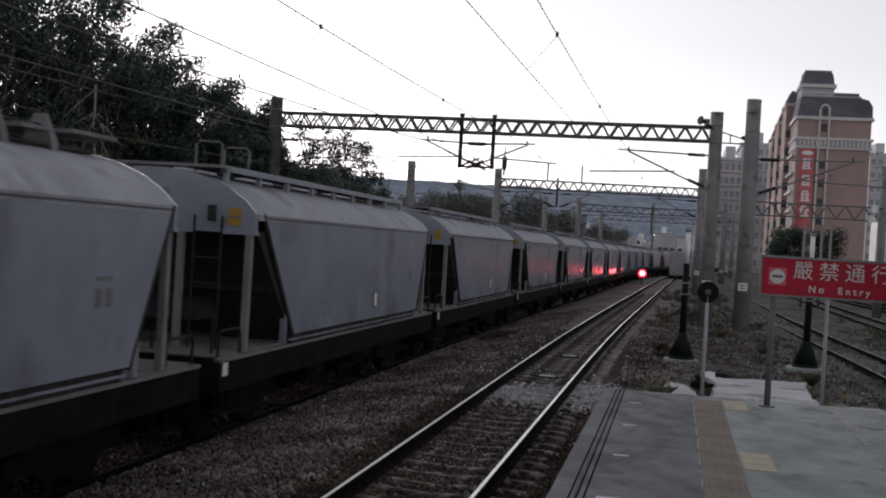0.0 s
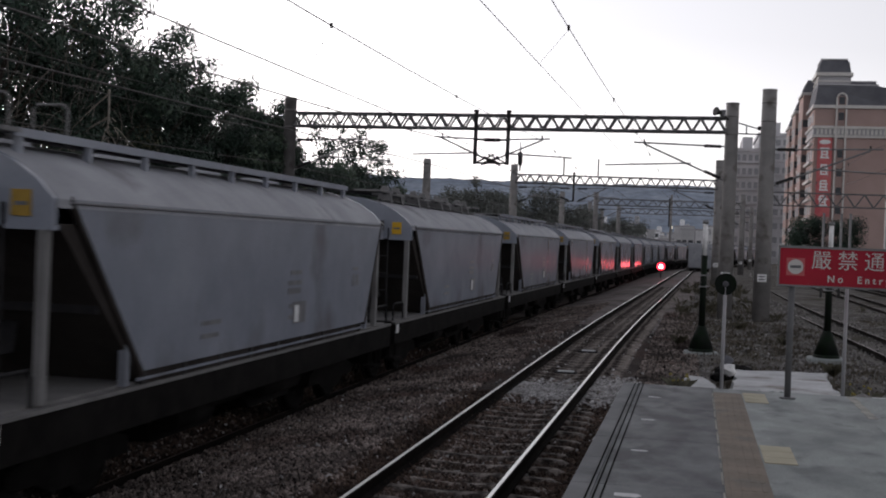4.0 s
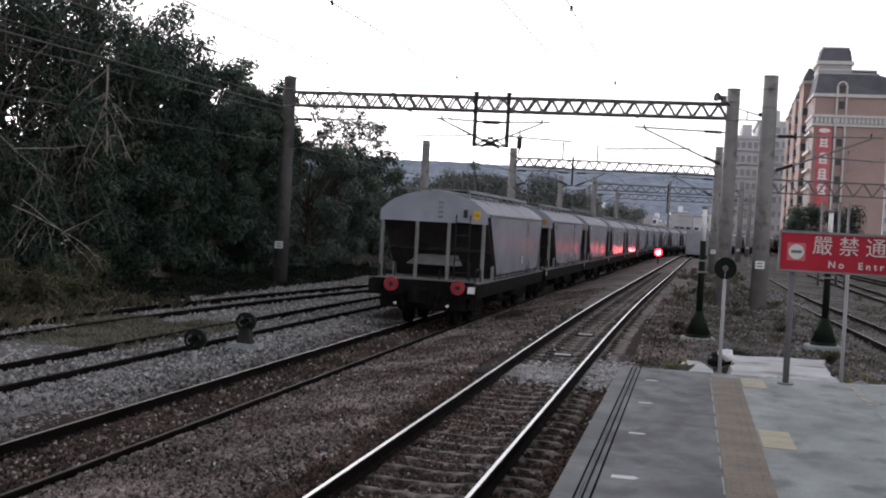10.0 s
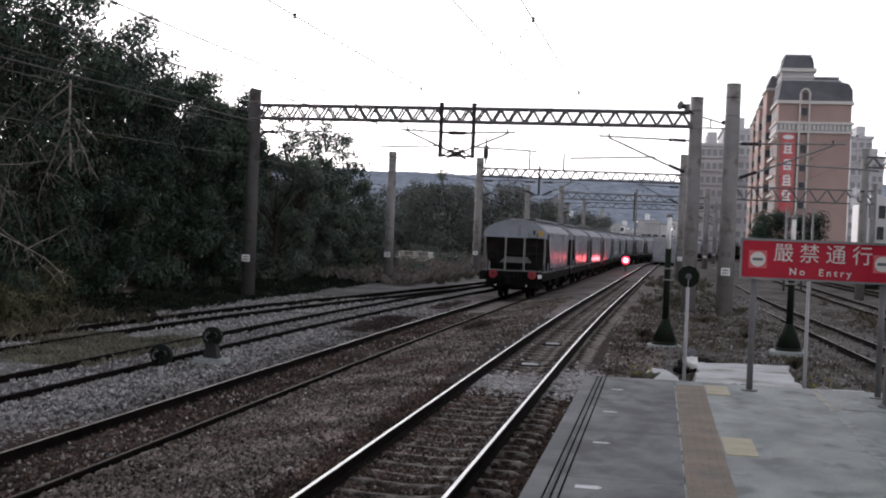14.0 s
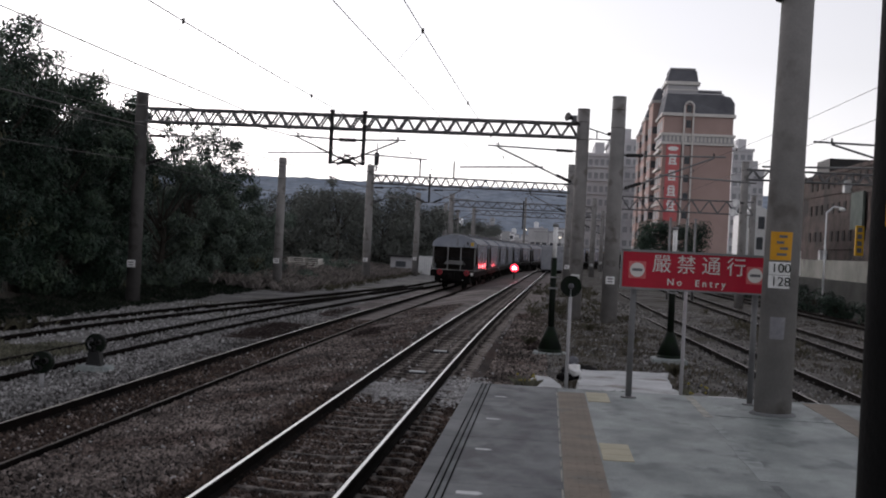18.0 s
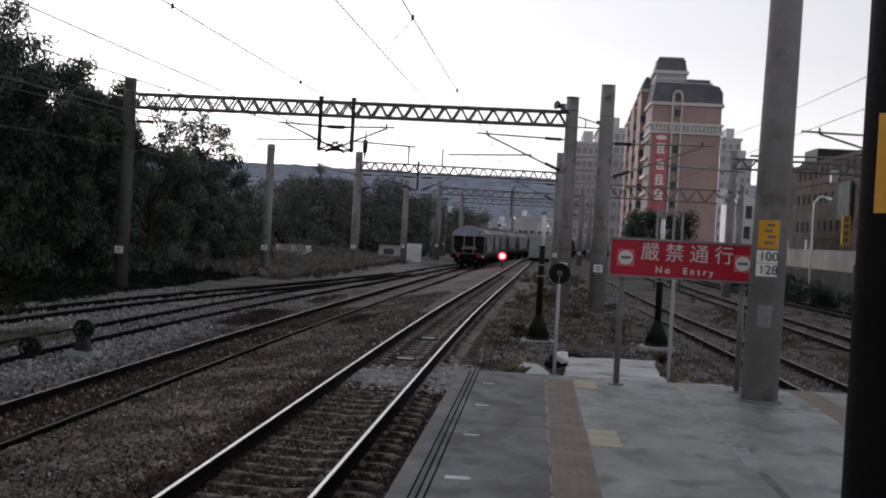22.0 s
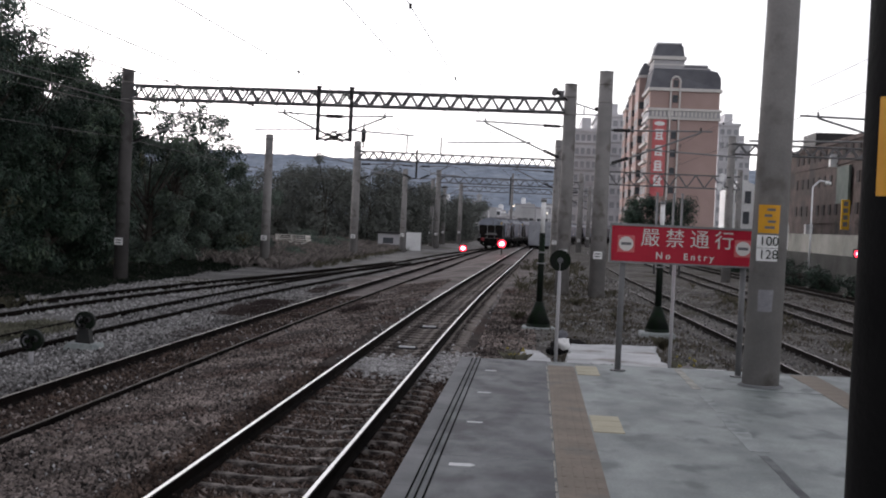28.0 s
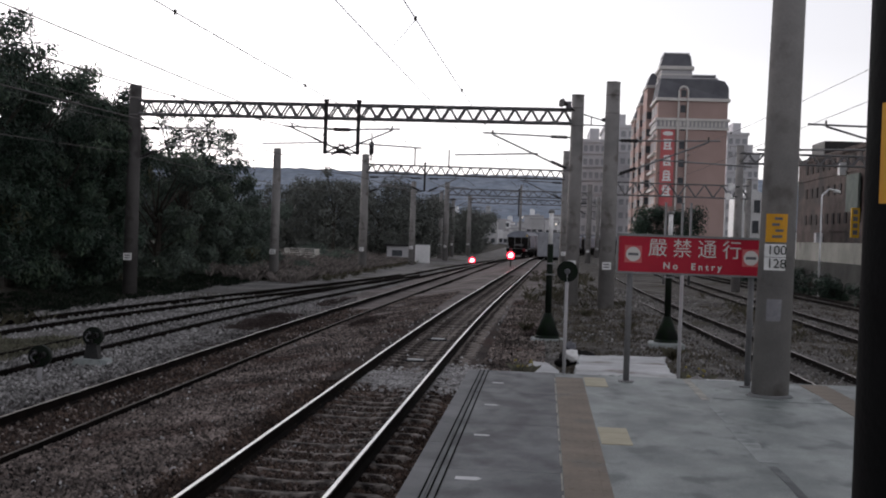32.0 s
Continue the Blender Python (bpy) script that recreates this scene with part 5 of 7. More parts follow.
    for y in (-4.8, -4.78, 4.78, 4.8):
        rows.append([bm.verts.new((x, y, z)) for x, z in ROOF_ARC])
    for a, b in zip(rows, rows[1:]):
        for i in range(len(ROOF_ARC) - 1):
            bm.faces.new((a[i], a[i + 1], b[i + 1], b[i])).smooth = True
    low = [[bm.verts.new((x, y, EAVE - 0.07)) for x in (-HALF, HALF)] for y in (-4.8, 4.8)]
    bm.faces.new((rows[0][0], rows[-1][0], low[1][0], low[0][0]))
    bm.faces.new((rows[0][-1], rows[-1][-1], low[1][1], low[0][1]))
    part("roof", bm, WAGON_TOP, t, "pale grey arched roof")
    # end frames
    for s in (-1, 1):
        ye = s * 4.84
        bm = bmesh.new()
        arc = [(x, z) for x, z in ROOF_ARC]
        prism(bm, [(-HALF, 2.43)] + arc + [(HALF, 2.43)], "y", ye - 0.03, ye + 0.03)
        plate = part("end_plate", bm, WAGON, t, "arched grey end plate")
        bm = bmesh.new()
        box(bm, -HALF - 0.01, HALF + 0.01, ye - 0.05, ye + 0.05, 2.40, 2.44)
        part("plate_lip", bm, WAGON, plate)
        for x in (-1.22, -0.38, 0.38, 1.2):
            bm = bmesh.new()
            box(bm, x - 0.038, x + 0.038, ye - 0.045, ye + 0.045, 1.08, 2.42)
            part("end_post", bevelled(bm, 0.008), POST_PAINT, t)
        bm = bmesh.new()
        solid(bm, [(-0.62, s * 4.55 - 0.3, 1.40), (0.62, s * 4.55 - 0.3, 1.40), (0.62, s * 4.55 + 0.3, 1.40), (-0.62, s * 4.55 + 0.3, 1.40), (-0.42, s * 4.1 - 0.25, 1.62), (0.42, s * 4.1 - 0.25, 1.62), (0.42, s * 4.1 + 0.25, 1.62), (-0.42, s * 4.1 + 0.25, 1.62)])
        # pale on the last wagon, dark on the others
        part("slope_cover", bm, DECK if tail else SILL, t)
        bm = bmesh.new()
        box(bm, 0.44, 0.8, ye + s * 0.03 - 0.008, ye + s * 0.03 + 0.012, 2.47, 2.92)
        part("end_panel", bm, WAGON, plate)
        yr = -3.96 if s < 0 else 4.33
        bm = bmesh.new()
        box(bm, -1.2, 1.2, yr - 0.03, yr + 0.03, 1.72, 1.79)
        part("slope_rib", bm, SILL, t)
        for x in (-1.22, 1.22):
            bm = bmesh.new()
            box(bm, x - 0.035, x + 0.035, (-3.5 if s < 0 else 4.2) - 0.04, (-3.5 if s < 0 else 4.2) + 0.04, 1.08, 1.62)
            part("corner_stake", bm, WAGON, t)
        bm = bmesh.new()
        for x in (0.55, 0.88):
            rod(bm, (x, ye + s * 0.05, 1.08), (x, ye + s * 0.05, 2.6), 0.014, None, 6)
        for k in range(5):
            rod(bm, (0.55, ye + s * 0.05, 1.25 + 0.29 * k), (0.88, ye + s * 0.05, 1.25 + 0.29 * k), 0.013, None, 6)
        part("ladder", bm, SILL, t)
        for x in (-1.0, 0.3, 1.0):
            bm = bmesh.new()
            rod(bm, (x, s * 5.3, 1.08), (x, s * 5.3, 1.5 if x != 0.3 else 1.3), 0.018, None, 6)
            part("handrail", bm, SILL, t)
        bm = bmesh.new()
        rod(bm, (-0.95, s * 4.55, 1.08), (-0.95, s * 4.55, 1.6), 0.018, None, 6)
        for k in range(16):
            a, b = (2 * math.pi * (k + j) / 16 for j in (0, 1))
            rod(bm, (-0.95 + math.cos(a) * 0.16, s * 4.6, 1.6 + math.sin(a) * 0.16), (-0.95 + math.cos(b) * 0.16, s * 4.6, 1.6 + math.sin(b) * 0.16), 0.014, None, 5)
        part("brake_wheel", bm, UNDER, t)
        bm = bmesh.new()
        box(bm, 0.94, 1.10, ye + s * 0.03, ye + s * 0.045, 2.50, 2.70)
        yp = part("yellow_plate", bm, YELLOW if tail or not catwalk else DUSTY_YELLOW, plate, "yellow data plate")
        bm = bmesh.new()
        box(bm, 0.97, 1.08, ye + s * 0.0455, ye + s * 0.049, 2.58, 2.61)
        part("mark", bm, GREYMARK, yp)
        bm = bmesh.new()
        box(bm, 0.72, 0.8, ye + s * 0.03, ye + s * 0.10, 2.54, 2.72)
        part("lamp_bracket", bm, DARK, plate)
        for k in range(4):
            bm = bmesh.new()
            box(bm, 0.10, 0.22, ye + s * 0.03, ye + s * 0.034, 2.50 + 0.11 * k, 2.56 + 0.11 * k)
            part("stencil_mark", bm, GREYMARK, plate)
    # roof gear
    if catwalk:
        bm = bmesh.new()
        box(bm, 0.30, 0.74, -4.6, 4.6, 3.14, 3.17)
        cw = part("roof_walkway", bm, DARK, t, "dark grating walkway along the roof")
        bm = bmesh.new()
        box(bm, 0.735, 0.785, -4.6, 4.6, 3.12, 3.19)
        part("kerb_bar", bm, WAGON, cw)
        bm = bmesh.new()
        box(bm, 0.72, 0.775, -0.035, 0.035, 2.84, 3.13)
        bracket = mesh_of("bracket", bm, WAGON)
        for k in range(9):
            part("bracket", bracket, None, cw).matrix_basis = pose(0, -4.5 + 1.12 * k, 0)
        for y in (-3.3, -1.1, 1.1, 3.3):
            bm = bmesh.new()
            rod(bm, (-0.15, y, 3.08), (-0.15, y, 3.2), 0.3, 0.27, 18)
            part("hatch", bm, WAGON_TOP, t)
        bm = bmesh.new()
        box(bm, -0.8, 0.8, -4.82, -4.55, 3.15, 3.185)
        part("end_board", bm, POST_PAINT, t)
        for y in (-4.6, -3.7):
            bm = bmesh.new()
            tube(bm, [(0.4, y, 3.1), (0.4, y, 3.42), (0.44, y, 3.46), (0.68, y, 3.46), (0.72, y, 3.42), (0.72, y, 3.1)], 0.012, 6)
            part("grab_rail", bm, POST_PAINT, t)
    else:
        bm = bmesh.new()
        box(bm, -0.25, 0.25, -4.6, 4.6, 3.22, 3.25)
        part("roof_walkway", bm, DARK, t)
        for k in range(8):
            y = -3.3 + 2.2 * (k // 2) + (0.4 if k % 2 else -0.4)
            bm = bmesh.new()
            prism(bm, [(0.3, 2.99), (0.66, 2.93), (0.6, 3.16), (0.53, 3.36), (0.42, 3.36), (0.36, 3.16)], "y", y - 0.055, y + 0.055)
            for v in bm.verts:
                if v.co.z > 3.3:
                    v.co.y += 0.03 if v.co.y < y else -0.03
            lug = part("hatch_lug", bevelled(bm, 0.008), POST_PAINT, t, "dusty hatch locking lug")
            bm = bmesh.new()
            rod(bm, (0.48, y - 0.1, 3.24), (0.48, y + 0.1, 3.24), 0.035, None, 10)
            part("hinge_pin", bm, DARK, lug)
            if k % 4 == 1:
                bm = bmesh.new()
                rod(bm, (0.5, y + 0.3, 2.98), (0.5, y + 0.3, 3.26), 0.085, 0.075, 14)
                part("vent_pipe", bm, POST_PAINT, t)
        for y0, y1, dz in ((-4.75, -3.95, 0.03), (-3.6, -3.0, 0), (-2.7, -1.72, 0.03), (-1.35, -0.85, 0), (-0.5, 0.5, 0.03), (0.85, 1.35, 0), (1.75, 2.65, 0.03), (3.05, 3.55, 0), (3.9, 4.75, 0.03)):
            bm = bmesh.new()
            box(bm, 0.2, 0.68, y0, y1, 3.19 + dz, 3.225 + dz)
            part("tread_board", bm, POST_PAINT, t)
        bm = bmesh.new()
        rod(bm, (0.58, -4.4, 3.08), (0.58, 4.4, 3.08), 0.022, None, 6)
        part("locking_bar", bm, DARK, t)
    # running gear
    for y in (-4.5, -2.95, 2.95, 4.5):
        bm = bmesh.new()
        rod(bm, (-0.6, 0, 0), (0.6, 0, 0), 0.07, None, 8)
        for s in (-1, 1):
            rod(bm, (s * 0.5, 0, 0), (s * 0.53, 0, 0), 0.45, 0.45, 24)
            lathe(bm, Vector((s * 0.53, 0, 0)), Vector((s, 0, 0)), [(0, 0.415), (0.1, 0.41), (0.1, 0.35), (0.05, 0.33), (0.05, 0.16), (0.12, 0.12)], 24)
            for k in range(4):
                rod(bm, (s * 0.585, 0.24 * math.cos(k * 1.571), 0.24 * math.sin(k * 1.571)), (s * 0.6, 0.24 * math.cos(k * 1.571), 0.24 * math.sin(k * 1.571)), 0.045, None, 8)
        part("wheelset", bm, UNDER, t).matrix_basis = pose(0, y, 0.41)
    for yc in (-3.72, 3.72):
        for s in (-1, 1):
            bm = bmesh.new()
            prism(bm, [(yc - 1.05, 0.36), (yc - 0.6, 0.36), (yc - 0.35, 0.25), (yc + 0.35, 0.25), (yc + 0.6, 0.36), (yc + 1.05, 0.36), (yc + 1.0, 0.52), (yc + 0.45, 0.66), (yc - 0.45, 0.66), (yc - 1.0, 0.52)], "x", s * 0.76, s * 0.9)
            part("bogie_frame", bm, UNDER, t)
    for y in (-1.2, 1.2):
        bm = bmesh.new()
        prism(bm, [(-0.7, 0.78), (0.7, 0.78), (0.35, 0.3), (-0.35, 0.3)], "y", y - 0.45, y + 0.45)
        part("discharge_chute", bm, UNDER, t)
    # filler block added to stop light passing under the floor
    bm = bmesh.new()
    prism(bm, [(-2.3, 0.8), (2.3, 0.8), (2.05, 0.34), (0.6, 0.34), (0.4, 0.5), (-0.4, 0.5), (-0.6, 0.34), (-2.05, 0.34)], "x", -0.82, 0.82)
    part("underfloor_filler", bm, UNDER, t)
    # bulky bogie boxes, likewise added to shut out light
    for yc in (-3.72, 3.72):
        bm = bmesh.new()
        box(bm, -0.74, 0.74, yc - 0.3, yc + 0.3, 0.28, 0.8)
        part("bolster_filler", bm, UNDER, t)
    for y0, y1, r in ((-2.1, -1.2, 0.15), (0.4, 1.7, 0.12)):
        bm = bmesh.new()
        rod(bm, (0.98, y0, 0.6), (0.98, y1, 0.6), r, None, 12)
        part("air_reservoir", bm, UNDER, t)
    if not tail:
        bm = bmesh.new()
        box(bm, 1.265, 1.272, -5.62, -5.48, 0.88, 1.02)
        part("corner_tag", bm, PALE, t, "small pale corner tag")
    for s in (-1, 1):
        bm = bmesh.new()
        for k in (-1, 1):
            rod(bm, (1.1, s * 5.2 + k * 0.2, 0.45), (1.1, s * 5.2 + k * 0.2, 0.82), 0.015, None, 6)
        box(bm, 1.0, 1.2, s * 5.2 - 0.22, s * 5.2 + 0.22, 0.42, 0.45)
        part("step", bm, UNDER, t)
    if tail:
        for x in (-0.71, 0.84):
            bm = bmesh.new()
            rod(bm, (x, -5.68, 0.95), (x, -5.80, 0.95), 0.16, 0.165, 28)
            d = part("tail_disc", bevelled(bm, 0.006), DISC_RED, t, "red tail disc")
            bm = bmesh.new()
            rod(bm, (x, -5.80, 0.95), (x, -5.83, 0.95), 0.055, 0.045, 16)
            part("hub", bm, DARK, d)
        bm = bmesh.new()
        box(bm, 1.06, 1.22, -5.72, -5.70, 0.83, 0.98)
        part("white_tag", bm, WHITE, t, "white square end tag")
        for x in (-0.6, 0.62):
            bm = bmesh.new()
            rod(bm, (x, -5.72, 0.52), (x, -5.76, 0.52), 0.03, 0.03, 10)
            part("hose_cap", bm, WHITE, t)
    return t


PITCH, COUNT = 11.95, 18
SLACK = {1: 0.22}
TAIL = [(0, -23.8), (0.5, -21.6), (1, -19.3), (1.5, -16.87), (2, -14.42), (2.5, -12.12), (3, -9.7), (3.5, -7.4), (5.5, 2.9), (6.5, 8.22), (7.5, 13.62), (9, 21.67), (11, 32.1), (13, 42.4), (15, 52.9), (19, 74.5), (23, 96.0), (28, 121.5), (32, 141.0)]
plain = hopper_wagon("grey steel hopper wagon with a dark roof walkway")
lugged = hopper_wagon("grey steel hopper wagon with hatch lugs along its roof", catwalk=False)
last = hopper_wagon("grey steel hopper wagon with two red tail discs", tail=True)
WAGONS = [last, plain, lugged] + [copy_thing(plain, Matrix.Identity(4)) for _ in range(COUNT - 3)]


# ---- trees
def leaf_cloud(name, centres, radius, count, size, material, parent, seed, droop=0.5):
    """Many small pointed leaves round clump centres, one mesh."""
    rng = np.random.default_rng(seed)
    c = np.array(centres)[rng.integers(0, len(centres), count)]
    d = rng.normal(0, 1, (count, 3))
    d *= (radius * rng.random((count, 1)) ** 0.45) / np.linalg.norm(d, axis=1, keepdims=True)
    p = c + d * np.array([1, 1, 0.8])
    a = rng.normal(0, 1, (count, 3))
    a[:, 2] -= droop
    a /= np.linalg.norm(a, axis=1, keepdims=True)
    out = d / np.linalg.norm(d, axis=1, keepdims=True) + np.array([0, 0, 0.25])
    a -= 0.75 * out * np.sum(a * out, axis=1, keepdims=True)
    a /= np.linalg.norm(a, axis=1, keepdims=True)
    b = np.cross(a, out + 0.55 * rng.normal(0, 1, (count, 3)))
    b /= np.linalg.norm(b, axis=1, keepdims=True)
    s = size * rng.uniform(0.6, 1.4, (count, 1))
    v = np.stack([p - a * s, p + b * s * 0.27, p + a * s, p - b * s * 0.27], 1).reshape(-1, 3)
    me = bpy.data.meshes.new(name)
    me.vertices.add(len(v))
    me.vertices.foreach_set("co", v.ravel())
    me.loops.add(len(v))
    me.loops.foreach_set("vertex_index", np.arange(len(v)))
    me.polygons.add(count)
    me.polygons.foreach_set("loop_start", np.arange(count) * 4)
    me.polygons.foreach_set("loop_total", np.full(count, 4))
    me.update()
    me.materials.append(material)
    return part(name, me, None, parent)


def tree(x, y, z, h, r, leaves, size, material, label, seed, base=0.15, group="", category="tree", gaps=0.0, clumps=1.0, spread=0.42, spray=None):
    t = thing("tree", x, y, z, label, category, group)
    rng = random.Random(seed)
    bm = bmesh.new()
    rod(bm, (0, 0, -0.2), (rng.uniform(-0.3, 0.3), rng.uniform(-0.3, 0.3), h * 0.6), 0.14 * r ** 0.5, 0.05, 8)
    centres = []
    n = int((14 + 5 * r * h / 10) * clumps)
    for i in range(n):
        f = rng.uniform(base, 0.97)
        w = r * (math.sin(math.pi * min(1, 0.25 + 0.75 * (1 - f))) ** 0.6) * rng.uniform(0.35, 1.0)
        a = rng.uniform(0, 2 * math.pi)
        c = (w * math.cos(a), w * math.sin(a), h * f)
        centres.append(c)
        if i % 2 == 0:
            rod(bm, (0, 0, h * f * 0.55), c, 0.05, 0.015, 5, False)
    part("trunk", bm, BARK, t)
    leaf_cloud("crown", centres, r * (spread - gaps), leaves, size, material, t, seed)
    # paler leaves on some clumps stand in for skylight on the tips
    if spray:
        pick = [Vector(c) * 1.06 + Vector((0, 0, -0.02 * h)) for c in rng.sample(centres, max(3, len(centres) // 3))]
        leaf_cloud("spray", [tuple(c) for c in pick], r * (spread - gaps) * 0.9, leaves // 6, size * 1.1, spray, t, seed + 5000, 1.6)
    return t


hedge = [(-17.5, 15, 9.0, 3.2), (-17.2, 19, 9.6, 3.2), (-17.8, 23, 9.6, 3.4), (-17.4, 27, 9.4, 3.3), (-17.6, 31, 9.2, 3.2), (-17.4, 35, 8.7, 2.8), (-18.0, 36.8, 8.4, 2.4), (-17.6, 39, 7.9, 2.6), (-17.0, 43, 7.75, 2.4), (-17.4, 46.5, 6.7, 2.0), (-16.8, 51.5, 5.9, 2.4), (-16.7, 57, 5.4, 2.2), (-16.8, 62, 5.0, 2.1), (-17.0, 67, 4.6, 2.1), (-17.0, 72, 4.0, 1.9), (-16.8, 44.0, 7.1, 2.0), (-16.6, 40, 7.5, 2.2), (-18.8, 50.5, 6.3, 2.2), (-18.7, 56, 5.6, 2.2), (-18.8, 62, 4.9, 2.2), (-19.6, 24, 10.6, 3.4), (-19.8, 31, 9.6, 3.3), (-19.0, 17, 10.5, 3.2), (-19.2, 27.5, 7.5, 3.0)]
for i, (x, y, h, r) in enumerate(hedge):
    # no pale sprays from y 22 to 29, to keep that hollow dark
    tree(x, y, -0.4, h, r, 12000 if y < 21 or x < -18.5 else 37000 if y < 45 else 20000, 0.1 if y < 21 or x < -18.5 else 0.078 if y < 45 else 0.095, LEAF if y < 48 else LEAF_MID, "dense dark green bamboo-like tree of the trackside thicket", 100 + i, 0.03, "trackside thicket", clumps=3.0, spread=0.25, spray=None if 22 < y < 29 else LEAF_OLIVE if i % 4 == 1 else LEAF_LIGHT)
for i, (x, y, h, r) in enumerate([(-22, 20, 11, 4), (-22.5, 28, 10.4, 4), (-22, 37, 8.6, 3.6), (-21.5, 47, 6.4, 3.2)]):
    tree(x, y, -0.2, h, r, 10000, 0.17, LEAF, "tall dark green tree at the back of the thicket", 150 + i, 0.05, "trackside thicket", clumps=2.5, spread=0.28)
for i, (x, y, h) in enumerate(((-16.6, 54.5, 8.1), (-16.8, 59.0, 7.5))):
    tree(x, y, -0.4, h, 2.2, 3700, 0.1, LEAF, "thin-leaved tree rising above the thicket with gaps", 170 + i, 0.55, gaps=0.09, clumps=2.2, spread=0.3)
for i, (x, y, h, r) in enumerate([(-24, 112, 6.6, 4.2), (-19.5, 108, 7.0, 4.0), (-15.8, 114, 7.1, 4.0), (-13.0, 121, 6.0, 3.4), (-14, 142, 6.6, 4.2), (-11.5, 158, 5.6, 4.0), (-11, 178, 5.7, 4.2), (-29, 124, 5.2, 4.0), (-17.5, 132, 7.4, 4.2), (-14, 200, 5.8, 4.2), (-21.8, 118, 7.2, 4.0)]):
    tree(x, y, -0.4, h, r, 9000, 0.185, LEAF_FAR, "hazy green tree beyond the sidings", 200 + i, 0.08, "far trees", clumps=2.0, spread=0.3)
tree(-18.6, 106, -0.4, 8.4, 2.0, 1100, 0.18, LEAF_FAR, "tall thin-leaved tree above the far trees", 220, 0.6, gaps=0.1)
for i in range(11):
    rr = random.Random(300 + i)
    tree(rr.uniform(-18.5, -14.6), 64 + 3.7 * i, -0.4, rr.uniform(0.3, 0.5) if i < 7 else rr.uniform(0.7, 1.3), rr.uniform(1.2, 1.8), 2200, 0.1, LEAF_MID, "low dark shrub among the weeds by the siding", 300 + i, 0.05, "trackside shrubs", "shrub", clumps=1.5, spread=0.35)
tree(11.3, 112, -0.4, 5.7, 3.0, 18000, 0.14, LEAF, "round dark shrub tree before the tall building", 230, 0.12, clumps=3.0, spread=0.32)


# ---- distance
def ridge(name, y, base, amp, seed, x0, x1, material, label):
    bm = bmesh.new()
    xs = np.linspace(x0, x1, 700)
    rows = [[], [], []]
    for x in xs:
        h = base + amp * (noise.noise((x * 0.0022, seed, 0)) + 0.35 * noise.noise((x * 0.012, seed, 2)) + 0.14 * noise.noise((x * 0.06, seed, 4)) + 0.1 * noise.noise((x * 0.17, seed, 6)))
        for r, (yy, zz) in zip(rows, ((y - 350, -3), (y - 120, h * 0.62), (y, h))):
            r.append(bm.verts.new((x, yy, zz)))
    for a, b in zip(rows, rows[1:]):
        for i in range(len(xs) - 1):
            bm.faces.new((a[i], a[i + 1], b[i + 1], b[i]))
    tagged(part(name, bm, material), label, "hill", kind="structure")


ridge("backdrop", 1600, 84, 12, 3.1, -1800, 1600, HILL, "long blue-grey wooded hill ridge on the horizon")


def window_at(parent, me, m):
    w = part("window", me, None, parent)
    w.matrix_basis = m
    return w


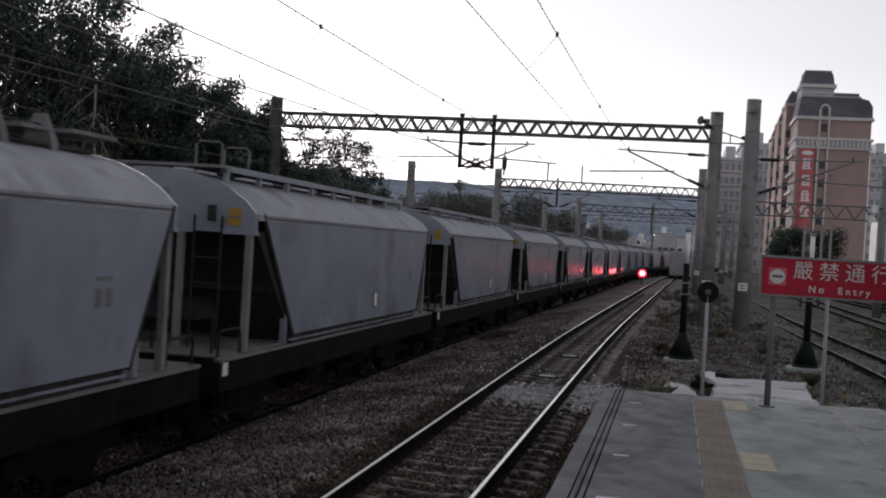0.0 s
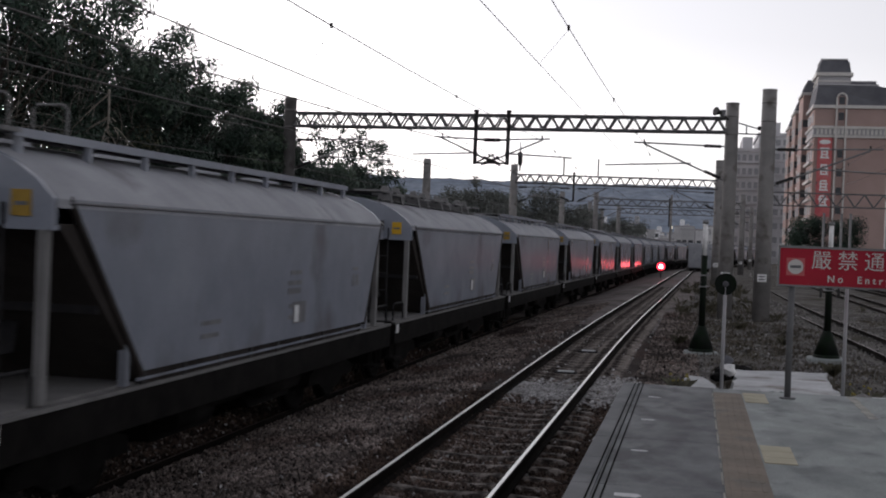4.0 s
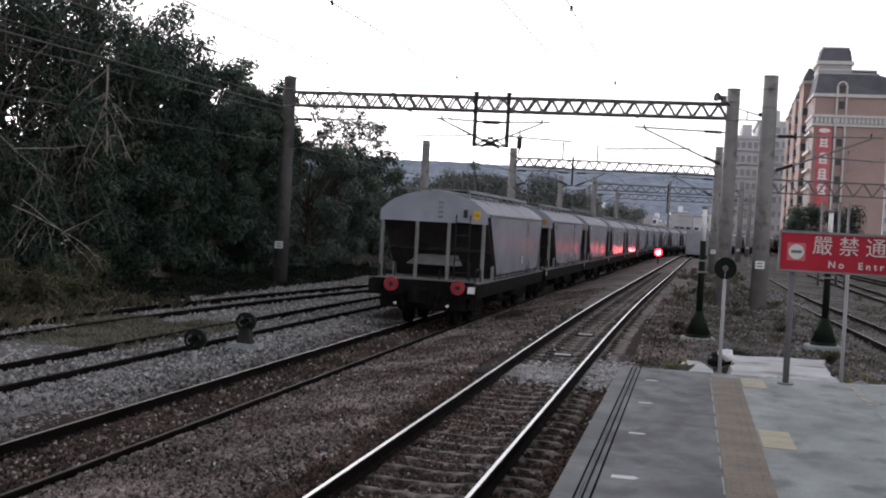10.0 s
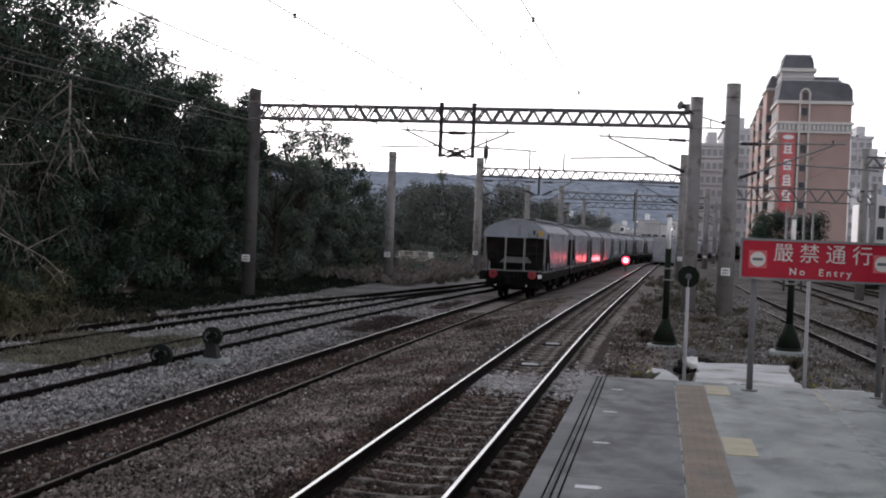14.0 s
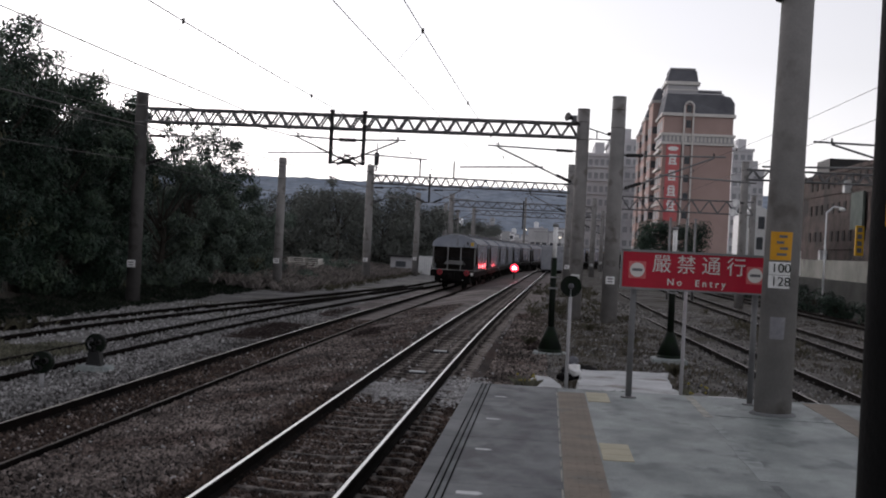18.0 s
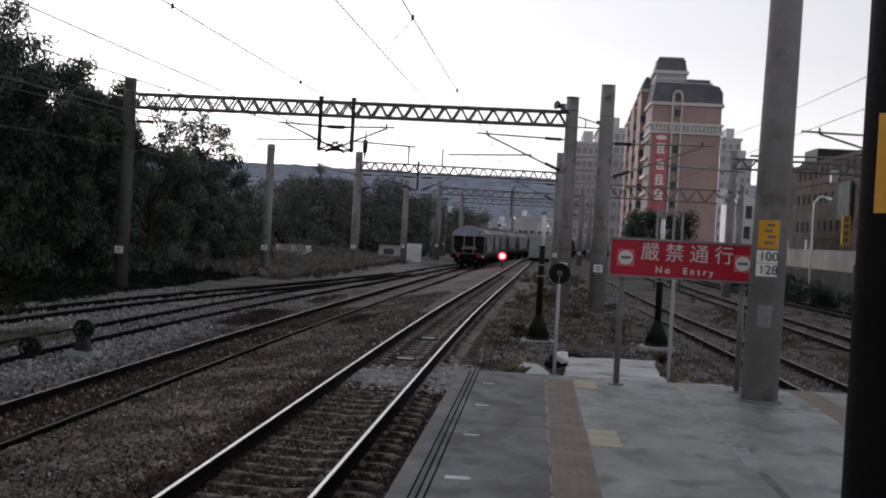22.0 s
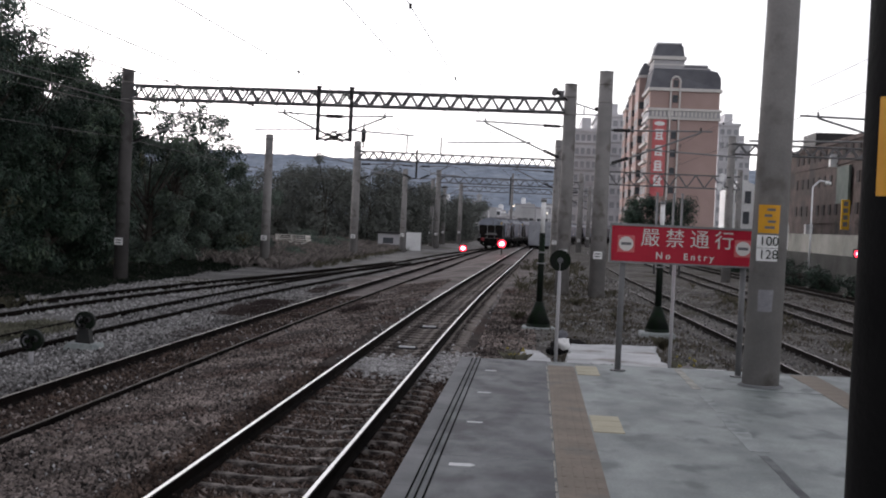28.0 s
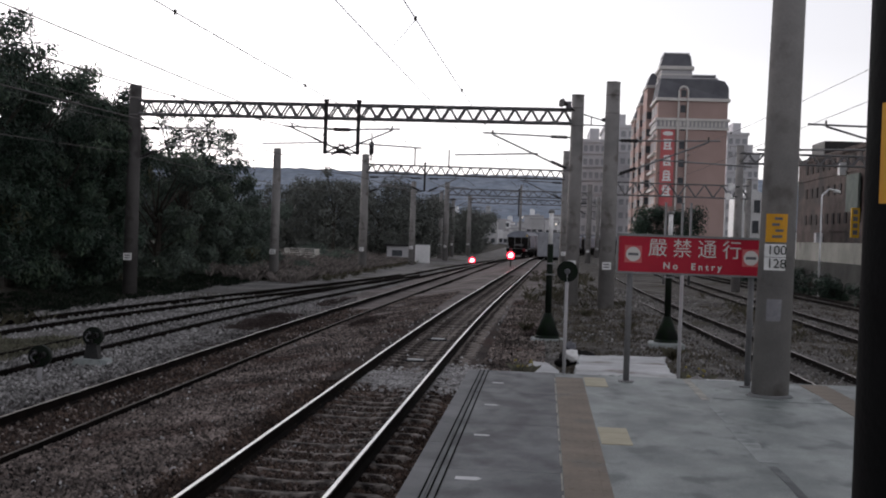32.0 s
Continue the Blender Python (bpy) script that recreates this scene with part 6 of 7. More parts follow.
def tall_building():
    X0, X1, Y0, Y1 = 17.6, 28.75, 200.0, 252.0
    t = thing("apartment_building", label="tall salmon-tiled apartment building with slate mansard roof", category="building")
    bm = bmesh.new()
    box(bm, X0, X1, Y0, Y1, -1, 25.3)
    part("wall", bm, BRICK, t, "salmon tile cladding")
    for z0, z1, o in ((20.5, 20.9, 0.3), (20.9, 21.9, 0.15), (21.9, 22.3, 0.4), (25.1, 25.6, 0.35)):
        bm = bmesh.new()
        box(bm, X0 - o, X1 + o, Y0 - o, Y1 + o, z0, z1)
        part("cornice", bm, CREAM if o != 0.15 else GREYWALL, t, "cream cornice band")
    bm = bmesh.new()
    box(bm, -0.16, 0.16, -0.3, 0.0, -0.4, 0.4)
    dentil = mesh_of("dentil", bm, CREAM)
    for k in range(17):
        part("dentil", dentil, None, t).matrix_basis = pose(X0 + 0.5 + 0.63 * k, Y0 - 0.15, 21.4)

    def mansard(name, poly, ya, yb, inset, label):
        """A roof drawn out from its profile, the upper edge set back in front."""
        bm = bmesh.new()
        top = max(z for _, z in poly)
        prism(bm, poly, "y", ya, yb)
        for v in bm.verts:
            if v.co.z > top - 0.05 and v.co.y < ya + 0.01:
                v.co.y += inset
        r = part(name, bm, SLATE, t, label)
        bm = bmesh.new()
        box(bm, min(x for x, z in poly if z > top - 0.1) - 0.1, max(x for x, z in poly if z > top - 0.1) + 0.1, ya + inset - 0.15, yb, top, top + 0.22)
        part("ridge_band", bm, GREYWALL, r)

    mansard("mansard_roof", [(X0 - 0.15, 25.6), (X1 + 0.1, 25.6), (X1 + 0.05, 27.4), (X1 - 0.6, 28.4), (X1 - 1.75, 28.8), (X0 + 0.4, 28.8)], Y0 - 0.1, Y0 + 14, 0.8, "dark slate mansard roof")
    mansard("rear_roof", [(X0 + 2, 28.8), (X1 - 0.9, 28.8), (X1 - 1.3, 30.1), (X0 + 2, 30.1)], Y0 + 6, Y0 + 30, 0.6, "dark slate roof behind the front mansard")
    bm = bmesh.new()
    box(bm, X0 + 0.45, X0 + 5.4, Y0 + 1.6, Y0 + 9, 28.7, 30.4)
    part("tower", bm, GREYWALL, t, "grey roof tower")
    for z0, z1, o in ((30.4, 30.95, 0.32), (29.5, 29.7, 0.12)):
        bm = bmesh.new()
        box(bm, X0 + 0.45 - o, X0 + 5.4 + o, Y0 + 1.6 - o, Y0 + 9 + o, z0, z1)
        part("cornice", bm, CREAM, t)
    mansard("tower_roof", [(X0 + 0.3, 30.95), (X0 + 5.4, 30.95), (X0 + 5.1, 32.6), (X0 + 4.85, 33.0), (X0 + 0.95, 33.0)], Y0 + 1.5, Y0 + 9, 0.7, "dark slate tower roof")
    # stepped bays with their own small roofs along the flank
    for k, (ya, yb, h) in enumerate(((Y0 + 12, Y0 + 20, 28.6), (Y0 + 27, Y0 + 35, 27.2), (Y0 + 41, Y0 + 49, 25.8))):
        bm = bmesh.new()
        box(bm, X0 - 0.9, X0 + 2.5, ya, yb, -1, h)
        bay = part("flank_bay", bm, BRICK, t)
        bm = bmesh.new()
        box(bm, X0 - 1.15, X0 + 2.6, ya - 0.25, yb + 0.25, h, h + 0.45)
        part("cornice", bm, CREAM, bay)
        bm = bmesh.new()
        solid(bm, [(X0 - 1.0, ya, h + 0.45), (X0 + 2.5, ya, h + 0.45), (X0 + 2.5, yb, h + 0.45), (X0 - 1.0, yb, h + 0.45), (X0 - 0.2, ya + 0.7, h + 2.6), (X0 + 2.2, ya + 0.7, h + 2.6), (X0 + 2.2, yb - 0.7, h + 2.6), (X0 - 0.2, yb - 0.7, h + 2.6)])
        part("bay_roof", bm, SLATE, bay)
    # the arched bay on the front
    for x in (X0 + 3.15, X0 + 4.6):
        bm = bmesh.new()
        box(bm, x, x + 0.24, Y0 - 0.5, Y0, 2, 26.5)
        part("bay_pilaster", bm, CREAM, t)
    bm = bmesh.new()
    tube(bm, [(X0 + 4.0 + 0.76 * math.cos(math.pi * k / 10), Y0 - 0.25, 26.5 + 0.95 * math.sin(math.pi * k / 10)) for k in range(11)], 0.17, 6)
    part("bay_arch", bm, CREAM, t)
    bm = bmesh.new()
    box(bm, X0 + 3.35, X0 + 4.62, Y0 - 0.34, Y0 - 0.02, 25.3, 27.0)
    part("bay_head", bm, BRICK, t)
    # windows of the front bay and of the long flank
    bm = bmesh.new()
    box(bm, -0.42, 0.42, -0.06, 0.06, -0.6, 0.6)
    pane = mesh_of("window", bm, GLASS_DARK)
    bm = bmesh.new()
    box(bm, -0.9, 0.9, -0.06, 0.06, -0.75, 0.75)
    wide = mesh_of("window", bm, HAZY_GLASS)
    for z in [3.2 + 2.95 * k for k in range(8)]:
        window_at(t, pane, pose(X0 + 4.0, Y0 - (0.36 if z > 25 else 0.05), z))
        for y in (3, 7, 10, 23, 38):
            window_at(t, wide, pose(X0 - 0.04, Y0 + y, z, 0, 0, 90))
        for y in (14, 18, 29, 33, 43, 47):
            window_at(t, wide, pose(X0 - 0.94, Y0 + y, z, 0, 0, 90))
        for y in (12, 27, 41):
            window_at(t, pane, pose(X0 - 0.4, Y0 + y - 0.04, z))
    window_at(t, pane, pose(X0 + 4.0, Y0 - 0.36, 26.3))
    for z in [1.7 + 2.95 * k for k in range(7)]:
        for ya, yb in ((1, 11.5), (20.5, 26.5), (35.5, 40.5)):
            bm = bmesh.new()
            box(bm, X0 - 0.55, X0, Y0 + ya, Y0 + yb, z - 0.1, z + 0.3)
            part("balcony_band", bm, CREAM, t)
    # banner
    bm = bmesh.new()
    box(bm, X0 + 0.6, X0 + 2.8, Y0 - 0.3, Y0 - 0.1, 8.0, 20.4)
    b = part("banner", bm, FADED_RED, t, "tall faded red banner with pale emblems")
    bm = bmesh.new()
    bmesh.ops.create_uvsphere(bm, u_segments=14, v_segments=8, radius=1.0)
    for v in bm.verts:
        v.co = Vector((v.co.x * 0.9 + X0 + 1.7, v.co.y * 0.04 + Y0 - 0.32, v.co.z * 0.36 + 19.75))
    part("emblem", bm, WHITE, b)
    rng = random.Random(77)
    for z in (18.0, 15.4, 12.9, 10.5):
        for k in range(4):
            bm = bmesh.new()
            w, dz = rng.uniform(0.4, 0.75), 0.72 - 0.48 * k
            box(bm, X0 + 1.72 - w, X0 + 1.72 + w, Y0 - 0.34, Y0 - 0.3, z + dz - 0.13, z + dz + 0.13)
            part("emblem_bar", bm, WHITE, b)
        for dx in (-0.45, 0.35):
            bm = bmesh.new()
            box(bm, X0 + 1.72 + dx - 0.12, X0 + 1.72 + dx + 0.12, Y0 - 0.345, Y0 - 0.305, z - 0.75, z + 0.75)
            part("emblem_bar", bm, WHITE, b)


tall_building()


def grey_block(x0, x1, y0, y1, h, floors, cols, label, material=HAZY_WALL):
    t = thing("apartment_building", label=label, category="building", group="far apartment blocks")
    bm = bmesh.new()
    box(bm, x0, x1, y0, y1, -1, h)
    part("wall", bm, material, t)
    bm = bmesh.new()
    box(bm, x0 - 0.3, x1 + 0.3, y0 - 0.3, y1 + 0.3, h, h + 0.7)
    part("parapet", bm, material, t)
    bm = bmesh.new()
    box(bm, x0 + (x1 - x0) * 0.3, x0 + (x1 - x0) * 0.7, y0 + 2, y1 - 2, h + 0.7, h + 3.2)
    part("stair_house", bm, material, t)
    bm = bmesh.new()
    w = (x1 - x0) / cols * 0.32
    box(bm, -w, w, -0.08, 0.08, -0.65, 0.65)
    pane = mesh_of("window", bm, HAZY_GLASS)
    for f in range(floors):
        z = h * (f + 0.55) / floors
        for c in range(cols):
            window_at(t, pane, pose(x0 + (x1 - x0) * (c + 0.5) / cols, y0 - 0.05, z))
        bm = bmesh.new()
        box(bm, x0, x1, y0 - 0.5, y0, z - 1.15, z - 0.85)
        part("balcony_band", bm, material, t)
    return t


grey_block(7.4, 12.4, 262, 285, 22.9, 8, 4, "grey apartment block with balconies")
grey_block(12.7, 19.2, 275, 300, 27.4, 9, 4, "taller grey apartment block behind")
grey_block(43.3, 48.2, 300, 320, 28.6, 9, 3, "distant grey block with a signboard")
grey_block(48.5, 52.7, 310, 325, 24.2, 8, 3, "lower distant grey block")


def white_house():
    t = thing("white_house", label="small white gabled house with dark windows", category="house")
    bm = bmesh.new()
    prism(bm, [(18.9, -0.5), (22.6, -0.5), (22.6, 6.5), (19.9, 7.6), (18.9, 6.7)], "y", 120, 128)
    part("wall", bm, WHITE, t)
    bm = bmesh.new()
    box(bm, -0.3, 0.3, -0.05, 0.05, -0.6, 0.6)
    pane = mesh_of("window", bm, GLASS_DARK)
    for x, z in ((20.3, 3.9), (19.5, 5.9), (20.4, 5.9)):
        window_at(t, pane, pose(x, 119.97, z))


white_house()


def brick_works():
    t = thing("brick_building", label="long brown brick building with a dark roof box beside the yard", category="building")
    X, Y0, Y1, H = 28.0, 92, 138.5, 11.15
    bm = bmesh.new()
    box(bm, X, X + 16, Y0, Y1, -0.6, H)
    part("wall", bm, BROWN_BRICK, t)
    bm = bmesh.new()
    box(bm, X - 0.2, X + 16, Y0 - 0.2, Y1 + 0.2, H, H + 0.4)
    part("parapet", bm, BROWN_BRICK, t)
    bm = bmesh.new()
    box(bm, X + 0.7, X + 4.6, Y1 - 9, Y1 - 3, H + 0.4, H + 2.1)
    part("roof_box", bm, DARK, t, "dark water-tank housing on the roof")
    bm = bmesh.new()
    box(bm, -0.06, 0.06, -0.45, 0.45, -0.5, 0.5)
    pane = mesh_of("window", bm, GLASS_DULL)
    for z in (2.2, 5.0, 7.8, 10.4):
        for k in range(17):
            window_at(t, pane, pose(X - 0.04, Y0 + 2 + 2.5 * k, z))
    for z in (3.7, 9.2):
        bm = bmesh.new()
        box(bm, X - 0.12, X, Y0, Y1, z, z + 0.2)
        part("string_course", bm, BROWN_BRICK, t)
    for y, z in ((117, 9.6), (104, 6.0), (126, 3.0)):
        bm = bmesh.new()
        box(bm, X - 0.7, X, y - 0.4, y + 0.4, z - 0.6, z + 0.6)
        part("air_conditioner", bm, PALE, t, "pale wall-hung air conditioner")
    p = thing("hanging_banner", X - 0.3, 113, 7.2, "faded green hanging banner on the brick wall", "banner")
    bm = bmesh.new()
    box(bm, -0.1, 0.1, -2.2, 2.2, -1.7, 1.7)
    part("cloth", bm, FADED_GREEN, p)
    p = thing("vertical_signboard", X - 1.0, 109, 4.4, "narrow yellow vertical signboard with dark marks", "sign")
    bm = bmesh.new()
    box(bm, -0.35, 0.35, -0.12, 0.12, -1.3, 1.3)
    part("board", bm, YELLOW, p)
    for k in range(4):
        bm = bmesh.new()
        box(bm, -0.2, 0.2, -0.14, -0.12, -1.05 + 0.6 * k, -0.65 + 0.6 * k)
        part("mark", bm, GREYMARK, p)
    w = thing("yard_wall", label="pale rendered yard wall with a dirty foot", category="wall", kind="structure")
    bm = bmesh.new()
    box(bm, 15.6, 15.9, 30, 100, 1.35, 2.42)
    part("upper_wall", bm, YARD_WALL, w)
    bm = bmesh.new()
    box(bm, 15.55, 15.95, 30, 100, -0.6, 1.35)
    part("wall_foot", bm, WALL_FOOT, w)


brick_works()


def equipment():
    t = thing("trackside_hut", -12.7, 106, -0.5, "small grey trackside hut with a flat dark roof", "hut")
    bm = bmesh.new()
    box(bm, -0.95, 0.95, -0.8, 0.8, 0, 1.45)
    part("wall", bm, GREYWALL, t)
    bm = bmesh.new()
    box(bm, -1.15, 1.2, -1.0, 1.0, 1.45, 1.6)
    part("roof", bm, DARK, t)
    bm = bmesh.new()
    box(bm, -0.5, 0.4, -0.83, -0.78, 0.6, 1.1)
    part("window", bm, GLASS_DARK, t)
    t = thing("ribbed_cabinet", -10.5, 105, -0.5, "pale ribbed metal equipment cabinet", "cabinet")
    for k in range(7):
        bm = bmesh.new()
        box(bm, -0.62 + 0.18 * k, -0.5 + 0.18 * k, -0.36, 0.36, 0.05, 1.6)
        part("rib", bm, WHITE, t)
    bm = bmesh.new()
    box(bm, -0.62, 0.62, -0.3, 0.3, 0.0, 1.65)
    part("body", bm, PALE, t)
    t = thing("pallet_stack", -17.0, 84, -0.45, "untidy stack of pale weathered timber pallets", "pallets")
    rng = random.Random(4)
    for k in range(9):
        o = rng.uniform(-0.2, 0.2)
        bm = bmesh.new()
        box(bm, -0.06 + o, 0.06 + o, -0.6, 0.6, 0.14 * k, 0.14 * k + 0.1)
        p = part("pallet", bm, PALLET, t)
        for j in range(4):
            bm = bmesh.new()
            box(bm, -1.2 + o, 1.2 + o, -0.6 + 0.34 * j, -0.4 + 0.34 * j, 0.14 * k + 0.1, 0.14 * k + 0.125)
            part("board", bm, PALLET, p)
        for j in (-1, 1):
            bm = bmesh.new()
            box(bm, j * 1.05 - 0.06 + o, j * 1.05 + 0.06 + o, -0.6, 0.6, 0.14 * k, 0.14 * k + 0.1)
            part("bearer", bm, PALLET, p)
    t = thing("grey_wagon_box", 0.45, 127, -0.2, "pale grey parked equipment van far along the line", "parked van")
    bm = bmesh.new()
    box(bm, -1.15, 1.15, 0, 7, 0.35, 2.9)
    part("body", bevelled(bm, 0.08), WAGON_TOP, t)
    bm = bmesh.new()
    box(bm, -1.0, 1.0, 0.2, 6.8, -0.1, 0.4)
    part("underframe", bm, UNDER, t)


equipment()


def far_town():
    rng = random.Random(12)
    for i in range(60):
        x, y = rng.gauss(-2, 11), rng.uniform(340, 560)
        w, h = rng.uniform(2.5, 6.5), rng.uniform(3.5, 9.5)
        t = thing("town_house", x, y, -1, "pale distant town house below the hills", "house", "far town houses")
        bm = bmesh.new()
        box(bm, -w / 2, w / 2, 0, 8, 0, h)
        part("wall", bm, TOWN, t)
        bm = bmesh.new()
        box(bm, -w / 2 - 0.2, w / 2 + 0.2, -0.2, 8.2, h, h + 0.5)
        part("roof", bm, GREYWALL, t)
        for k in range(2):
            for f in range(int(h // 3)):
                bm = bmesh.new()
                box(bm, w * (k - 0.5) * 0.5 - 0.6, w * (k - 0.5) * 0.5 + 0.6, -0.08, 0.02, 1 + 3 * f, 2.4 + 3 * f)
                part("window", bm, GLASS_DARK, t)


far_town()
for x, y, z in ((-8, 420, 9), (9, 380, 8), (3, 340, 6)):
    t = thing("far_lamp", x, y, z, "small pale lamp shining in the far town", "lamp", "far town lamps")
    bm = bmesh.new()
    bmesh.ops.create_icosphere(bm, subdivisions=1, radius=0.16)
    part("bulb", bm, WARM_LAMP, t)
    bm = bmesh.new()
    rod(bm, (0, 0, -z - 1), (0, 0, -0.3), 0.12, 0.1, 6)
    part("pole", bm, STEEL, t)


# ---- weeds and dead branches
def weeds(name, spots, blades, size, material, label, seed):
    rng = np.random.default_rng(seed)
    verts, faces = [], []
    for x0, x1, y0, y1, n in spots:
        for _ in range(n):
            x, y = rng.uniform(x0, x1), rng.uniform(y0, y1)
            z = ground_height(x, y)
            for _ in range(blades):
                a, h = rng.uniform(0, 6.28), size * rng.uniform(0.5, 1.4)
                bx, by = x + rng.normal(0, 0.09), y + rng.normal(0, 0.09)
                k = len(verts)
                dx, dy = math.cos(a), math.sin(a)
                l = rng.uniform(0.15, 1.1)
                verts += [(bx - dy * 0.011, by + dx * 0.011, z), (bx + dy * 0.011, by - dx * 0.011, z), (bx + dx * h * l * 0.4 + dy * 0.008, by + dy * h * l * 0.4 - dx * 0.008, z + h * 0.65), (bx + dx * h * l, by + dy * h * l, z + h * 0.92)]
                faces += [(k, k + 1, k + 2), (k, k + 2, k + 3)]
    me = bpy.data.meshes.new(name)
    me.from_pydata(verts, [], faces)
    me.materials.append(material)
    tagged(part(name, me, None), label, "weeds", kind="stuff")


weeds("dry_weeds", [(-16.5, -13.6, 18, 30, 130), (-15, -12.6, 18, 30, 60), (-14.2, -10.5, 60, 110, 200), (-0.6, 3.0, 40, 80, 90), (7.0, 8.0, 20, 60, 30)], 14, 0.26, GRASS, "dry yellow-green weeds along the trackside", 5)

weeds("brown_seed_weeds", [(-18.5, -11.5, 56, 112, 1500)], 14, 0.42, HAZY_WEED, "brown seeding weeds beside the sidings", 8)
weeds("brown_weed_patch", [(-7.9, -6.95, 29.5, 35.5, 260), (-7.6, -7.1, 40, 46, 50), (-5.0, -4.3, 31, 34, 60), (-0.3, 0.1, 28, 30, 50)], 16, 0.09, BROWN_WEED, "low brown weeds beside the dull rails", 18)
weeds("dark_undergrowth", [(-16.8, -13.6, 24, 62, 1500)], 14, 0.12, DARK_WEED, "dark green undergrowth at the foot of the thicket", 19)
weeds("tall_dry_grass", [(-16.2, -13.9, 19, 28, 260), (-14.2, -12.9, 19, 25, 50)], 18, 0.22, DRY, "tall dry grass along the foot of the thicket", 6)


def dead_branches():
    rng = random.Random(9)

    def bough(t, p, d, length, r, sag_, twigs):
        p, d = Vector(p), Vector(d).normalized()
        pts = []
        for i in range(7):
            f = i / 6
            w = Vector((noise.noise(p + Vector((f * 3, 0, 0))), noise.noise(p + Vector((0, f * 3, 7))), noise.noise(p + Vector((0, 0, f * 3)))))
            pts.append(p + d * length * f + Vector((0, 0, -sag_ * f * f)) + w * 0.12 * f)
        bm = bmesh.new()
        tube(bm, pts, r, 5, 0.72)
        b = part("bough", bm, TWIG, t)
        for _ in range(twigs):
            i = rng.randrange(2, 6)
            q = pts[i] + Vector((rng.uniform(-0.5, 0.5), rng.uniform(-0.3, 0.3), rng.uniform(-0.7, 0.1))) * length * 0.4
            m = pts[i].lerp(q, 0.5) + Vector((0, 0, 0.05))
            bm = bmesh.new()
            tube(bm, [pts[i], m, q], r * 0.36, 4)
            part("twig", bm, TWIG, b)
    t = thing("dead_branch", -14.8, 28.6, 0, "bare pale dead branches hanging head down before the thicket", "branch")
    for p, d, l, r, sg, n in (((0, 0, 5.6), (0.04, 0, -1), 2.2, 0.045, 0, 4), ((0, 0, 4.9), (-0.9, 0.1, -0.45), 2.6, 0.034, 0.4, 7), ((0, 0, 5.5), (-0.75, 0, -0.65), 1.5, 0.03, 0.1, 4), ((0, 0, 4.7), (-0.3, -0.1, -0.95), 2.3, 0.03, 0, 5), ((0, 0, 4.6), (0.5, 0, -0.8), 1.5, 0.028, 0.2, 5), ((0, 0, 4.8), (0.7, 0, -0.45), 0.9, 0.024, 0.2, 4), ((0, 0, 4.4), (-0.55, 0.1, -0.6), 1.0, 0.024, 0.1, 4), ((0, 0, 4.3), (0.25, 0, -0.95), 1.2, 0.022, 0, 3)):
        bough(t, p, d, l, r * 0.8, sg, n * 2)
    t = thing("dead_branch", -14.5, 26.2, 0, "long bare dead canes leaning out of the thicket", "branch")
    for p, d, l, r, sg, n in (((-0.6, -1.2, 1.95), (0.3, 0.9, -0.3), 3.2, 0.028, 0.35, 4), ((-0.5, -1.0, 2.1), (0.2, 0.9, -0.45), 2.6, 0.022, 0.2, 3), ((-0.4, -1.6, 3.2), (0.2, 1, 0.12), 2.6, 0.024, 0.1, 3), ((-0.6, -2.2, 3.6), (0.3, 0.9, -0.5), 2.0, 0.024, 0.2, 4), ((-0.5, 0.8, 1.3), (0.1, 0.9, 0.3), 2.0, 0.02, 0, 3), ((-0.3, -1.4, 1.0), (0, 0.6, 0.7), 1.2, 0.018, 0.1, 3)):
        bough(t, p, d, l, r * 0.6, sg, n * 2)


dead_branches()


def hillside_town():
    """Pale houses on the lower slope of the ridge."""
    rng = random.Random(31)
    shapes = []
    for k in range(5):
        w, h = rng.uniform(4, 9), rng.uniform(4, 8)
        bm = bmesh.new()
        box(bm, -w / 2, w / 2, 0, 10, -6, h)
        prism(bm, [(-w / 2 - 0.5, h), (w / 2 + 0.5, h), (w / 2 - 1, h + 1.6), (-w / 2 + 1, h + 1.6)], "y", -0.5, 10.5)
        shapes.append(mesh_of("wall", bm, TOWN))
    for i in range(90):
        x, y = rng.uniform(-150, 210), 1250 + 130 * rng.random() ** 2.2
        z = -3 + (y - 1250) * 0.24
        t = thing("hillside_house", x, y, z, "pale distant house on the lower hillside", "house", "hillside houses")
        part("wall", rng.choice(shapes), None, t)


hillside_town()
for i in range(8):
    rr = random.Random(500 + i)
    tree(rr.uniform(14.3, 15.0), 42 + 6.5 * i, -0.5, rr.uniform(0.8, 1.6), rr.uniform(0.9, 1.4), 2200, 0.1, LEAF, "dark shrub along the foot of the yard wall", 500 + i, 0.05, "yard wall shrubs", "shrub", clumps=1.6, spread=0.35)
weeds("yard_weed_mat", [(0.3, 3.9, 17, 40, 420), (-0.6, 3.0, 28, 50, 320), (0.5, 2.2, 18.5, 24, 240), (6.4, 8.2, 18, 50, 240), (10.2, 12.5, 24, 60, 200), (2.0, 3.9, 14.5, 19, 90)], 14, 0.075, YARD_WEED, "low brown withered weeds in the yard ballast", 34)
weeds("green_weed_mat", [(-11.9, -9.55, 19.5, 24.5, 420), (-10.6, -9.4, 22, 25.5, 160), (-12.6, -11.6, 23, 25.2, 90)], 18, 0.1, MEADOW, "low yellow-green weeds overgrowing the siding rails", 33)


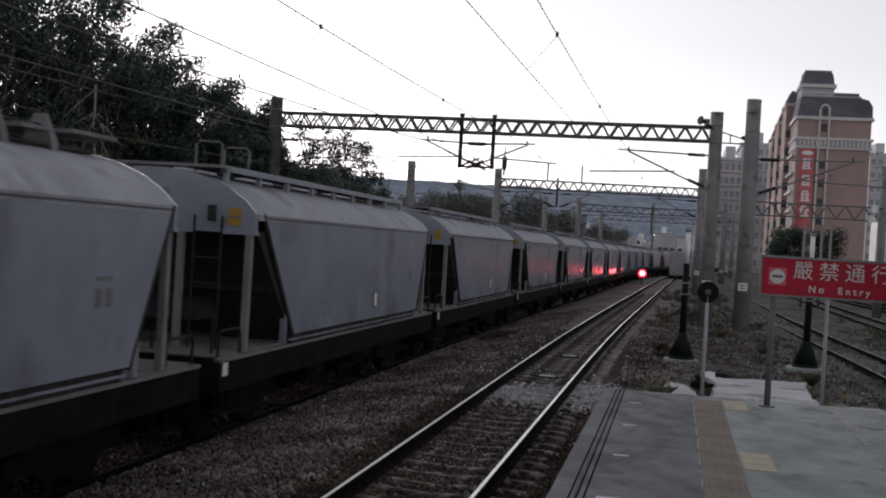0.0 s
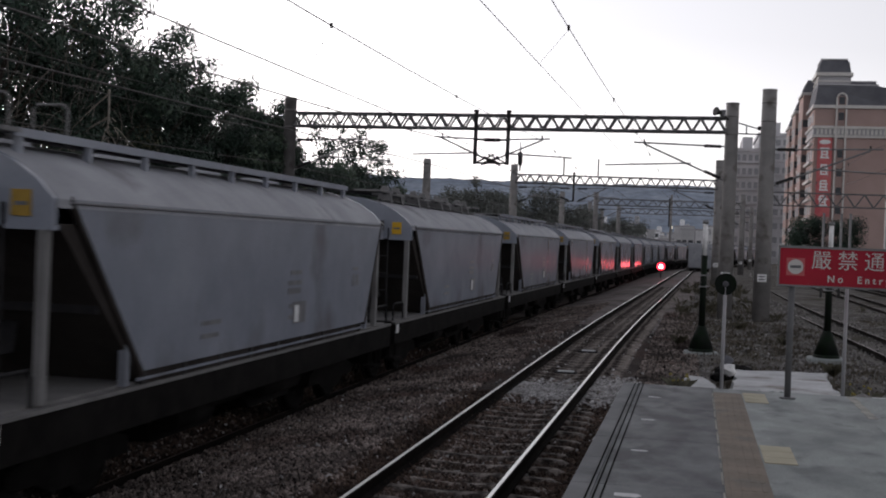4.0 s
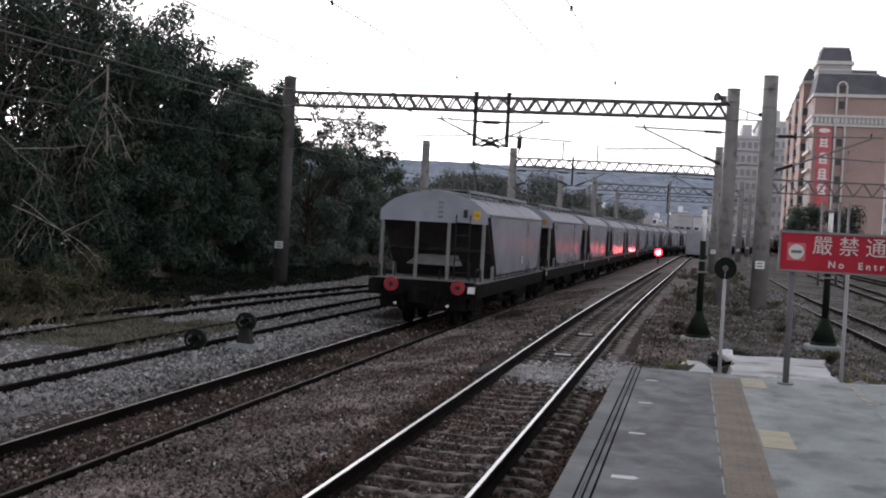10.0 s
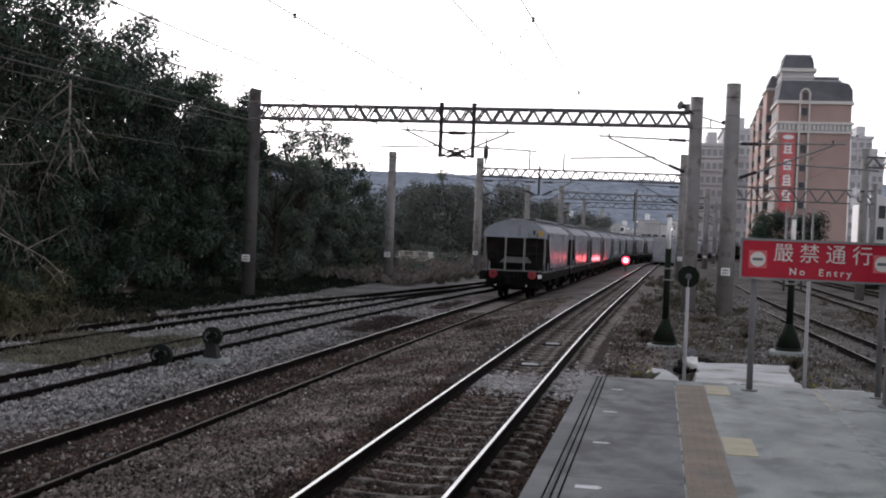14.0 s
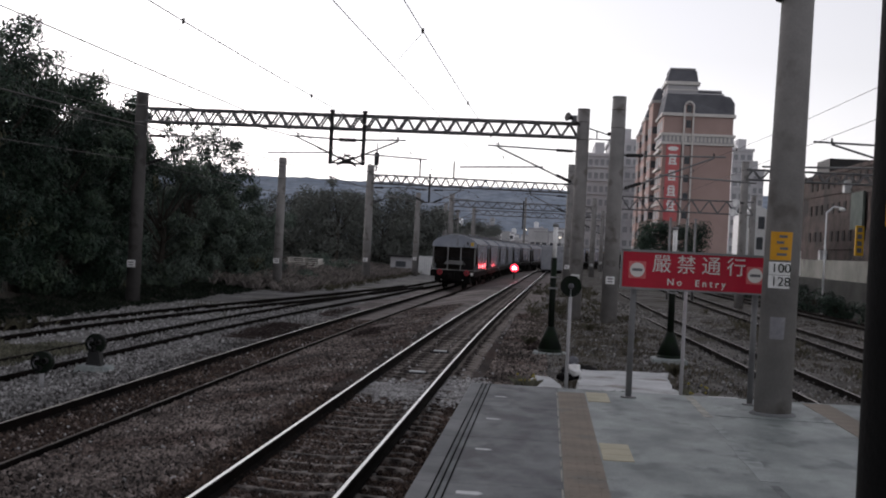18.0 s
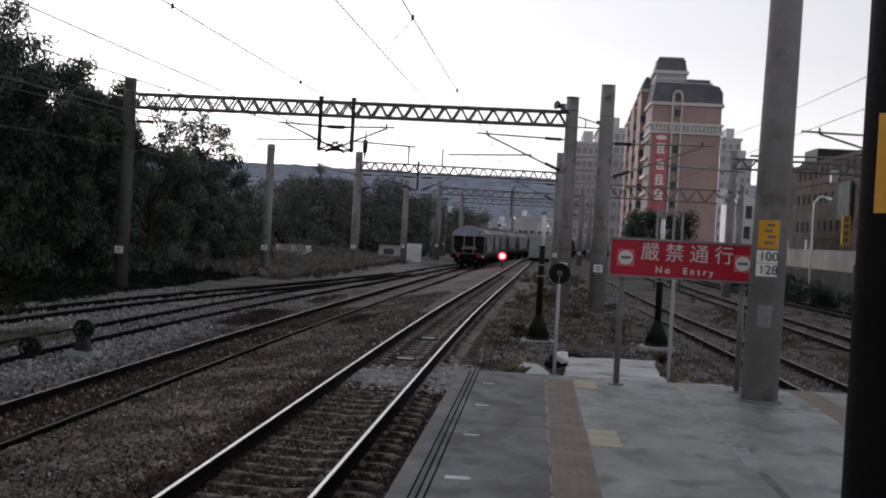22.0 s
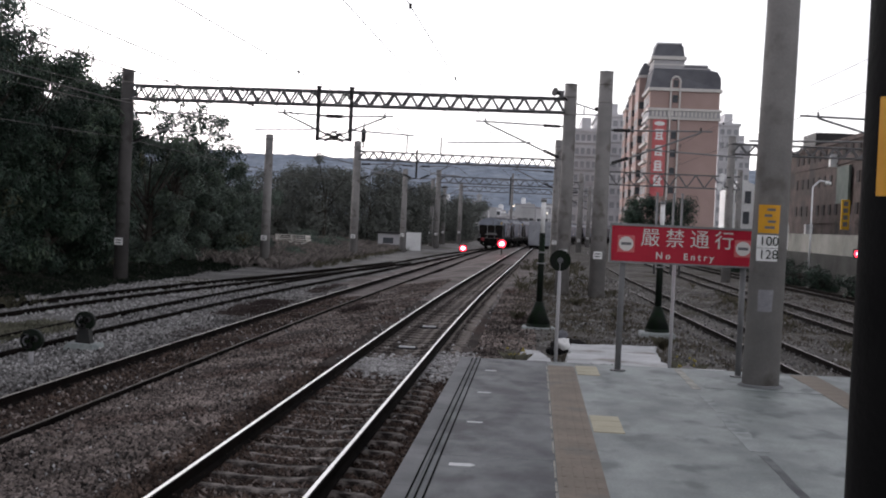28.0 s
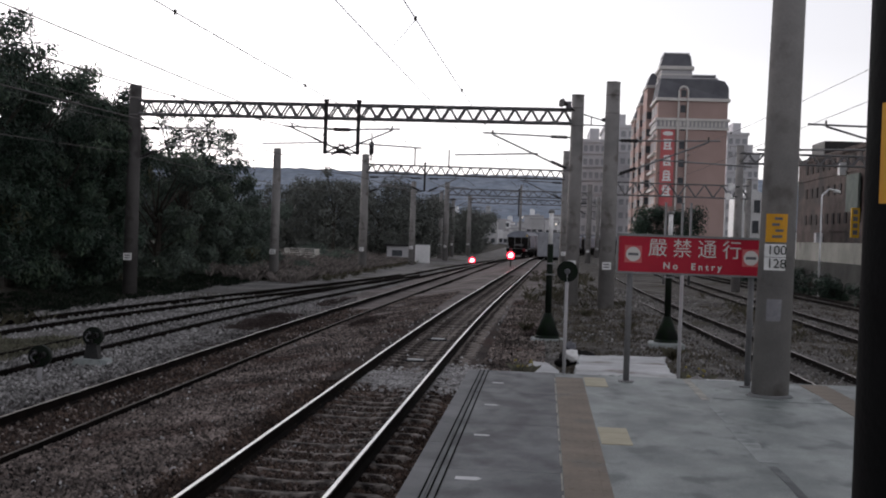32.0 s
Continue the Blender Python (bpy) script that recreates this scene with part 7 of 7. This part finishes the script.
for k in range(9):
    rr = random.Random(700 + k)
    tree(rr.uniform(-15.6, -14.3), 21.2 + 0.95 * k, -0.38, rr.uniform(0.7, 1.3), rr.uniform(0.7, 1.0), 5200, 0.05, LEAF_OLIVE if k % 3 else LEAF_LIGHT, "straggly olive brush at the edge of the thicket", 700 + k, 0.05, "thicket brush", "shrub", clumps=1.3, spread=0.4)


def dead_vines():
    """A tangle of thin grey-brown dry canes over the face of the thicket."""
    rng = random.Random(15)
    t = thing("dead_vine_tangle", -14.9, 26.5, 0, "tangle of thin dry vines over the thicket", "vines")
    for k in range(150):
        u = rng.random()
        p = Vector((rng.uniform(-0.5, 0.25), rng.uniform(-3.2, 3.6), 6.6 - 4.6 * u))
        if p.y > 2.0 and u > 0.6:
            continue
        d = Vector((rng.uniform(-0.3, 0.3), rng.uniform(-1, 1), rng.uniform(-0.9, 0.35))).normalized()
        length, dip = rng.uniform(0.5, 1.9), rng.uniform(0.1, 0.7)
        bm = bmesh.new()
        tube(bm, [p + d * length * f + Vector((0, 0, -dip * f * f)) + Vector((noise.noise(p + d * f), noise.noise(p * 1.3 + d * f), noise.noise(p * 0.7 + d * f))) * 0.1 for f in (0, 0.25, 0.5, 0.75, 1.0)], rng.uniform(0.004, 0.011), 4)
        part("cane", bm, VINE, t)


dead_vines()


def motions():
    ts, ys = zip(*TAIL)

    def tail_at(s):
        return float(np.mean([np.interp(s + d, ts, ys) for d in (-0.5, 0, 0.5)])) if 0.5 <= s <= 31.5 else float(np.interp(s, ts, ys))
    for i, w in enumerate(WAGONS):
        rows = []
        for k in range(65):
            y = tail_at(k * 0.5) + PITCH * i + SLACK.get(i, 0.0) + 5.85
            a = math.degrees(math.atan2(second_line(y + 3) - second_line(y - 3), 6.0))
            rows.append((k * 0.5, pose(second_line(y), y, Z2, 0, 0, -a)))
        walk(w, rows)
    # wheels of the wagons that come into near view
    for w in WAGONS[:4]:
        for ob in w.children:
            if ob.name.startswith("wheelset"):
                y0 = ob.location.y
                walk(ob, [(k * 0.1, pose(0, y0, 0.41, -math.degrees((tail_at(k * 0.1) - ys[0]) / 0.41))) for k in range(321)])


motions()
